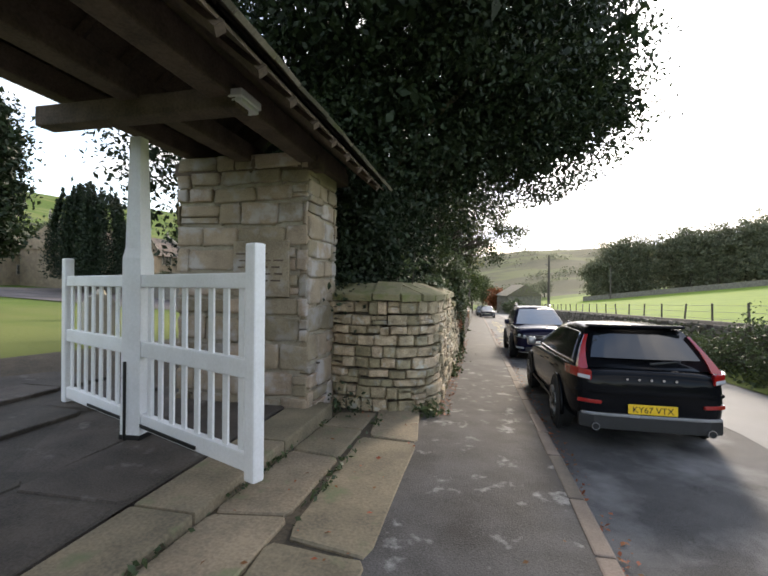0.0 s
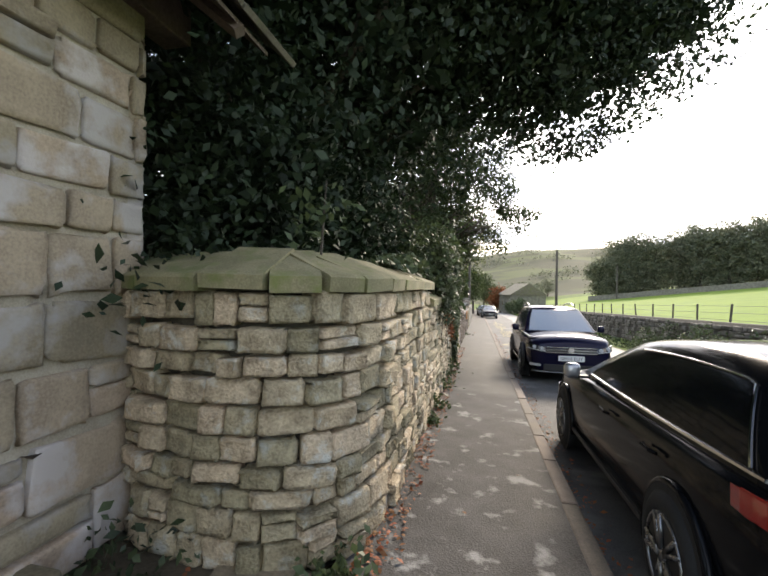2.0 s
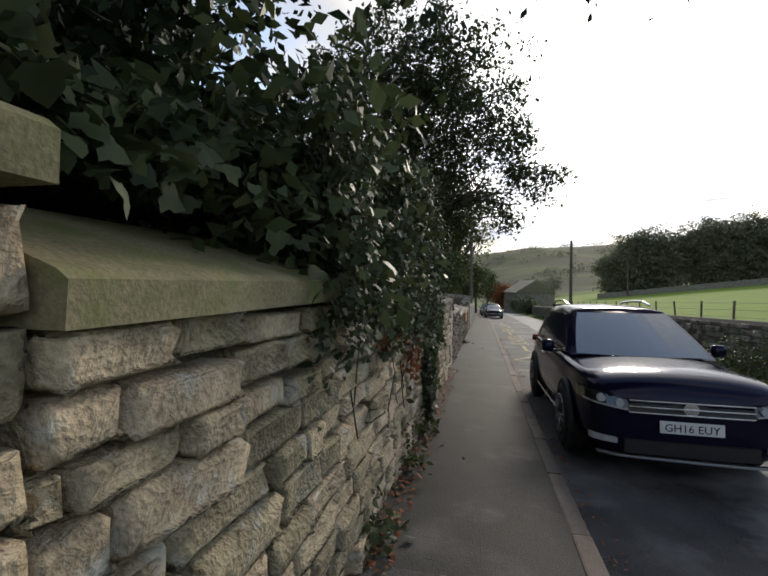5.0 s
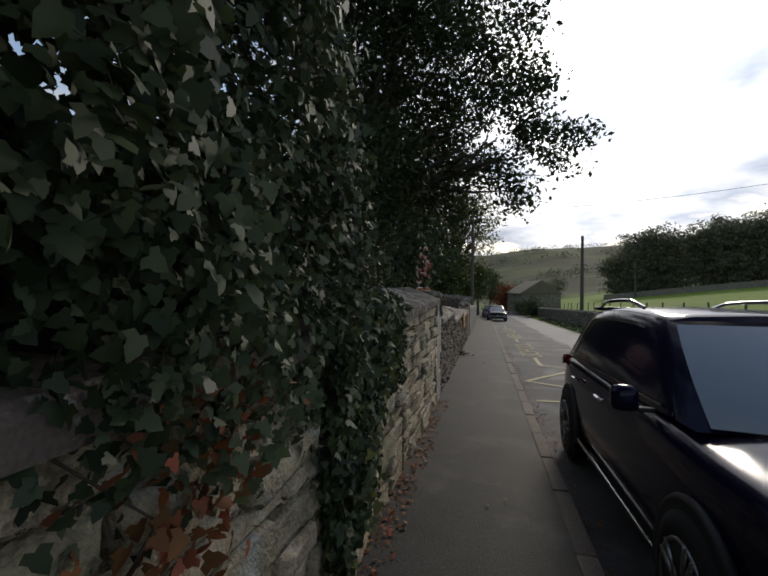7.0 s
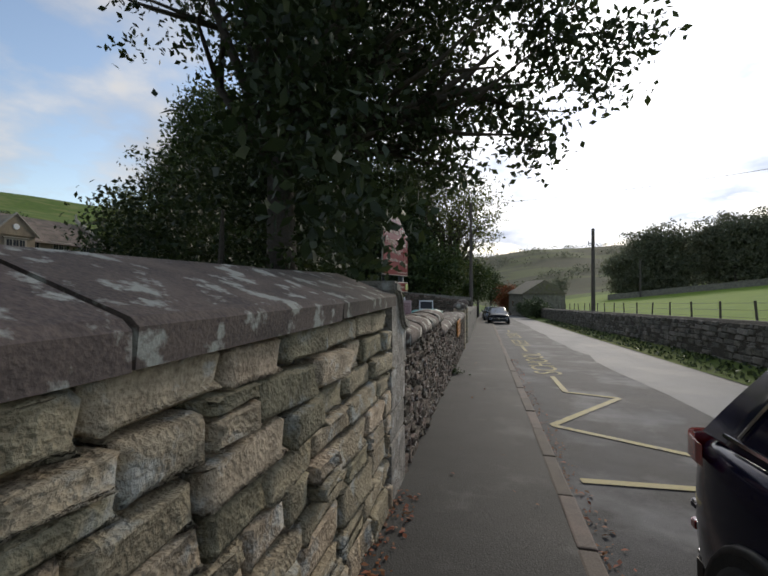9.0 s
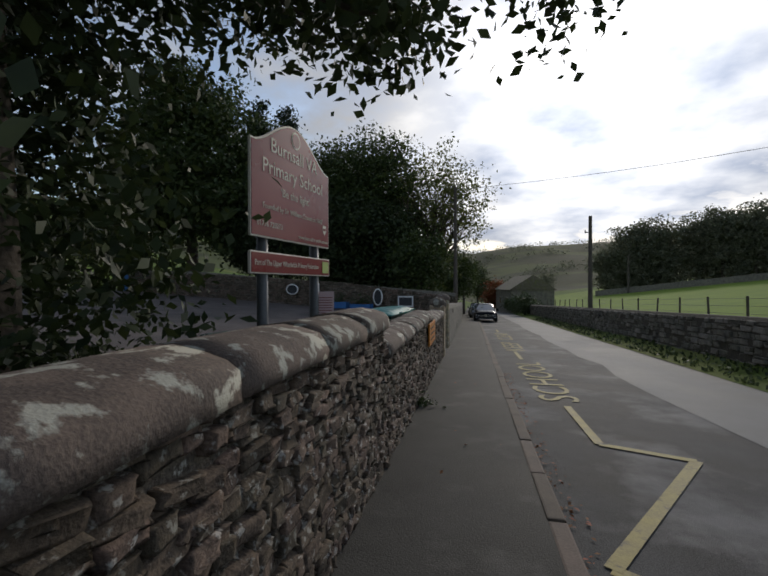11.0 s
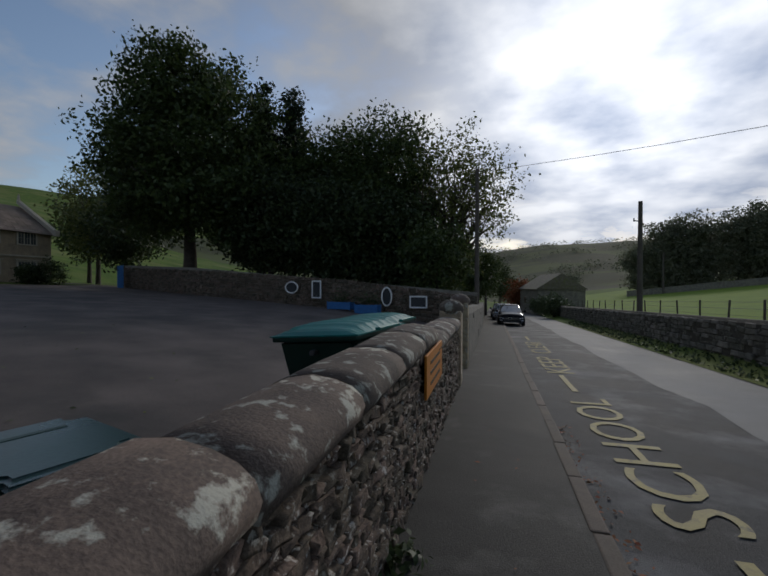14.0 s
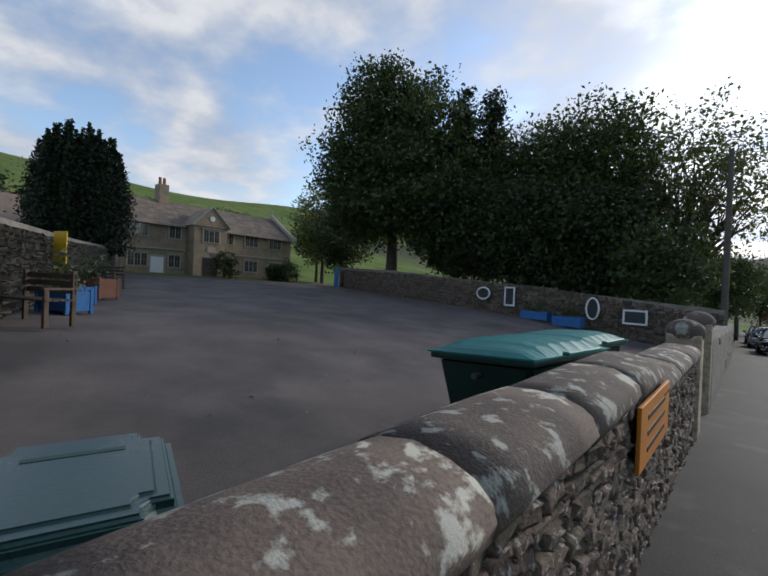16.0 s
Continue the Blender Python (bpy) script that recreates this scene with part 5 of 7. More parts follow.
    # bright sapling on the wall top
    sp = thing("laurel_sapling", Matrix.Translation((-1.22, 7.55, 1.52)), "young broad-leaved sapling growing behind the coping", "sapling")
    part("stem", tube([(0, 0, -0.2), (0.02, 0.02, 0.3), (0.05, 0, 0.62)], [0.012, 0.009, 0.004], 6), M_BARK, sp)
    pts = rng.normal(size=(70, 3)) * (0.13, 0.15, 0.15) + (0.02, 0, 0.38)
    leaf_object("foliage", [leaf_cloud(pts, 0.085 * (0.6 + 0.6 * rng.random(70)), rng)], M_HEDGE, sp)


build_yew()


def build_ivy():
    rng = np.random.default_rng(41)
    # tall mass bulging over the wall
    ivy = thing("ivy_mass", Matrix.Translation((FACE, 13.6, road_z(13.6))), "thick dark ivy bulging over the wall top and face", "ivy")
    o = np.array((FACE, 13.6, road_z(13.6)))
    clouds = []
    n = 62000
    y = rng.uniform(11.6, 15.12, n)
    z = road_z(y) + 0.55 + 3.9 * rng.random(n) ** 0.9
    top = road_z(y) + np.interp(y, [11.6, 12.3, 13.4, 14.2, 14.8, 15.15, 15.45], [2.5, 2.4, 2.5, 2.8, 3.0, 2.8, 2.2]) + 0.13 * np.sin(y * 7) + 0.12 * rng.normal(size=n)
    low = road_z(y) + np.interp(y, [11.6, 12.4, 13.2, 14.4, 15.45], [1.45, 1.4, 1.35, 1.25, 0.4]) + 0.14 * np.sin(y * 5.3) + 0.12 * rng.normal(size=n)
    keep = (z < top) & (z > low)
    y, z = y[keep], z[keep]
    hgt = (z - road_z(y))
    bulge = 0.03 + 0.085 * np.interp(hgt, [0.4, 1.2, 2.2, 3.4, 4.4], [0.3, 1.0, 1.6, 0.8, -1.6]) + 0.07 * np.sin(y * 6.1 + z * 4) + 0.05 * np.sin(y * 13 - z * 9)
    x = FACE + bulge + 0.04 * rng.normal(size=len(y)) - 0.5 * rng.random(len(y)) ** 3
    p = np.stack([x, y, z], 1) - o
    clouds.append(leaf_cloud(p, 0.046 * (0.5 + 0.8 * rng.random(len(p))), rng, IVYLEAF, normal=(0.9, -0.15, 0.35), droop=1.4))
    leaf_object("foliage", clouds, M_IVY, ivy)
    stems = []
    for k in range(7):
        y0 = rng.uniform(12.0, 14.3)
        a = Vector((FACE + 0.02, y0, road_z(y0) + rng.uniform(0.5, 1.0))) - Vector(o)
        pts = [a + Vector((0.02 * rng.normal(), 0.08 * rng.normal() * q, 0.25 * q)) for q in range(5)]
        stems.append(tube(pts, [0.005, 0.005, 0.004, 0.004, 0.003], 5))
    tagged(part("stem_tangle", merge(stems), M_BARK, ivy), kind="stuff")
    # added fill inside the ivy: thick tubes in the dark yew colour
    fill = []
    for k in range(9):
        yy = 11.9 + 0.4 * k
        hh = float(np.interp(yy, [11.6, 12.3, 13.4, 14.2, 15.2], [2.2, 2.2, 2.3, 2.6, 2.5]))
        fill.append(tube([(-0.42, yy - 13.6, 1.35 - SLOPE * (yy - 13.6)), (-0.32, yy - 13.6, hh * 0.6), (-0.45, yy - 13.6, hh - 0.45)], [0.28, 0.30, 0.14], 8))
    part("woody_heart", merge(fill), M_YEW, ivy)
    # low sheet of leaves over the coping
    low_ivy = thing("ivy_sheet", Matrix.Translation((FACE, 16, road_z(16))), "large-leaved ivy sheet hanging over coping and wall face", "ivy")
    o = np.array((FACE, 16, road_z(16)))
    n = 15000
    y = rng.uniform(14.9, 17.2, n)
    u = rng.uniform(-0.55, 1.35, n)
    lim = np.interp(y, [14.9, 15.5, 15.8, 16.1, 16.45, 16.7, 17.2], [1.3, 1.15, 0.85, 0.55, 0.22, -0.05, -0.4]) + 0.12 * np.sin(y * 9)
    k = (u < lim)
    y, u = y[k], u[k]
    face = u > 0
    x = np.where(face, FACE + 0.09 + 0.03 * np.sin(y * 8 + u * 6), FACE + 0.06 + u) + 0.03 * rng.normal(size=len(y))
    z = np.where(face, 0.90 - u, 0.90 - u * 0.36) + 0.03 + 0.02 * rng.normal(size=len(y))
    p = np.stack([x, y, z], 1) - o
    nf = face
    clouds = [leaf_cloud(p[nf], 0.056 * (0.5 + 0.9 * rng.random(nf.sum())), rng, IVYLEAF, normal=(1, -0.1, 0.3), droop=1.5), leaf_cloud(p[~nf], 0.056 * (0.5 + 0.9 * rng.random((~nf).sum())), rng, IVYLEAF, normal=(0.35, 0, 1.0))]
    leaf_object("foliage", clouds, M_IVY, low_ivy)
    pick = p[nf][rng.random(nf.sum()) < 0.09] + (0.02, 0, 0)
    leaf_object("yellow_leaf_scatter", [leaf_cloud(pick, 0.06 * (0.5 + 0.8 * rng.random(len(pick))), rng, IVYLEAF, normal=(1, -0.1, 0.3), droop=1.5)], M_LIGHTLEAF, low_ivy, "yellowing ivy leaves")["kind"] = "stuff"
    part("stem", tube([(0.05, -0.9, -0.0), (0.06, -0.4, 0.5), (0.05, 0.3, 1.2)], [0.02, 0.015, 0.008], 5), M_BARK, low_ivy)
    # fringe beyond the first stretch of coping
    fr = thing("ivy_fringe", Matrix.Translation((-1.2, 10.6, 1.4)), "glossy ivy fringe along the back of the coping", "ivy")
    o = np.array((-1.2, 10.6, 1.4))
    n = 3600
    y = rng.uniform(8.9, 12.4, n)
    x = -1.18 + 0.14 * rng.normal(size=n) + np.clip(y - 10.6, 0, 1.6) * 0.22
    z = np.where(y < 10.6, 1.60, 1.45) + np.interp(y, [8.9, 10, 11, 12.4], [0.02, 0.15, 0.3, 0.5]) * rng.random(n) ** 0.8 + 0.02
    z -= np.clip(x + 0.95, 0, 1) * 0.8
    p = np.stack([x, y, z], 1) - o
    leaf_object("foliage", [leaf_cloud(p, 0.075 * (0.6 + 0.8 * rng.random(n)), rng, IVYLEAF, normal=(0.4, -0.3, 0.7))], M_IVY, fr)
    part("stem", tube([(-0.1, -1.5, 0.18), (-0.02, 0, 0.2), (0.1, 1.6, 0.1)], [0.012, 0.012, 0.01], 5), M_BARK, fr)
    # shrub spilling over the second stretch
    c = np.array((-1.0, 12.2, road_z(12.2) + 0.9))
    sb = thing("elder_bush", Matrix.Translation(c), "light green bush spilling over the wall", "bush")
    pts, _ = crown_points(rng, [(np.array(q) - c, r) for q, r in (((-1.1, 12.0, 1.75), (0.65, 0.9, 0.8)), ((-0.98, 13.0, 1.65), (0.5, 0.9, 0.5)))], 230, 22, 0.13)
    leaf_object("foliage", [leaf_cloud(pts, 0.085 * (0.6 + 0.8 * rng.random(len(pts))), rng)], M_HEDGE, sb)
    part("stem", tube([(-0.2, 0, -0.4), (-0.1, 0.1, 0.6), (0, 0.4, 1.2)], [0.04, 0.03, 0.012], 6), M_BARK, sb)
    # dead russet leaves on the ivy stems
    dl = thing("dead_leaves", Matrix.Translation((FACE, 13.3, road_z(13.3))), "cluster of withered russet leaves hanging from the ivy", "dead leaves")
    p = np.concatenate([rng.normal(size=(60, 3)) * (0.03, 0.16, 0.10) + (0.10, a, b) for a, b in ((-0.45, 1.40), (-0.2, 1.36), (0.7, 1.12), (0.78, 1.28), (0.55, 0.98))])
    tagged(leaf_object("foliage", [leaf_cloud(p, 0.048 * (0.6 + 0.8 * rng.random(len(p))), rng, IVYLEAF, normal=(1, 0, 0.2), spread=1.6, droop=1.5)], M_RUSSET, dl))
    # tufts at the foot of the walls
    for n, (x, y, r, hh, m) in enumerate(((-2.15, 6.75, 0.22, 0.2, M_IVY), (-0.86, 7.0, 0.10, 0.16, M_HEDGE), (-0.78, 13.9, 0.14, 0.35, M_IVY), (-0.78, 15.0, 0.12, 0.22, M_HEDGE), (-0.76, 11.2, 0.10, 0.14, M_HEDGE), (-0.74, 26.2, 0.10, 0.12, M_HEDGE), (-0.76, 10.3, 0.08, 0.10, M_HEDGE), (-0.76, 12.6, 0.12, 0.2, M_HEDGE))):
        t = thing("wall_foot_weeds", Matrix.Translation((x, y, road_z(y))), "tuft of green weeds at the foot of the wall", "weeds", "weeds at the wall foot")
        p = np.abs(rng.normal(size=(150, 3))) * (0, 0, hh * 0.6) + rng.normal(size=(150, 3)) * (r, r, 0.01)
        leaf_object("foliage", [leaf_cloud(p, 0.075 * (0.5 + 0.9 * rng.random(150)), rng)], m, t)
    # litter along the wall foot, the kerb and on the yard
    lit = []
    for x0, x1, y0, y1, cnt, zf in ((-0.83, -0.56, 6.9, 20, 3000, 0.004), (0.69, 0.90, 2, 30, 1500, ROAD + 0.006), (-2.0, -0.85, 1, 6.9, 60, 0.02), (-0.5, 0.5, 2, 30, 26, 0.006)):
        yy = rng.uniform(y0, y1, cnt)
        xx = x0 + (x1 - x0) * rng.random(cnt) ** (2.2 if cnt > 100 else 1)
        lit.append(leaf_cloud(np.stack([xx, yy, road_z(yy) + zf + 0.008], 1), 0.045 * (0.4 + rng.random(cnt)), rng, normal=(0, 0, 2.5)))
    tagged(leaf_object("leaf_litter", lit, M_RUSSET, None), "brown fallen leaves along wall foot and gutter", "leaves", kind="stuff")
    cnt = 260
    xx, yy = rng.uniform(-16, -1.6, cnt), rng.uniform(24.5, 44, cnt)
    zz = np.array([land(a, b) for a, b in zip(xx, yy)])
    tagged(leaf_object("yard_leaves", [leaf_cloud(np.stack([xx, yy, zz + 0.045], 1), 0.06 * (0.5 + rng.random(cnt)), rng, normal=(0, 0, 2.5))], M_LIGHTLEAF, None), "scattered yellow leaves on the playground", "leaves", kind="stuff")


build_ivy()

tree("roadside_sycamore", np.array((-2.75, 21.75, land(-2.75, 21.75))), 3.4, [((-3.2, 22.6, 6.3), (2.9, 2.6, 1.8)), ((-1.2, 22.4, 6.4), (2.4, 2.2, 1.9)), ((-2.4, 21.9, 7.6), (2.4, 2.2, 1.3)), ((0.4, 22.6, 5.6), (0.9, 1.0, 0.9)), ((-2.2, 22.4, 4.0), (1.4, 1.6, 1.0)), ((-1.7, 24.6, 5.2), (1.9, 1.9, 1.6)), ((0.95, 23.2, 4.9), (0.45, 0.6, 0.6)), ((-1.85, 20.8, 3.1), (0.75, 1.2, 1.2)), ((0.75, 23.3, 3.15), (0.45, 0.5, 0.45)), ((1.35, 23.2, 4.3), (0.7, 0.8, 0.7)), ((0.1, 23.2, 3.7), (0.6, 0.6, 0.5)), ((-0.9, 23.0, 3.2), (0.9, 0.9, 0.8)), ((-1.12, 19.9, 1.6), (0.24, 0.9, 0.5))], M_DARKLEAF, 940, 46, 0.22, 0.12, "leafy sycamore leaning over the school wall", seed=3, trunk_r=0.24, limbs=34)


def woods():
    # trees behind the yard
    tree("great_sycamore", np.array((-25.5, 54.5, land(-25.5, 54.5))), 6.0, [((-25.0, 54.5, 12.2), (7.0, 6.5, 5.8)), ((-25.6, 54.0, 17.0), (4.6, 4.4, 3.6)), ((-30.5, 54.0, 11.0), (3.6, 3.6, 2.6)), ((-22.5, 54.0, 8.0), (6.0, 5.0, 3.6)), ((-28.5, 54.0, 7.2), (4.2, 4.0, 2.6))], M_OAK, 1500, 42, 0.62, 0.36, "great sycamore in full leaf behind the playground wall", seed=5, trunk_r=0.6, limbs=30)
    for n, (x, y, h) in enumerate(((-20.6, 58.0, 18.6), (-17.8, 58.5, 17.6))):
        b = np.array((x, y, land(x, y)))
        blobs = [((x, y, b[2] + h * f), (0.35 + 3.4 * (1 - f), 0.35 + 3.4 * (1 - f), h * 0.11)) for f in (0.25, 0.38, 0.5, 0.62, 0.74, 0.85, 0.94)]
        tree("dark_conifer", b, h * 0.7, blobs, M_YEW, 620, 40, 0.45, 0.34, "tall dark conifer behind the playground", seed=7 + n, trunk_r=0.35, limbs=6, group="conifers behind the playground")
    for n, (x, y, h, r, m) in enumerate(((-15.0, 58, 15.0, 4.2, M_OAK), (-11.5, 59, 16.2, 4.4, M_OAK), (-18, 55, 11, 4.0, M_DARKLEAF), (-8.2, 57, 16.5, 3.9, M_OAK), (-12.5, 54, 10, 3.6, M_DARKLEAF), (-8.0, 53.5, 9, 3.2, M_DARKLEAF))):
        b = np.array((x, y, land(x, y)))
        tree("wall_side_tree", b, h * 0.3, [((x, y, b[2] + h * 0.68), (r, r, h * 0.29)), ((x + 0.8, y, b[2] + h * 0.36), (r * 0.9, r * 0.9, h * 0.2)), ((x - 1.4, y, b[2] + h * 0.5), (r * 0.8, r * 0.8, h * 0.2))], m, 640, 38, 0.55, 0.3, "leafy tree crowding behind the playground wall", seed=20 + n, trunk_r=0.3, limbs=16, group="trees behind the playground")
    b = np.array((-3.6, 58.0, land(-3.6, 58)))
    tree("pale_beech", b, 4.0, [((-4.4, 58, b[2] + 10.5), (4.6, 4.4, 4.8)), ((-1.6, 58, b[2] + 9.5), (3.4, 3.6, 4.2)), ((-4.6, 58, b[2] + 5.0), (3.2, 3.0, 2.6))], M_LIGHTLEAF, 640, 17, 0.5, 0.26, "thin-leaved pale tree with many upright stems", seed=33, trunk_r=0.34, limbs=60)
    for n, (x, y, h) in enumerate(((-1.6, 66, 7), (-2.6, 74, 8), (-1.2, 84, 8), (1.0, 95, 8), (-3.6, 50.0, 6.5))):
        b = np.array((x, y, road_z(y)))
        tree("lane_side_tree", b, h * 0.3, [((x, y, b[2] + h * 0.62), (2.0, 2.2, h * 0.36))], M_OAK, 240, 22, 0.4, 0.26, "bushy tree beside the lane", seed=50 + n, trunk_r=0.16, limbs=8, group="trees beside the lane")
    # irish yew by the school
    rng = np.random.default_rng(61)
    x, y = -34.6, 32.2
    b = np.array((x, y, land(x, y)))
    yew = thing("irish_yew", Matrix.Translation(b), "broad columnar yew with ragged upright top", "tree")
    pts = []
    for k in range(70):
        a, q = rng.uniform(0, 2 * math.pi), 3.2 * math.sqrt(rng.random())
        h = 9.7 - 0.16 * q * q + rng.normal() * 0.4
        s = rng.random(800) ** 0.8
        sway = 0.82 + 0.22 * np.sin(np.pi * np.minimum(s * 0.9 + 0.15, 1))
        px = q * math.cos(a) * sway + rng.normal(size=800) * 0.36 * (1.15 - s)
        py = q * math.sin(a) * sway + rng.normal(size=800) * 0.36 * (1.15 - s)
        pts.append(np.stack([px, py, 1.2 + s * (h - 1.2)], 1))
    p = np.concatenate(pts)
    leaf_object("crown", [leaf_cloud(p, 0.21 * (0.6 + 0.7 * rng.random(len(p))), rng, droop=-1.0)], M_YEW, yew)
    part("trunk", tube([(0, 0, -0.3), (0, 0, 2.5), (0, 0, 8)], [0.6, 0.5, 0.3], 10), M_BARK, yew)
    # trees by the school and on the slope behind
    for n, (x, y, h, r, m) in enumerate(((-44, 62, 14, 4.2, M_LIGHTLEAF), (-38, 60, 9, 3.4, M_DARKLEAF), (-58, 45, 8, 3.5, M_DARKLEAF), (-62, 52, 8, 3.6, M_DARKLEAF), (-64, 60, 9, 4.0, M_DARKLEAF), (-55, 28, 9, 4, M_DARKLEAF), (-60, 20, 9, 4, M_OAK), (-50, 66, 12, 4.0, M_OAK))):
        b = np.array((x, y, land(x, y)))
        tree("school_side_tree", b, h * 0.3, [((x, y, b[2] + h * 0.64), (r, r, h * 0.36)), ((x + 1, y - 1, b[2] + h * 0.45), (r * 0.8, r * 0.8, h * 0.25))], m, 340, 18, 0.55, 0.36, "leafy tree on the slope by the school", seed=70 + n, trunk_r=0.25, limbs=10, group="trees by the school")
    # dark overhanging yew by the lychgate path
    b = np.array((-18.2, 12.9, land(-18.2, 12.9)))
    tree("path_yew", b, 3.0, [((-18.3, 12.9, b[2] + 5.5), (1.2, 1.2, 3.0)), ((-18.0, 12.9, b[2] + 3.4), (0.9, 0.9, 1.4))], M_YEW, 500, 40, 0.3, 0.2, "drooping dark yew beside the church path", seed=91, trunk_r=0.35, limbs=10)
    # copse on the far side of the field
    rng = np.random.default_rng(95)
    for n in range(13):
        f = n / 12
        x, y = 36 + 40 * f + rng.normal() * 2.0, 142 - 14 * f + rng.normal() * 3
        b = np.array((x, y, land(x, y)))
        h = 15 + 3.5 * rng.random() - (4 if n == 0 else 0)
        tree("copse_tree", b, h * 0.3, [((x, y, b[2] + h * 0.66), (4.6, 4.4, h * 0.34)), ((x + 1.5, y, b[2] + h * 0.28), (4.8, 4.0, h * 0.30))], M_HAZEWOODS, 320, 24, 0.75, 0.6, "rounded tree in a far copse, haze in its leaf colour", seed=100 + n, trunk_r=0.4, limbs=8, group="copse across the field")
    for n, (x, y, h, m) in enumerate(((4.2, 92, 5, M_RUSSET), (12, 120, 7, M_HAZEWOODS), (8.5, 108, 6, M_OAK), (20, 170, 8, M_HAZEWOODS), (4, 130, 8, M_HAZEWOODS), (-4, 120, 10, M_HAZEWOODS), (-8, 105, 12, M_OAK), (15, 150, 7, M_LIGHTLEAF), (28, 190, 8, M_HAZEWOODS))):
        b = np.array((x, y, land(x, y)))
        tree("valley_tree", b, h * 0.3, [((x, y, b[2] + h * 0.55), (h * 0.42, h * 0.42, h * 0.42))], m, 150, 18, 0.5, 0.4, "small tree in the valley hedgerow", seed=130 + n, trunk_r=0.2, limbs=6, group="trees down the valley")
    # hillside woods: many small crowns
    clouds = []
    for n in range(420):
        y = rng.uniform(260, 900)
        x = rng.uniform(-0.1, 0.75) * y
        if noise.noise((x * 0.012, y * 0.012, 3)) < 0.02:
            continue
        c = np.array((x, y, land(x, y) + 2.5))
        pts = c + rng.normal(size=(36, 3)) * (4.5, 4.5, 2.2)
        clouds.append(leaf_cloud(pts, 2.4 * (0.6 + 0.7 * rng.random(36)), rng))
    for n in range(70):
        x, y = rng.uniform(-260, -75), rng.uniform(-30, 150)
        if noise.noise((x * 0.02, y * 0.02, 8)) < 0.12:
            continue
        c = np.array((x, y, land(x, y) + 1.5))
        pts = c + rng.normal(size=(40, 3)) * (2.0, 2.0, 1.2)
        clouds.append(leaf_cloud(pts, 1.0 * (0.6 + 0.7 * rng.random(40)), rng))
    tagged(leaf_object("hillside_woods", clouds, M_HAZEWOODS, None), "distant scrub and woods on the dale sides", "woods", kind="stuff")


woods()


def holly():
    rng = np.random.default_rng(47)
    c = np.array((-3.4, 21.2, land(-3.4, 21.2)))
    sh = thing("holly_thicket", Matrix.Translation(c), "dense dark holly thicket behind the school wall", "shrub")
    pts, _ = crown_points(rng, [(np.array(q) - c, r) for q, r in (((-2.7, 22.0, 1.0), (1.2, 0.7, 1.5)), ((-4.2, 22.4, 1.6), (1.6, 0.9, 1.8)), ((-2.6, 22.1, 3.0), (1.1, 0.8, 1.2)), ((-5.6, 22.6, 1.4), (1.4, 0.8, 1.3)))], 640, 44, 0.2)
    leaf_object("foliage", [leaf_cloud(pts, 0.09 * (0.5 + 0.9 * rng.random(len(pts))), rng)], M_DARKLEAF, sh)
    part("stem", tube([(0, 0, -0.4), (0.1, 0, 1.4), (0.0, 0.2, 2.6)], [0.09, 0.06, 0.02], 6), M_BARK, sh)


holly()


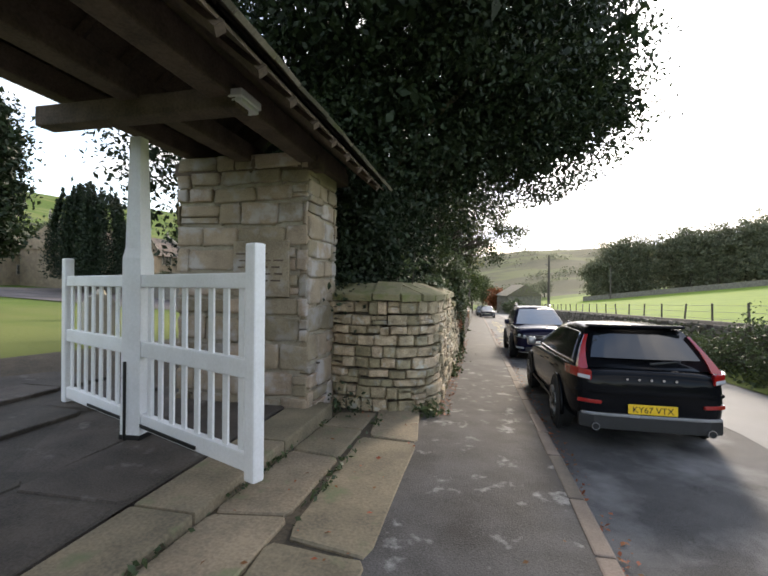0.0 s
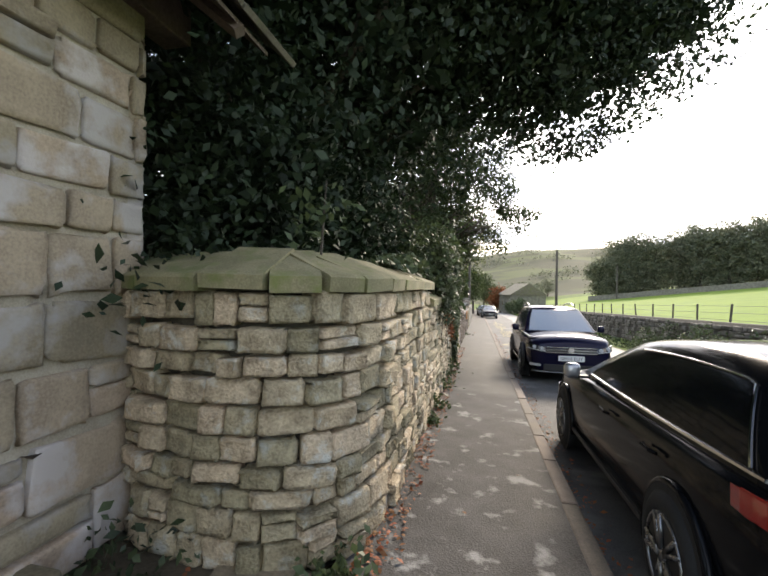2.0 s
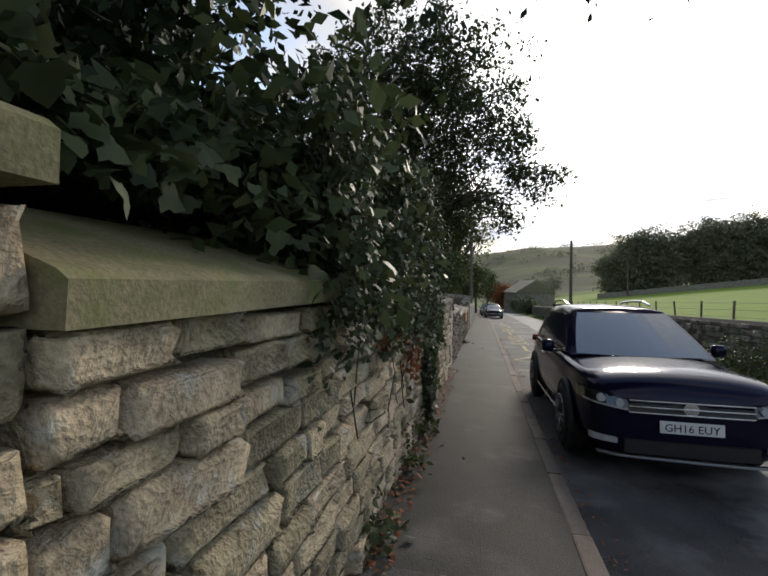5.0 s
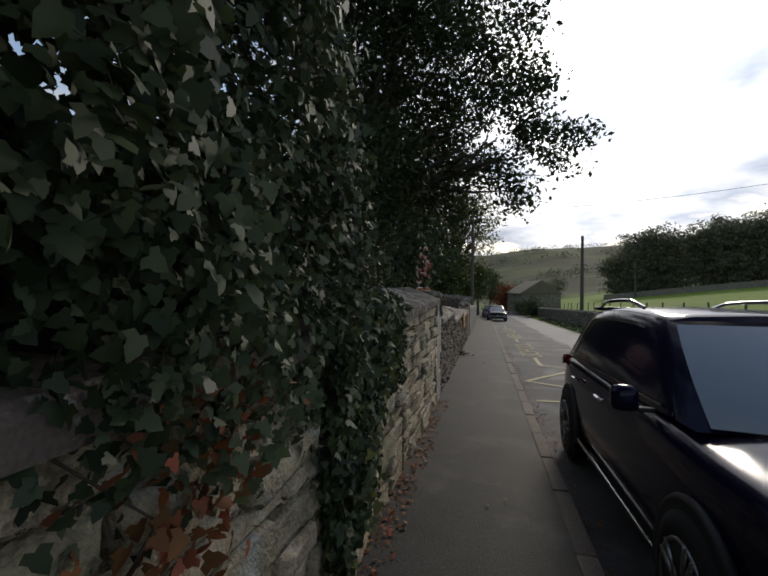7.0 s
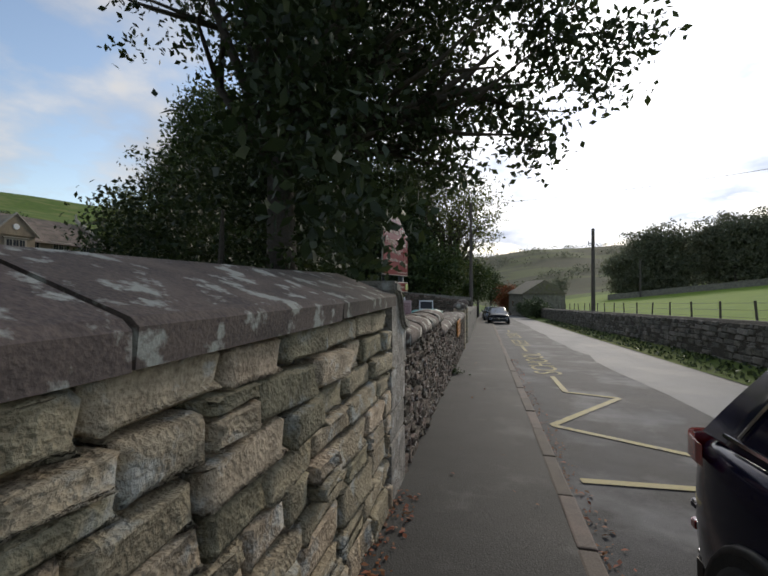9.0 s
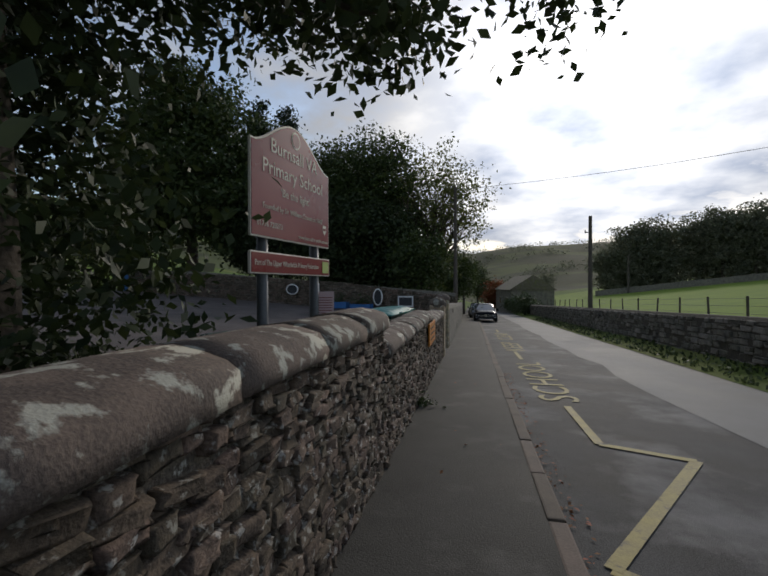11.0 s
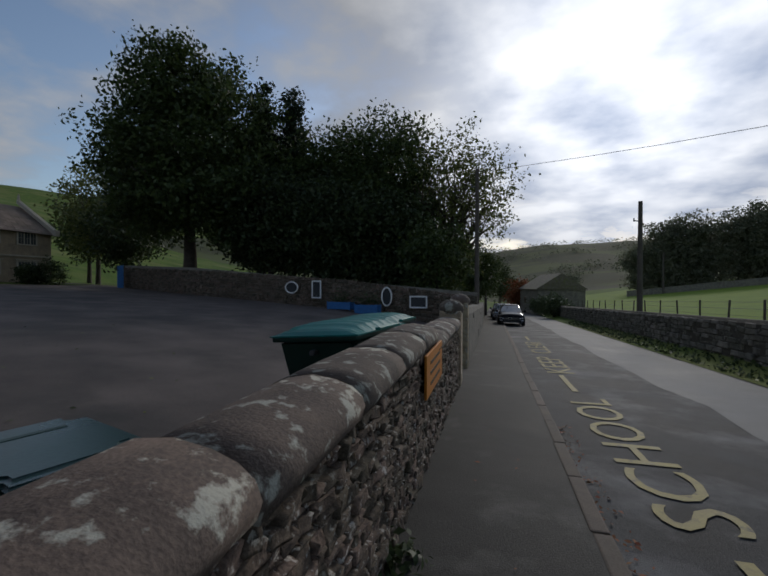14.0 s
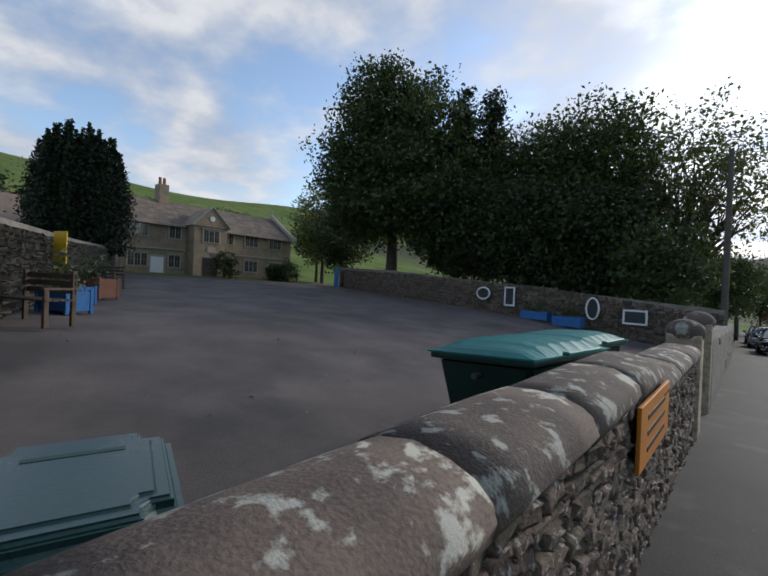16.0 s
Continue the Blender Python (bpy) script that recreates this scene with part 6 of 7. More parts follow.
# ---- far side of the street ----
def far_side():
    rng = np.random.default_rng(77)
    w = wall_thing("wall_field", "long dark drystone field wall across the road")
    line = [(6.55, 90), (6.4, 40), (6.4, -10)]
    rows = [(x, y, road_z(y) + 1.12, -1, 0) for x, y in line]
    part("core", fix(sweep(rows, [(-0.02, -1.3), (-0.02, 0), (-0.1, 0.10), (-0.4, 0.10), (-0.45, -1.3)])), M_CORE, w)
    st2 = lay_stones([(6.42, 90), (6.42, -10)], lambda s: road_z(90 - s) - 0.05, lambda s: road_z(90 - s) + 1.15, 0.15, 0.34, rng, 0.22, 0.012, 0.025)
    stones_joined("stone_facing", st2, M_FARSTONE, w, "weathered facing stones of the field wall")
    # hedge in front of the wall near the cars
    hedge = thing("roadside_hedge", Matrix.Translation((6.0, 14, road_z(14))), "straggling grey-green bramble hedge against the field wall", "hedge")
    o = np.array((6.0, 14, road_z(14)))
    blobs = []
    for k in range(26):
        y = 3 + k * 0.78
        hgt = 0.75 + 0.3 * math.sin(k * 1.7) + (0.2 if y < 14 else -0.15)
        blobs.append((np.array((6.05 + 0.15 * math.sin(k * 2.3), y, road_z(y) + hgt * 0.6)) - o, (0.62, 0.75, hgt * 0.72)))
    pts, _ = crown_points(rng, blobs, 900, 22, 0.13)
    leaf_object("foliage", [leaf_cloud(pts, 0.075 * (0.6 + 0.9 * rng.random(len(pts))), rng)], M_HEDGE, hedge)
    for y in np.linspace(-10, 8, 18):
        part("stem", tube([(0.1, y, -SLOPE * y - 0.1), (0.15 * rng.normal(), y + 0.1, -SLOPE * y + 0.7)], [0.02, 0.008], 5), M_BARK, hedge)
    vg = []
    for k in range(2600):
        y = rng.uniform(2, 60)
        x = 5.45 + 0.9 * rng.random() ** 1.2
        vg.append((x, y, road_z(y) + ROAD + 0.02 + max(0, x - 5.5) * 0.22 + 0.05))
    tagged(leaf_object("verge_grass", [leaf_cloud(np.array(vg), 0.13 * (0.5 + rng.random(len(vg))), rng, droop=-1.5)], M_HEDGE, None), "rough grass tufts on the verge", "grass", kind="stuff")
    # fence of posts in the field
    fence = thing("field_fence", Matrix.Identity(4), "line of wooden posts with wire inside the field", "fence")
    post = bpy.data.meshes.new("post")
    bm = box_data(0.07, 0.07, 1.25, (0, 0, 0.55), 0.01)
    bm.to_mesh(post); bm.free()
    post.materials.append(M_POLE)
    prev = None
    wires = []
    y = 4.0
    while y < 92:
        x = 10.0
        ob = new("post", post)
        ob.parent = fence
        z = land(x, y)
        ob.matrix_basis = pose(x, y, z, rng.normal() * 2.5, rng.normal() * 2.5, 0)
        y += 2.6
    for h in (0.5, 0.8, 1.08):
        part("wire", tube([(10.0, q, land(10.0, q) + h) for q in np.linspace(4, 92, 12)], [0.006] * 12, 4), M_POLE_G, fence)
    # far field wall below the copse
    w2 = wall_thing("wall_far_field", "long grey drystone wall on the far side of the field")
    pts = [(30, 132), (45, 124), (62, 112), (80, 98), (100, 80)]
    rows = [(x, y, land(x, y), 0.6, 0.8) for x, y in pts]
    part("facing", fix(sweep(rows, [(-0.3, -0.4), (-0.25, 1.35), (0.25, 1.35), (0.3, -0.4)])), M_FARSTONE, w2)
    # telegraph poles
    for n, (x, y, h, lab) in enumerate(((7.25, 48.1, 6.9, "leaning dark wooden telegraph pole by the field wall"), (-1.02, 48.0, 9.1, "tall weathered wooden telegraph pole on the pavement"), (36.0, 128.0, 9.0, "far wooden telegraph pole in the field"), (-0.9, 72.0, 7.5, "far wooden telegraph pole beside the lane"))):
        z = land(x, y) if x > 8 else road_z(y)
        p = thing("telegraph_pole", Matrix.Translation((x, y, z)), lab, "telegraph pole", "telegraph poles")
        part("shaft", tube([(0, 0, -0.3), (0, 0, h)], [0.15 if n != 2 else 0.2, 0.10 if n != 2 else 0.15], 12), M_POLE, p)
        if n < 2:
            part("insulator_arm", tube([(-0.28, 0, h - 1.0), (0.12, 0, h - 1.05)], [0.03, 0.03], 6), M_POLE_G, p)
            part("step_bolt", tube([(-0.3, 0, h - 1.05), (-0.3, 0, h - 0.85)], [0.035, 0.025], 6), M_POLE_G, p)
    a, b = Vector((-1.02, 48.0, road_z(48) + 8.9)), Vector((30, 30, 8.5))
    pts = [a.lerp(b, i / 12) - Vector((0, 0, 1.2 * math.sin(math.pi * i / 12))) for i in range(13)]
    cab = thing("overhead_cable", Matrix.Identity(4), "thin black overhead cable strung from the pole", "cable")
    part("wire", tube(pts, [0.012] * 13, 5), M_IRON, cab)
    # stone house down the lane
    hs = thing("lane_house", pose(7.6, 86, land(7.6, 86) - 0.3, 0, 0, 10), "low grey stone house half hidden by bushes", "house")
    part("wall", box_data(6, 9, 3.4, (0, 0, 1.7)), M_FARSTONE, hs)
    rv = [(-3.3, -4.7, 3.3), (3.3, -4.7, 3.3), (0, -4.7, 5.4), (-3.3, 4.7, 3.3), (3.3, 4.7, 3.3), (0, 4.7, 5.4)]
    part("roof", fix((rv, [(0, 1, 2), (3, 5, 4), (0, 2, 5, 3), (1, 4, 5, 2), (0, 3, 4, 1)])), M_SLATE, hs)
    for yy in (-2.5, 1.5):
        wn = part("window", box_data(0.06, 0.9, 1.1, (-3.02, yy, 1.7)), M_SURROUND, hs)
        part("pane", box_data(0.03, 0.7, 0.9, (-3.05, yy, 1.7)), M_WINDOW, wn)
    for n, (x, y) in enumerate(((5.6, 78), (6.2, 82), (6.0, 70), (4.8, 92))):
        bsh = np.array((x, y, road_z(y)))
        tree("lane_bush", bsh, 0.5, [((x, y, bsh[2] + 1.2), (1.3, 1.5, 1.2))], M_HEDGE, 130, 20, 0.25, 0.2, "rounded green bush beside the lane", "bush", seed=150 + n, trunk_r=0.06, limbs=5, group="bushes beside the lane")


far_side()


# ---- road markings ----
def bar(name, p, q, width, parent, z=ROAD + 0.011):
    a, b = Vector((*p, 0)), Vector((*q, 0))
    d = (b - a).normalized()
    n = Vector((-d.y, d.x, 0)) * width / 2
    vs = [a - n, b - n, b + n, a + n]
    return part(name, ([(v.x, v.y, z + road_z(v.y)) for v in vs], [(0, 1, 2, 3)]), M_YELLOW, parent)


def markings():
    zig = thing("zigzag_marking", Matrix.Identity(4), "worn yellow zigzag no-stopping line painted on the road", "road marking", kind="structure")
    bar("stroke", (0.86, 20.85), (2.45, 20.95), 0.11, zig)
    P = [(2.45, 21.75), (0.88, 22.75), (2.32, 24.86), (1.48, 25.2), (1.50, 27.0)]
    for i, (a, b) in enumerate(zip(P, P[1:])):
        bar("stroke", a, b, 0.11, zig, ROAD + 0.010 + 0.0015 * i)
    P2 = [(1.42, 32.45), (1.42, 34.3)]
    bar("stroke", *P2, 0.11, zig)
    bar("stroke", (1.42, 43.3), (1.42, 45.3), 0.11, zig)
    word = thing("road_lettering", Matrix.Identity(4), "worn yellow capital lettering painted on the road", "road marking", kind="structure")
    for body, y0, y1 in (("SCHOOL", 27.35, 31.9), ("KEEP", 34.6, 37.6), ("CLEAR", 38.6, 42.6)):
        me = text_mesh(body, 1.0, 0.0, 'LEFT')
        xs = [v.co.x for v in me.vertices]
        lo, hi2 = min(xs), max(xs)
        hs = max(v.co.y for v in me.vertices)
        for v in me.vertices:
            s, t = (v.co.x - lo) / (hi2 - lo), v.co.y / hs
            y = y0 + (y1 - y0) * s
            v.co = (1.80 - 0.64 * t, y, road_z(y) + ROAD + 0.012)
        me.materials.clear()
        me.materials.append(M_YELLOW)
        ob = new("painted_word", me)
        ob.parent = word


markings()


# ---- school yard ----
def school_sign():
    # the board stands behind the wall and faces the road
    s = thing("school_sign", pose(-1.475, 23.34, land(-1.40, 23.33), 0, 0, 83), "maroon school name board with cream lettering on two grey posts", "sign")
    z0 = land(-1.40, 23.33)
    top_r, low = 2.80 - SLOPE * 24 - z0, 2.10 - SLOPE * 24 - z0
    hw = 0.62
    for x in (-0.40, 0.44):
        part("post", tube([(x, 0.05, -0.2), (x, 0.05, top_r - 0.1)], [0.045, 0.045], 14), M_POLE_G, s, smooth=True)
    # board outline with an ogee top
    n = 24
    outline = [(-hw, low), (hw, low), (hw, top_r)]
    for i in range(n + 1):
        x = hw - 2 * hw * i / n
        a = abs(x) / hw
        outline.append((x, top_r + 0.26 * (0.5 + 0.5 * math.cos(math.pi * min(a * 1.05, 1))) ** 0.8))
    outline.append((-hw, top_r))

    def plate(grow, y0, y1):
        cx, cz = 0, (low + top_r) / 2
        pts = [(x + math.copysign(grow, x) if abs(x) > 0.02 else x, z + (grow if z > cz else -grow)) for x, z in outline]
        k = len(pts)
        v = [(x, y0, z) for x, z in pts] + [(x, y1, z) for x, z in pts]
        f = [tuple(range(k)), tuple(range(2 * k - 1, k - 1, -1))] + [(i, i + k, (i + 1) % k + k, (i + 1) % k) for i in range(k)]
        return fix((v, f))
    part("edging", plate(0.012, -0.012, 0.006), M_SIGNTXT, s, "thin cream edging")
    board = part("board", plate(0.0, -0.016, 0.004), M_SIGN, s)
    rows = (("Burnsall VA", 0.16, top_r - 0.03), ("Primary School", 0.16, top_r - 0.21), ("\u2018Be the light\u2019", 0.095, low + 0.345), ("Founded by Sir William Craven in 1602", 0.061, low + 0.215))
    for body, size, z in rows:
        letters("lettering", body, size, M_SIGNTXT, board, pose(0, -0.018, z, 90, 0, 0), 0.0012)
    letters("lettering", "01756 720273", 0.06, M_SIGNTXT, board, pose(-hw + 0.06, -0.018, low + 0.075, 90, 0, 0), 0.0012, 'LEFT')
    letters("lettering", "www.burnsall.n-yorks.sch.uk", 0.048, M_SIGNTXT, board, pose(hw - 0.025, -0.018, low + 0.03, 90, 0, 0), 0.0012, 'RIGHT')
    # crest and shield as plain shapes
    part("crest", tube([(0, -0.016, top_r + 0.165), (0, -0.0185, top_r + 0.165)], [0.075, 0.075], 12), M_SIGNTXT, board)
    part("crest_inner", tube([(0, -0.018, top_r + 0.165), (0, -0.0205, top_r + 0.165)], [0.06, 0.06], 12), M_SIGN, board)
    sh = [(-0.035, 0, 0.05), (0.035, 0, 0.05), (0.035, 0, 0.0), (0, 0, -0.05), (-0.035, 0, 0.0)]
    part("shield", ([(x + hw - 0.09, -0.0185, z + low + 0.155) for x, _, z in sh], [(4, 3, 2, 1, 0)]), M_SIGNTXT, board)
    part("shield_band", box_data(0.05, 0.002, 0.02, (hw - 0.09, -0.0195, low + 0.165)), M_SIGN, board)
    # lower strip
    zb = 1.98 - SLOPE * 24 - z0
    h = 0.17
    strip_ob = part("lower_board", box_data(2 * hw + 0.04, 0.022, h, (0.0, -0.004, zb - h / 2), 0.004), M_SIGNTXT, s, "maroon strip board with cream edging")
    face = part("lower_face", box_data(2 * hw + 0.015, 0.022, h - 0.02, (0.0, -0.007, zb - h / 2), 0.003), M_SIGN, strip_ob)
    letters("lettering", "Part of The Upper Wharfedale Primary Federation", 0.062, M_SIGNTXT, strip_ob, pose(-hw + 0.03, -0.0195, zb - h / 2 - 0.02, 90, 0, 0), 0.001, 'LEFT').scale = (0.78, 1, 1)
    part("green_panel", box_data(0.13, 0.004, 0.11, (hw - 0.075, -0.0195, zb - h / 2)), M_LIME, strip_ob)
    nt = part("paper_notice", box_data(0.17, 0.01, 0.36, (0.0, 0.0, 0.0), 0.003), M_PAPER, s, "white and pink paper notice", at=pose(0.52, -0.03, zb - 0.50, 0, 0, -62))
    for k in range(12):
        part("text_bar", box_data(0.13, 0.002, 0.007, (0, -0.006, 0.12 - 0.025 * k)), M_SIGN, nt)


school_sign()


def big_bin(name, at, lid, body, label):
    b = thing(name, at, label, "wheelie bin", "large bins")
    v = [(-0.50, -0.36, 0.16), (0.50, -0.36, 0.16), (0.50, 0.36, 0.16), (-0.50, 0.36, 0.16), (-0.66, -0.48, 1.14), (0.66, -0.48, 1.14), (0.66, 0.48, 1.14), (-0.66, 0.48, 1.14)]
    bm = fix((v, [(0, 3, 2, 1), (4, 5, 6, 7), (0, 1, 5, 4), (1, 2, 6, 5), (2, 3, 7, 6), (3, 0, 4, 7)]))
    bmesh.ops.bevel(bm, geom=bm.edges[:], offset=0.05, segments=3, affect='EDGES')
    part("body", bm, body, b, smooth=False)
    part("rim", box_data(1.40, 1.04, 0.06, (0, 0, 1.14), 0.02), body, b)
    # lid, ribbed and a little domed
    lv, lf, n, m = [], [], 28, 8
    for i in range(n + 1):
        x = -0.71 + 1.42 * i / n
        for j in range(m + 1):
            y = -0.54 + 1.08 * j / m
            dome = 0.11 * (1 - (2 * i / n - 1) ** 4) * (1 - (2 * j / m - 1) ** 4)
            rib = 0.012 if (i % 4 in (1, 2)) and 0 < j < m else 0
            lv.append((x, y, 1.18 + dome + rib))
    for i in range(n):
        for j in range(m):
            a = i * (m + 1) + j
            lf.append((a, a + m + 1, a + m + 2, a + 1))
    bm = fix((lv, lf))
    ext = bmesh.ops.extrude_face_region(bm, geom=bm.faces[:])
    for e in ext["geom"]:
        if isinstance(e, bmesh.types.BMVert):
            e.co.z = 1.165
    bmesh.ops.recalc_face_normals(bm, faces=bm.faces)
    part("lid", bm, lid, b, "ribbed plastic lid")
    part("handle", tube([(-0.3, -0.56, 1.2), (-0.3, -0.60, 1.2), (0.3, -0.60, 1.2), (0.3, -0.56, 1.2)], [0.016] * 4, 6), lid, b)
    for x in (-0.42, 0.42):
        for y in (-0.3, 0.3):
            wv = part("castor", disc(0.09, 0.05, 16), M_TYRE, b, at=Matrix.Translation((x, y, 0.09)))
            part("fork", box_data(0.07, 0.03, 0.1, (0, 0, 0.06)), M_POLE_G, wv)
        part("trunnion", tube([(x * 1.55, 0, 1.0), (x * 1.75, 0, 1.0)], [0.03, 0.03], 8), M_POLE_G, b)


def small_bin(at, label, mtl):
    b = thing("wheelie_bin", at, label, "wheelie bin", "household bins")
    v = [(-0.22, -0.25, 0.06), (0.22, -0.25, 0.06), (0.22, 0.25, 0.06), (-0.22, 0.25, 0.06), (-0.28, -0.34, 0.98), (0.28, -0.34, 0.98), (0.28, 0.34, 0.98), (-0.28, 0.34, 0.98)]
    bm = fix((v, [(0, 3, 2, 1), (4, 5, 6, 7), (0, 1, 5, 4), (1, 2, 6, 5), (2, 3, 7, 6), (3, 0, 4, 7)]))
    bmesh.ops.bevel(bm, geom=bm.edges[:], offset=0.035, segments=3, affect='EDGES')
    part("body", bm, mtl, b)
    def slab(sx, sy, z0, z1, corner, edge):
        bm = bmesh.new()
        bmesh.ops.create_cube(bm, size=1.0, matrix=Matrix.Translation((0, 0, (z0 + z1) / 2)) @ Matrix.Diagonal((sx, sy, z1 - z0, 1)))
        up = [e for e in bm.edges if abs(e.verts[0].co.z - e.verts[1].co.z) > 0.5 * (z1 - z0)]
        bmesh.ops.bevel(bm, geom=up, offset=corner, segments=5, affect='EDGES')
        rim = [e for e in bm.edges if abs(e.verts[0].co.z - e.verts[1].co.z) < 1e-4 and e.verts[0].co.z > (z0 + z1) / 2 and e.calc_face_angle(0) > 0.8]
        bmesh.ops.bevel(bm, geom=rim, offset=edge, segments=3, affect='EDGES')
        return bm
    lid = part("lid", slab(0.62, 0.78, 0.975, 1.06, 0.09, 0.03), mtl, b)
    part("lid_rim", slab(0.56, 0.70, 1.055, 1.078, 0.08, 0.012), mtl, lid)
    part("lid_panel", slab(0.47, 0.60, 1.07, 1.086, 0.06, 0.008), mtl, lid, "slightly raised lid panel")
    part("lid_mark", box_data(0.3, 0.035, 0.003, (0, 0.16, 1.087), 0.001), M_BINGREEN, lid)
    part("handle", tube([(-0.24, 0.38, 0.98), (-0.24, 0.45, 0.99), (0.24, 0.45, 0.99), (0.24, 0.38, 0.98)], [0.016] * 4, 8), mtl, b)
    for x in (-0.24, 0.24):
        part("wheel", disc(0.1, 0.05, 18), M_TYRE, b, at=Matrix.Translation((x, 0.28, 0.1)))


big_bin("large_bin", pose(-1.80, 28.45, land(-1.80, 28.45) + 0.04, -4, 0, 82), M_TEAL, M_BINGREEN, "large dark green bin with teal ribbed lid behind the wall")
big_bin("large_bin", pose(-1.92, 30.05, land(-1.92, 30.05) + 0.04, -4, 0, 85), M_TEAL, M_BINGREEN, "large dark green bin with teal ribbed lid behind the wall")
small_bin(pose(-1.88, 24.95, land(-1.88, 24.95) - 0.10, 0, 0, 72), "grey-green wheelie bin close behind the wall", M_BINGREY)
small_bin(pose(-2.7, 24.4, land(-2.7, 24.4) - 0.06, 0, 0, 76), "grey-green wheelie bin close behind the wall", M_BINGREY)
osn = thing("orange_notice", pose(FACE + 0.06, 28.0, -0.10, 0, 0, 90), "weathered orange notice board fixed to the wall face", "sign")
part("board", box_data(1.15, 0.025, 0.40, (0, 0, 0), 0.006), M_ORANGE, osn)
for k in range(3):
    part("text_bar", box_data(0.7, 0.004, 0.03, (0, -0.014, 0.10 - 0.10 * k)), M_IRON, osn)


def school():
    X0 = -40.2
    zb = land(-40, 45) - 0.45
    s = thing("school_house", pose(X0, 45.3, zb, 0, 0, 2), "long two-storey old stone schoolhouse with mullioned windows", "schoolhouse")
    Ln, D, He = 8.8, 8.0, 4.95       # half length, depth, eaves
    rng = np.random.default_rng(81)
    part("wall", box_data(D, 2 * Ln, He + 1.6, (-D / 2, 0, (He - 1.6) / 2)), M_HOUSE, s)
    # roof
    rv = []
    for y in (-Ln - 0.15, Ln + 0.15):
        rv += [(0.35, y, He - 0.12), (-D - 0.35, y, He - 0.12), (-D / 2, y, He + 2.7)]
    part("roof", fix((rv, [(0, 1, 2), (3, 5, 4), (0, 2, 5, 3), (1, 4, 5, 2), (0, 3, 4, 1)])), M_HOUSE, s)
    items = []
    sl = math.hypot(D / 2 + 0.35, 2.82)
    ang = math.atan2(2.82, D / 2 + 0.35)
    for r in range(14):
        f = r / 14
        y = -Ln - 0.2
        while y < Ln + 0.1:
            w = 0.5 + 0.4 * rng.random()
            bm_v = []
            m = pose(0.38 - (D / 2 + 0.35) * (f + 0.035), y + w / 2, He - 0.08 + 2.82 * (f + 0.035), 0, math.degrees(ang) + 2, 0) @ Matrix.Diagonal((sl / 14 * 1.25, w - 0.02, 0.06, 1))
            c = [Vector((a, b, d)) for a in (-.5, .5) for b in (-.5, .5) for d in (-.5, .5)]
            items.append(([m @ q for q in c], [(0, 1, 3, 2), (4, 6, 7, 5), (0, 4, 5, 1), (2, 3, 7, 6), (0, 2, 6, 4), (1, 5, 7, 3)]))
            y += w
    tagged(part("roof_slate_courses", merge(items), M_ROOF, s), "brownish stone roof slates", kind="stuff")
    for y in (-Ln - 0.1, Ln + 0.1):
        cv = [(0.5, y - 0.2, He - 0.1), (0.5, y + 0.2, He - 0.1), (-D / 2, y - 0.2, He + 3.05), (-D / 2, y + 0.2, He + 3.05), (0.5, y - 0.2, He + 0.3), (0.5, y + 0.2, He + 0.3), (-D / 2, y - 0.2, He + 3.4), (-D / 2, y + 0.2, He + 3.4)]
        cp = part("gable_coping", fix((cv, [(0, 1, 3, 2), (4, 6, 7, 5), (0, 4, 5, 1), (2, 3, 7, 6), (0, 2, 6, 4), (1, 5, 7, 3)])), M_SURROUND, s)
        part("finial", tube([(-D / 2, y, He + 3.3), (-D / 2, y, He + 4.0)], [0.16, 0.05], 6), M_SURROUND, cp)
        part("kneeler", box_data(0.5, 0.45, 0.6, (0.4, y, He + 0.1), 0.05), M_SURROUND, cp)
    part("chimney", box_data(1.1, 0.9, 2.4, (-D / 2, -4.0, He + 3.1), 0.03), M_HOUSE, s)
    for dy in (-0.2, 0.2):
        part("chimney_pot", tube([(-D / 2, -4.0 + dy, He + 4.3), (-D / 2, -4.0 + dy, He + 5.0)], [0.16, 0.13], 10), M_TERRA, s)
    part("string_course", box_data(0.14, 2 * Ln, 0.14, (0.06, 0, 2.75), 0.02), M_SURROUND, s)

    def window(y, z, lights, h=1.05, x=0.0):
        wd = 0.52 * lights
        fr = part("window", box_data(0.10, wd + 0.24, h + 0.24, (x + 0.02, y, z), 0.02), M_SURROUND, s, "pale stone mullioned window")
        for k in range(lights):
            yy = y - wd / 2 + 0.52 * (k + 0.5)
            pn = part("pane", box_data(0.03, 0.42, h, (x + 0.068, yy, z)), M_WINDOW, fr)
        for k in range(lights):
            yy = y - wd / 2 + 0.52 * (k + 0.5)
            part("glazing_bar", box_data(0.02, 0.02, h, (x + 0.088, yy, z)), M_SURROUND, fr)
            part("glazing_bar", box_data(0.02, 0.42, 0.02, (x + 0.088, yy, z)), M_SURROUND, fr)
        part("label_mould", box_data(0.16, wd + 0.5, 0.09, (x + 0.08, y, z + h / 2 + 0.18), 0.02), M_SURROUND, fr)
    for y, l in ((-7.5, 3), (-4.4, 2), (0.95, 2), (3.6, 3), (6.6, 3)):
        window(y, 4.35, l)
        window(y, 1.7, l)
    d = part("front_door", box_data(0.1, 1.1, 2.1, (0.03, -5.9, 0.95), 0.01), M_PLATE_W, s, "pale grey plank door")
    part("door_surround", box_data(0.08, 1.45, 2.35, (0.01, -5.9, 1.0), 0.01), M_SURROUND, d)
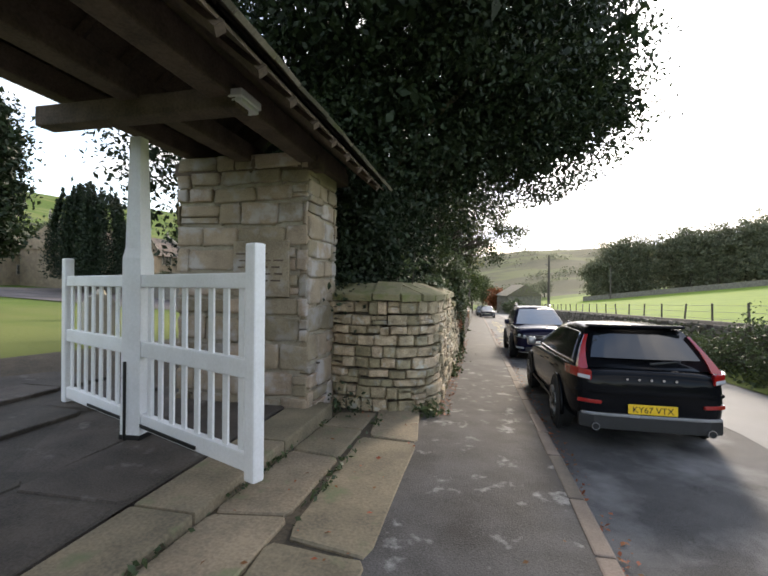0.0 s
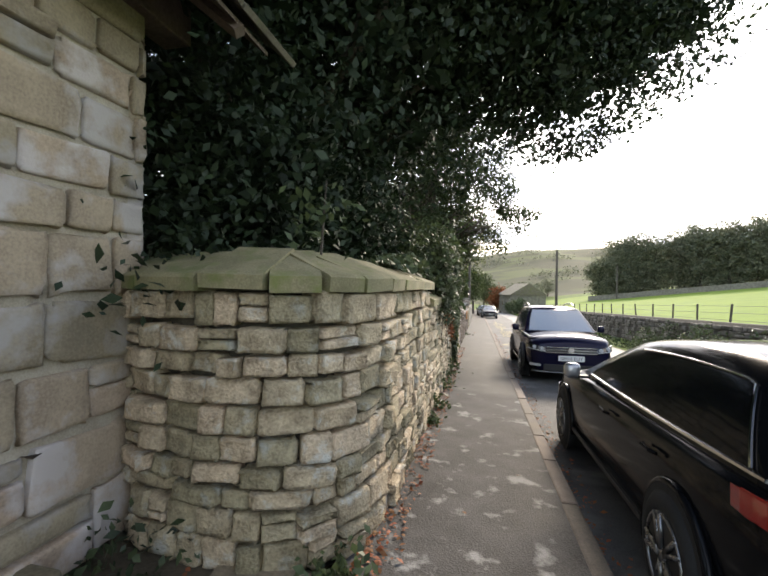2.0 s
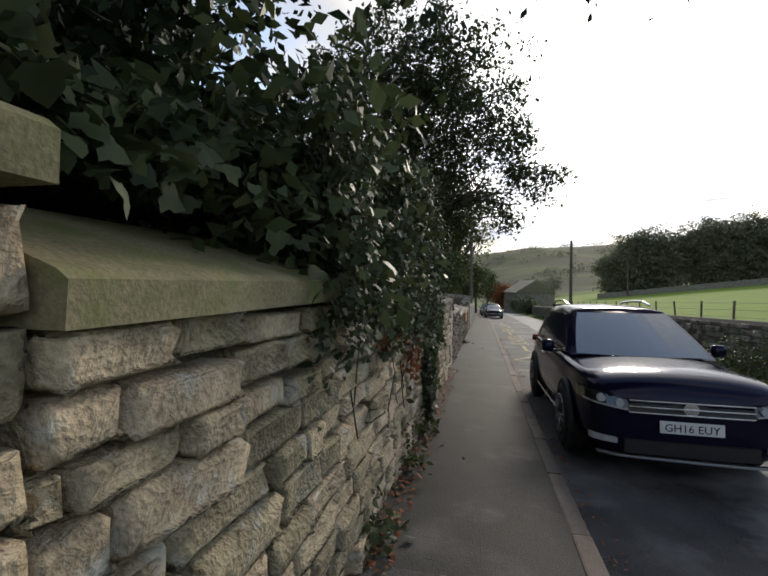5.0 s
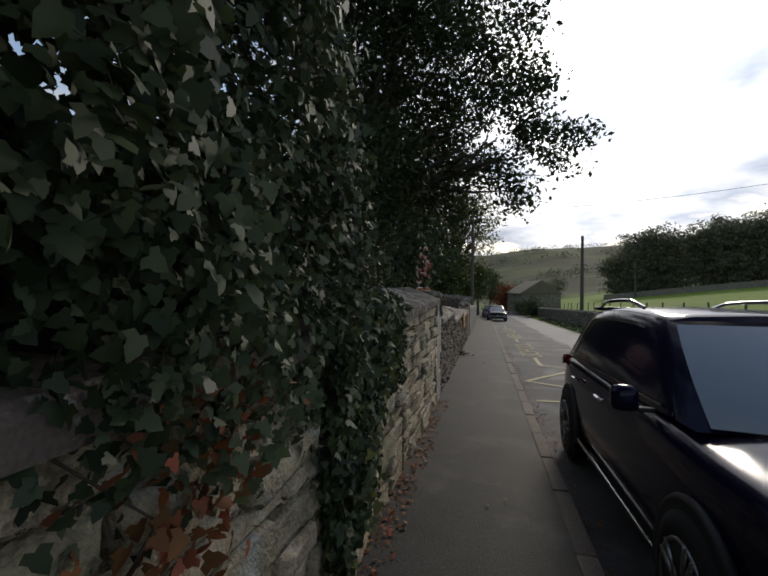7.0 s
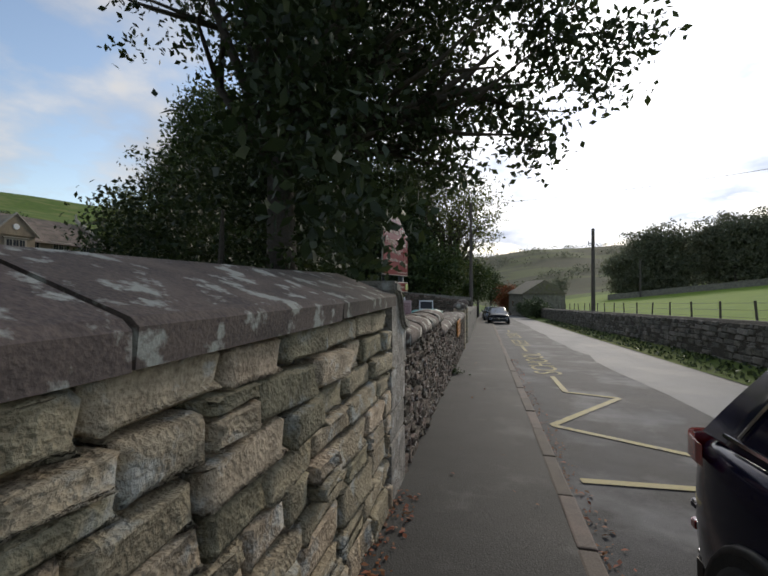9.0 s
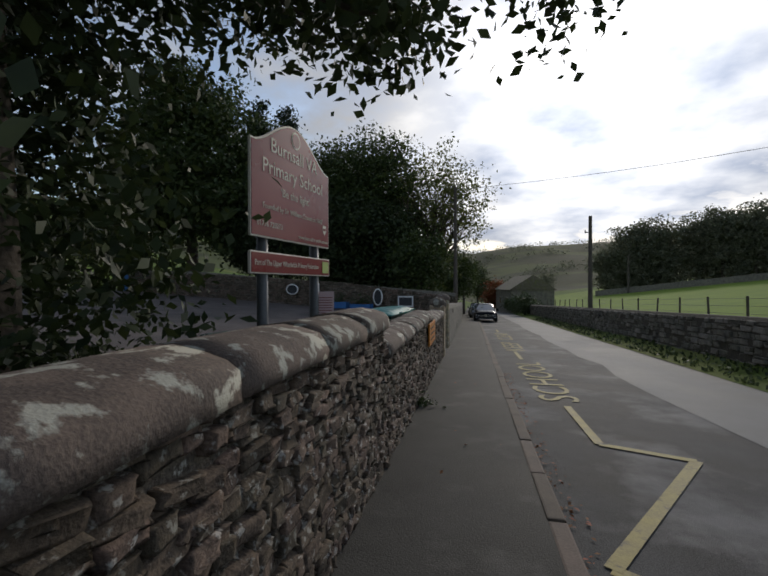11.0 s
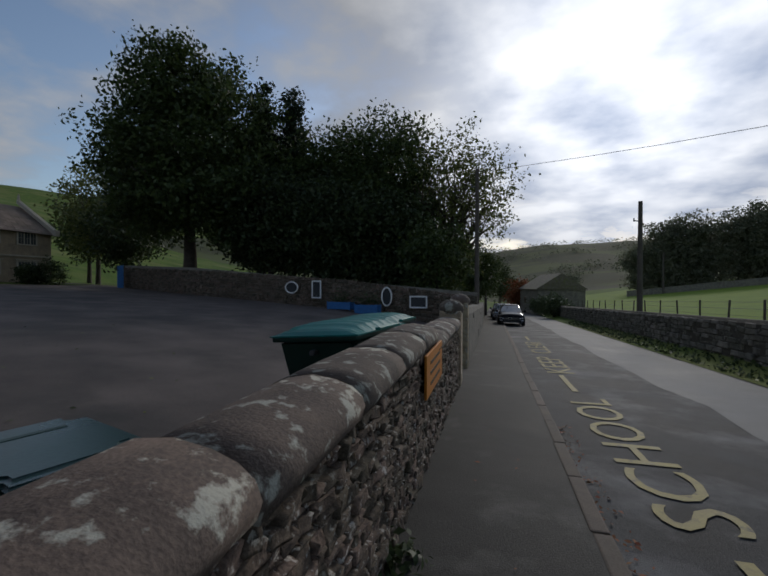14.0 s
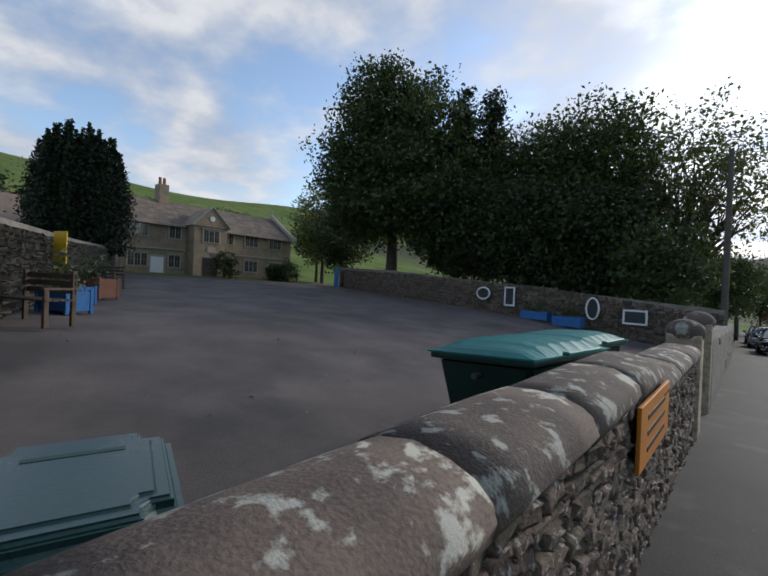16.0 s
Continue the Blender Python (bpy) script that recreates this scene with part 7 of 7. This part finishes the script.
    # gabled porch bay
    py0, py1, dep = -3.35, -0.05, 1.5
    part("porch_bay", box_data(dep, py1 - py0, 5.2 + 1.4, (dep / 2, (py0 + py1) / 2, (5.2 - 1.4) / 2)), M_HOUSE, s)
    pv = [(-1.5, py0 - 0.2, 5.1), (-1.5, py1 + 0.2, 5.1), (-1.5, (py0 + py1) / 2, 6.9), (dep + 0.12, py0 - 0.2, 5.1), (dep + 0.12, py1 + 0.2, 5.1), (dep + 0.12, (py0 + py1) / 2, 6.9)]
    part("porch_gable", fix((pv, [(0, 1, 2), (3, 5, 4), (0, 2, 5, 3), (1, 4, 5, 2), (0, 3, 4, 1)])), M_HOUSE, s)
    part("gable_trim", tube([(dep + 0.16, py0 - 0.25, 5.1), (dep + 0.16, (py0 + py1) / 2, 7.0), (dep + 0.16, py1 + 0.25, 5.1)], [0.1, 0.1, 0.1], 6), M_SURROUND, s)
    part("clock", tube([(dep + 0.12, -1.7, 5.85), (dep + 0.17, -1.7, 5.85)], [0.25, 0.25], 20), M_PLATE_W, s, "small white clock face")
    window(-1.7, 4.2, 3, 1.05, dep)
    # no opening in the bay: a black slab paints the shade inside the porch
    part("doorway", box_data(0.08, 1.5, 2.3, (dep + 0.01, -1.7, 1.05), 0.02), M_TYRE, s, "arched porch doorway, its shaded inside a flat black slab")
    part("date_stone", box_data(0.08, 0.8, 0.5, (dep + 0.03, -1.7, 2.95), 0.02), M_SURROUND, s)
    # bushes on the lawn
    rngb = np.random.default_rng(83)
    for n, (x, y, r) in enumerate(((-36.5, 43.9, 1.35), (-36.5, 51.0, 1.15), (-37.5, 50.0, 0.9))):
        b = np.array((x, y, land(x, y)))
        bu = thing("clipped_bush", Matrix.Translation(b), "rounded dark clipped bush on the school lawn", "bush", "bushes before the school")
        pts, _ = crown_points(rngb, [((0, 0, r * 0.9), (r, r, r))], 220, 20, 0.12)
        leaf_object("foliage", [leaf_cloud(pts, 0.14 * (0.6 + 0.7 * rngb.random(len(pts))), rngb)], M_DARKLEAF, bu)
        part("stem", tube([(0, 0, -0.2), (0, 0, r)], [0.1, 0.05], 6), M_BARK, bu)
    strip("school_lawn", -40.1, -36.2, 36.8, 54.5, 0, M_GRASS, "narrow lawn in front of the schoolhouse", "lawn", 4, 10, zfun=lambda x, y: land(x, y) + 0.06)
    # gabled cottage beyond
    h2 = thing("churchyard_cottage", pose(-50, 33, land(-50, 33) - 0.4, 0, 0, 20), "low stone cottage beyond the churchyard", "cottage")
    part("wall", box_data(6, 12, 3.6, (0, 0, 1.8)), M_HOUSE, h2)
    rv = [(-3.3, -6.3, 3.5), (3.3, -6.3, 3.5), (0, -6.3, 6.2), (-3.3, 6.3, 3.5), (3.3, 6.3, 3.5), (0, 6.3, 6.2)]
    part("roof", fix((rv, [(0, 1, 2), (3, 5, 4), (0, 2, 5, 3), (1, 4, 5, 2), (0, 3, 4, 1)])), M_ROOF, h2)
    for y in (-3, 2.5):
        wn = part("window", box_data(0.08, 1.2, 1.2, (3.01, y, 1.9)), M_SURROUND, h2)
        part("pane", box_data(0.04, 0.95, 0.95, (3.05, y, 1.9)), M_WINDOW, wn)


school()


def yard_things():
    # framed mirrors on the back wall
    for n, (x, y, w, h, oval) in enumerate(((-12.9, 48.86, 0.95, 0.72, True), (-11.0, 48.55, 0.62, 1.05, False), (-6.2, 47.77, 0.62, 1.08, True), (-4.25, 47.45, 0.98, 0.62, False))):
        z = land(x, y) + (1.15 if n != 2 else 1.2)
        f = thing("wall_mirror", pose(x, y - 0.14, z, 0, 0, -9), "white-framed oval panel on the playground wall" if oval else "white-framed rectangular panel on the playground wall", "panel", "framed panels on the wall")
        if oval:
            ring = [(w / 2 * math.cos(2 * math.pi * k / 28), 0, h / 2 * math.sin(2 * math.pi * k / 28)) for k in range(29)]
            part("frame", tube(ring, [0.05] * 29, 6), M_WHITE, f)
            part("pane", ([p for p in ring[:28]], [tuple(range(28))]), M_WINDOW, f)
        else:
            for a, b, c, d in ((-w / 2, 0, 0.09, h + 0.09), (w / 2, 0, 0.09, h + 0.09), (0, h / 2, w, 0.09), (0, -h / 2, w, 0.09)):
                part("frame_bar", box_data(c, 0.05, d, (a, -0.01, b), 0.008), M_WHITE, f)
            part("pane", box_data(w, 0.02, h), M_WINDOW, f)

    def planter(x, y, rz, w, d, h, mtl, lab, plants=True, name="planter"):
        z = land(x, y) + 0.03
        p = thing(name, pose(x, y, z, 0, 0, rz), lab, "planter", "planters in the yard")
        for sx, sy, ax, ay in ((w, 0.04, 0, -d / 2), (w, 0.04, 0, d / 2), (0.04, d, -w / 2, 0), (0.04, d, w / 2, 0)):
            part("side_board", box_data(sx, sy, h, (ax, ay, h / 2 + 0.06), 0.008), mtl, p)
        for ax in (-w / 2, w / 2):
            for ay in (-d / 2, d / 2):
                part("corner_post", box_data(0.07, 0.07, h + 0.1, (ax, ay, h / 2 + 0.05), 0.008), mtl, p)
        part("soil", box_data(w - 0.06, d - 0.06, 0.05, (0, 0, h)), M_SOIL, p)
        if plants:
            r2 = np.random.default_rng(int(abs(x * 100)))
            pts = np.abs(r2.normal(size=(260, 3))) * (0, 0, 0.3) + r2.normal(size=(260, 3)) * (w * 0.25, d * 0.25, 0.05) + (0, 0, h + 0.1)
            leaf_object("plant", [leaf_cloud(pts, 0.12 * (0.5 + r2.random(260)), r2)], M_HEDGE, p)
    planter(-11.4, 26.9, 20, 0.95, 0.5, 0.42, M_BLUE, "bright blue wooden planter with a shrub against the side wall")
    planter(-15.2, 28.4, 20, 1.3, 0.55, 0.55, M_TERRA, "painted red-brown trough with plants by the side wall")
    planter(-13.2, 27.6, 20, 0.45, 0.45, 0.4, M_BLUE, "small blue tub by the side wall", False, "tub")
    planter(-9.0, 47.4, -8, 1.5, 0.5, 0.42, M_BLUE, "blue planter at the foot of the back wall", True)
    planter(-7.2, 47.1, -8, 1.4, 0.5, 0.5, M_BLUE, "blue bench planter at the foot of the back wall", True)
    # benches
    for x, y, rz, lab in ((-9.6, 26.1, 18, "brown wooden garden bench facing the playground"), (-19.8, 30.0, 20, "dark wooden picnic bench by the side wall")):
        b = thing("garden_bench", pose(x, y, land(x, y) + 0.03, 0, 0, rz), lab, "bench", "yard benches")
        for k in range(4):
            part("seat_slat", box_data(1.5, 0.09, 0.03, (0, -0.18 + 0.11 * k, 0.45), 0.006), M_BEAM, b)
        for k in range(3):
            part("back_slat", box_data(1.5, 0.025, 0.09, (0, 0.24, 0.6 + 0.13 * k), 0.006), M_BEAM, b)
        for sx in (-0.7, 0.7):
            for sy in (-0.2, 0.22):
                part("leg", box_data(0.07, 0.07, 0.62 if sy < 0 else 0.95, (sx, sy, 0.31 if sy < 0 else 0.475), 0.008), M_BEAM, b)
            part("armrest", box_data(0.08, 0.5, 0.04, (sx, 0, 0.64), 0.008), M_BEAM, b)
    ys = thing("yellow_sign", pose(-13.6, 27.25, land(-13.6, 27.25) + 1.15, 0, 0, 20), "stack of yellow direction boards on the side wall", "sign")
    for k in range(4):
        part("board", box_data(0.5, 0.03, 0.2 if k else 0.34, (0, -0.02, 0.55 - 0.28 * k), 0.006), M_PLATE_Y, ys)
    gd = thing("blue_gate", pose(-32.0, 54.3, land(-32, 54.3) + 0.03, 0, 0, -20), "blue painted gate at the corner of the back wall", "gate")
    part("board", box_data(1.1, 0.06, 2.0, (0, -0.5, 1.0), 0.01), M_BLUE, gd)
    part("hinge", box_data(0.3, 0.02, 0.06, (-0.35, -0.54, 1.6)), M_IRON, gd)
    # headstones in the churchyard
    for n, (x, y, h, w) in enumerate(((-9.0, 9.2, 1.0, 0.7), (-7.5, 11.5, 1.1, 0.7), (-3.3, 17.0, 2.5, 0.7), (-3.3, 18.6, 1.2, 0.6), (-4.6, 16.6, 1.1, 0.6), (-14, 14, 1.1, 0.7))):
        z = land(x, y)
        hs = []
        for k in range(13):
            a = math.pi * k / 12
            hs.append((w / 2 * math.cos(a), h - w * 0.35 + w * 0.4 * math.sin(a)))
        pts = [(w / 2, -0.1)] + hs + [(-w / 2, -0.1)]
        kk = len(pts)
        v = [(a, -0.06, b) for a, b in pts] + [(a, 0.06, b) for a, b in pts]
        f = [tuple(range(kk)), tuple(range(2 * kk - 1, kk - 1, -1))] + [(i, i + kk, (i + 1) % kk + kk, (i + 1) % kk) for i in range(kk)]
        ob = part("headstone", fix((v, f)), M_SURROUND, None, at=pose(x, y, z, 0, 2, 75 + 8 * n))
        tagged(ob, "weathered grey round-topped headstone in the churchyard", "headstone", "headstones")


yard_things()
